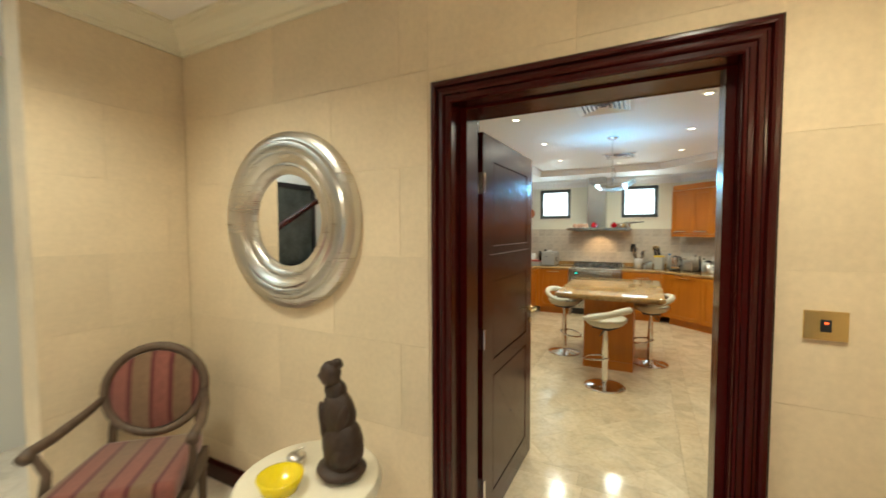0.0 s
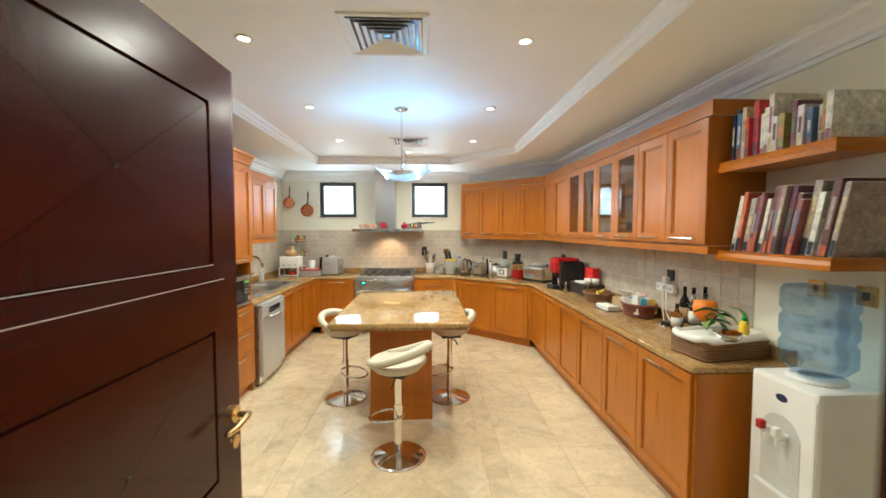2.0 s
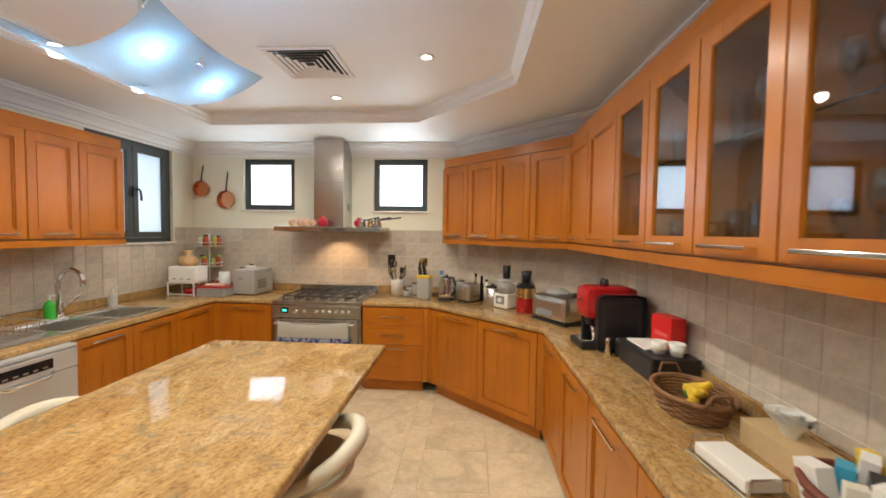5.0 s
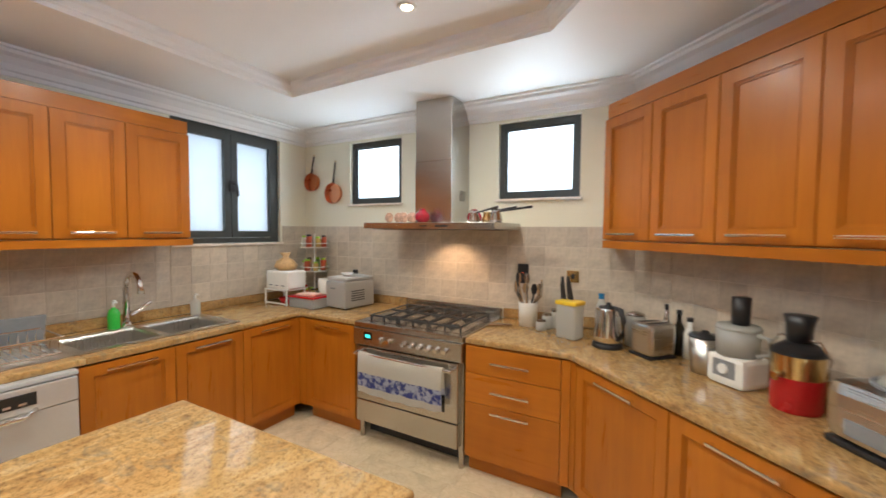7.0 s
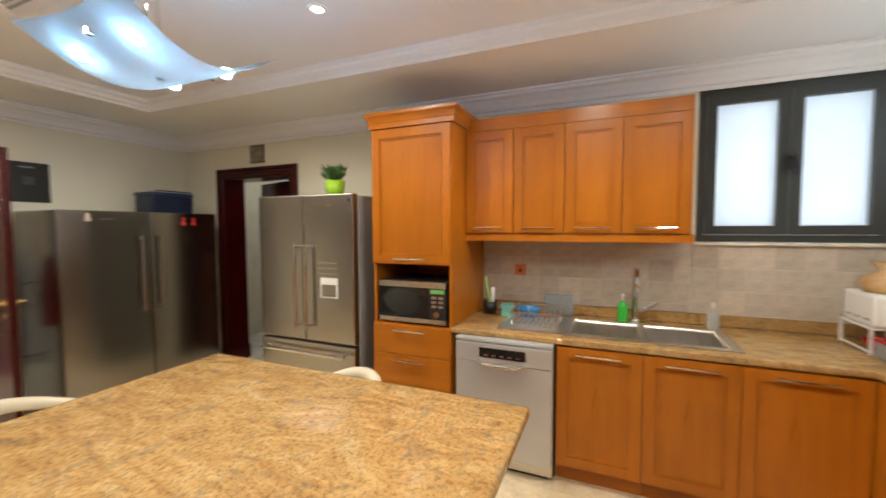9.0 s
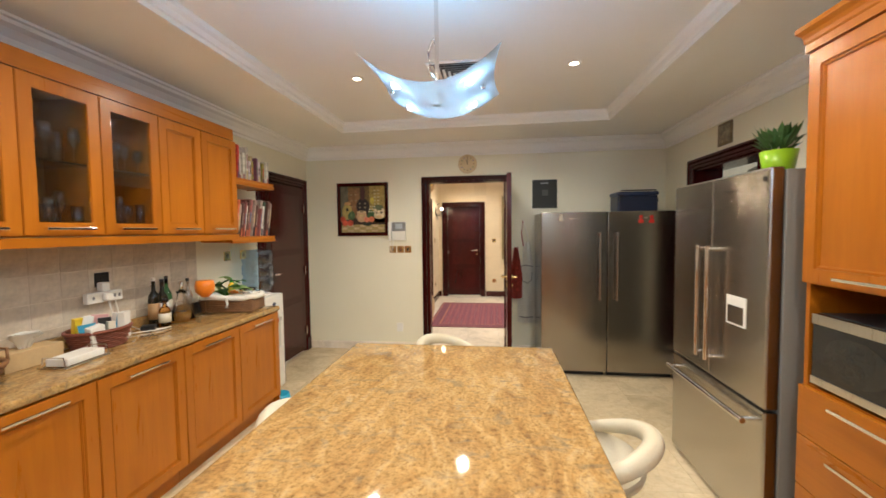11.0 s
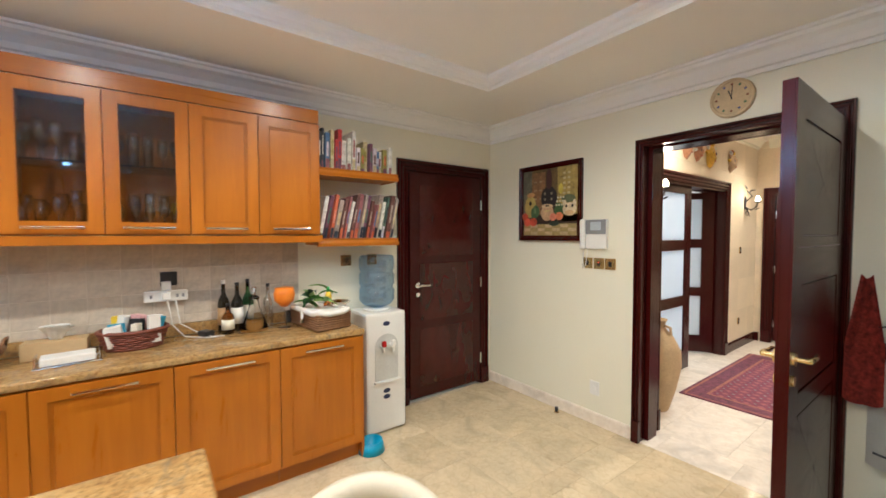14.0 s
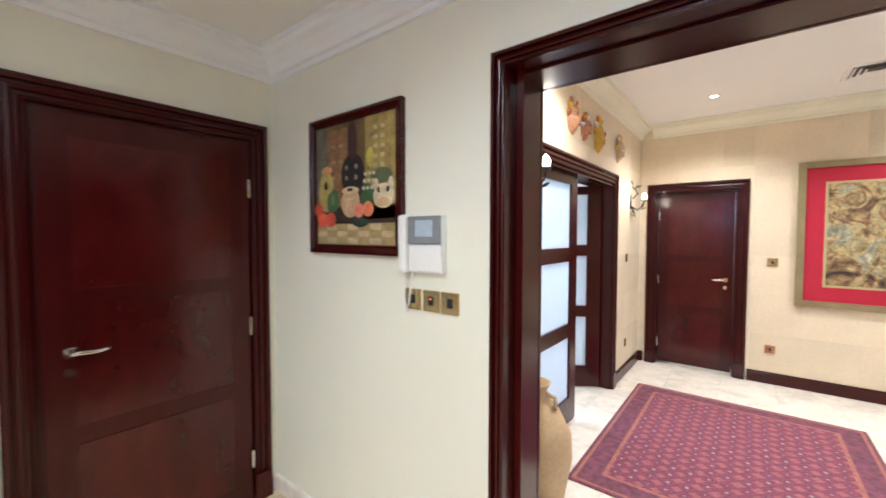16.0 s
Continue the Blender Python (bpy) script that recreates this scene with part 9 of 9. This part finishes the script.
# the kitchen floor: a carpet of small tiles laid diagonally, a narrow border, large tiles round it
CX0, CX1, CY0, CY1, RIM = -0.77, 0.465, 3.10, 7.70, 0.145
STEP = 0.415
for i in range(-14, 14):
    for j in range(-14, 14):
        u, v = -3.50 + STEP * i, 3.21 + STEP * j
        pts = [((a + b) / 2, (b - a) / 2) for a, b in ((u, v), (u + STEP, v), (u + STEP, v + STEP), (u, v + STEP))]
        for axis, value, sign in ((0, CX0, 1), (0, CX1, -1), (1, CY0, 1), (1, CY1, -1)):
            pts = clipped(pts, axis, value, sign) if pts else pts
        if len(pts) > 2 and max(p[0] for p in pts) - min(p[0] for p in pts) > 0.03 and max(p[1] for p in pts) - min(p[1] for p in pts) > 0.03:
            slab("floor_tile", pts[::-1] if sum(p[0] * q[1] - q[0] * p[1] for p, q in zip(pts, pts[1:] + pts[:1])) < 0 else pts, MARBLE)
OX0, OX1, OY0, OY1 = CX0 - RIM, CX1 + RIM, CY0 - RIM, CY1 + RIM
for k in range(10):
    y0, y1 = OY0 + (OY1 - OY0) * k / 10, OY0 + (OY1 - OY0) * (k + 1) / 10
    for a, b in ((OX0, CX0), (CX1, OX1)):
        slab("border_tile", [(a, y0), (b, y0), (b, y1), (a, y1)], MARBLE)
for k in range(2):
    x0, x1 = CX0 + (CX1 - CX0) * k / 2, CX0 + (CX1 - CX0) * (k + 1) / 2
    for a, b in ((OY0, CY0), (CY1, OY1)):
        slab("border_tile", [(x0, a), (x1, a), (x1, b), (x0, b)], MARBLE)
lay(XW, OX0, YS, YN, MARBLE, "floor_tile", 0.1, 0.2)
lay(OX1, XE, YS, YN, MARBLE, "floor_tile", 0.0, 0.2)
lay(OX0, OX1, YS, OY0, MARBLE, "floor_tile", 0.1, 0.2)
lay(OX0, OX1, OY1, YN, MARBLE, "floor_tile", 0.1, 0.2)
lay(-0.55, 0.462, HY, YS - 0.001, MARBLE_PALE, "floor_tile")
lay(-3.9, 3.6, HS, HY - 0.001, MARBLE_PALE, "floor_tile", 0.15, 0.1)
lay(-3.9, XW - 0.002, 2.1, 4.5, MARBLE_PALE, "floor_tile")
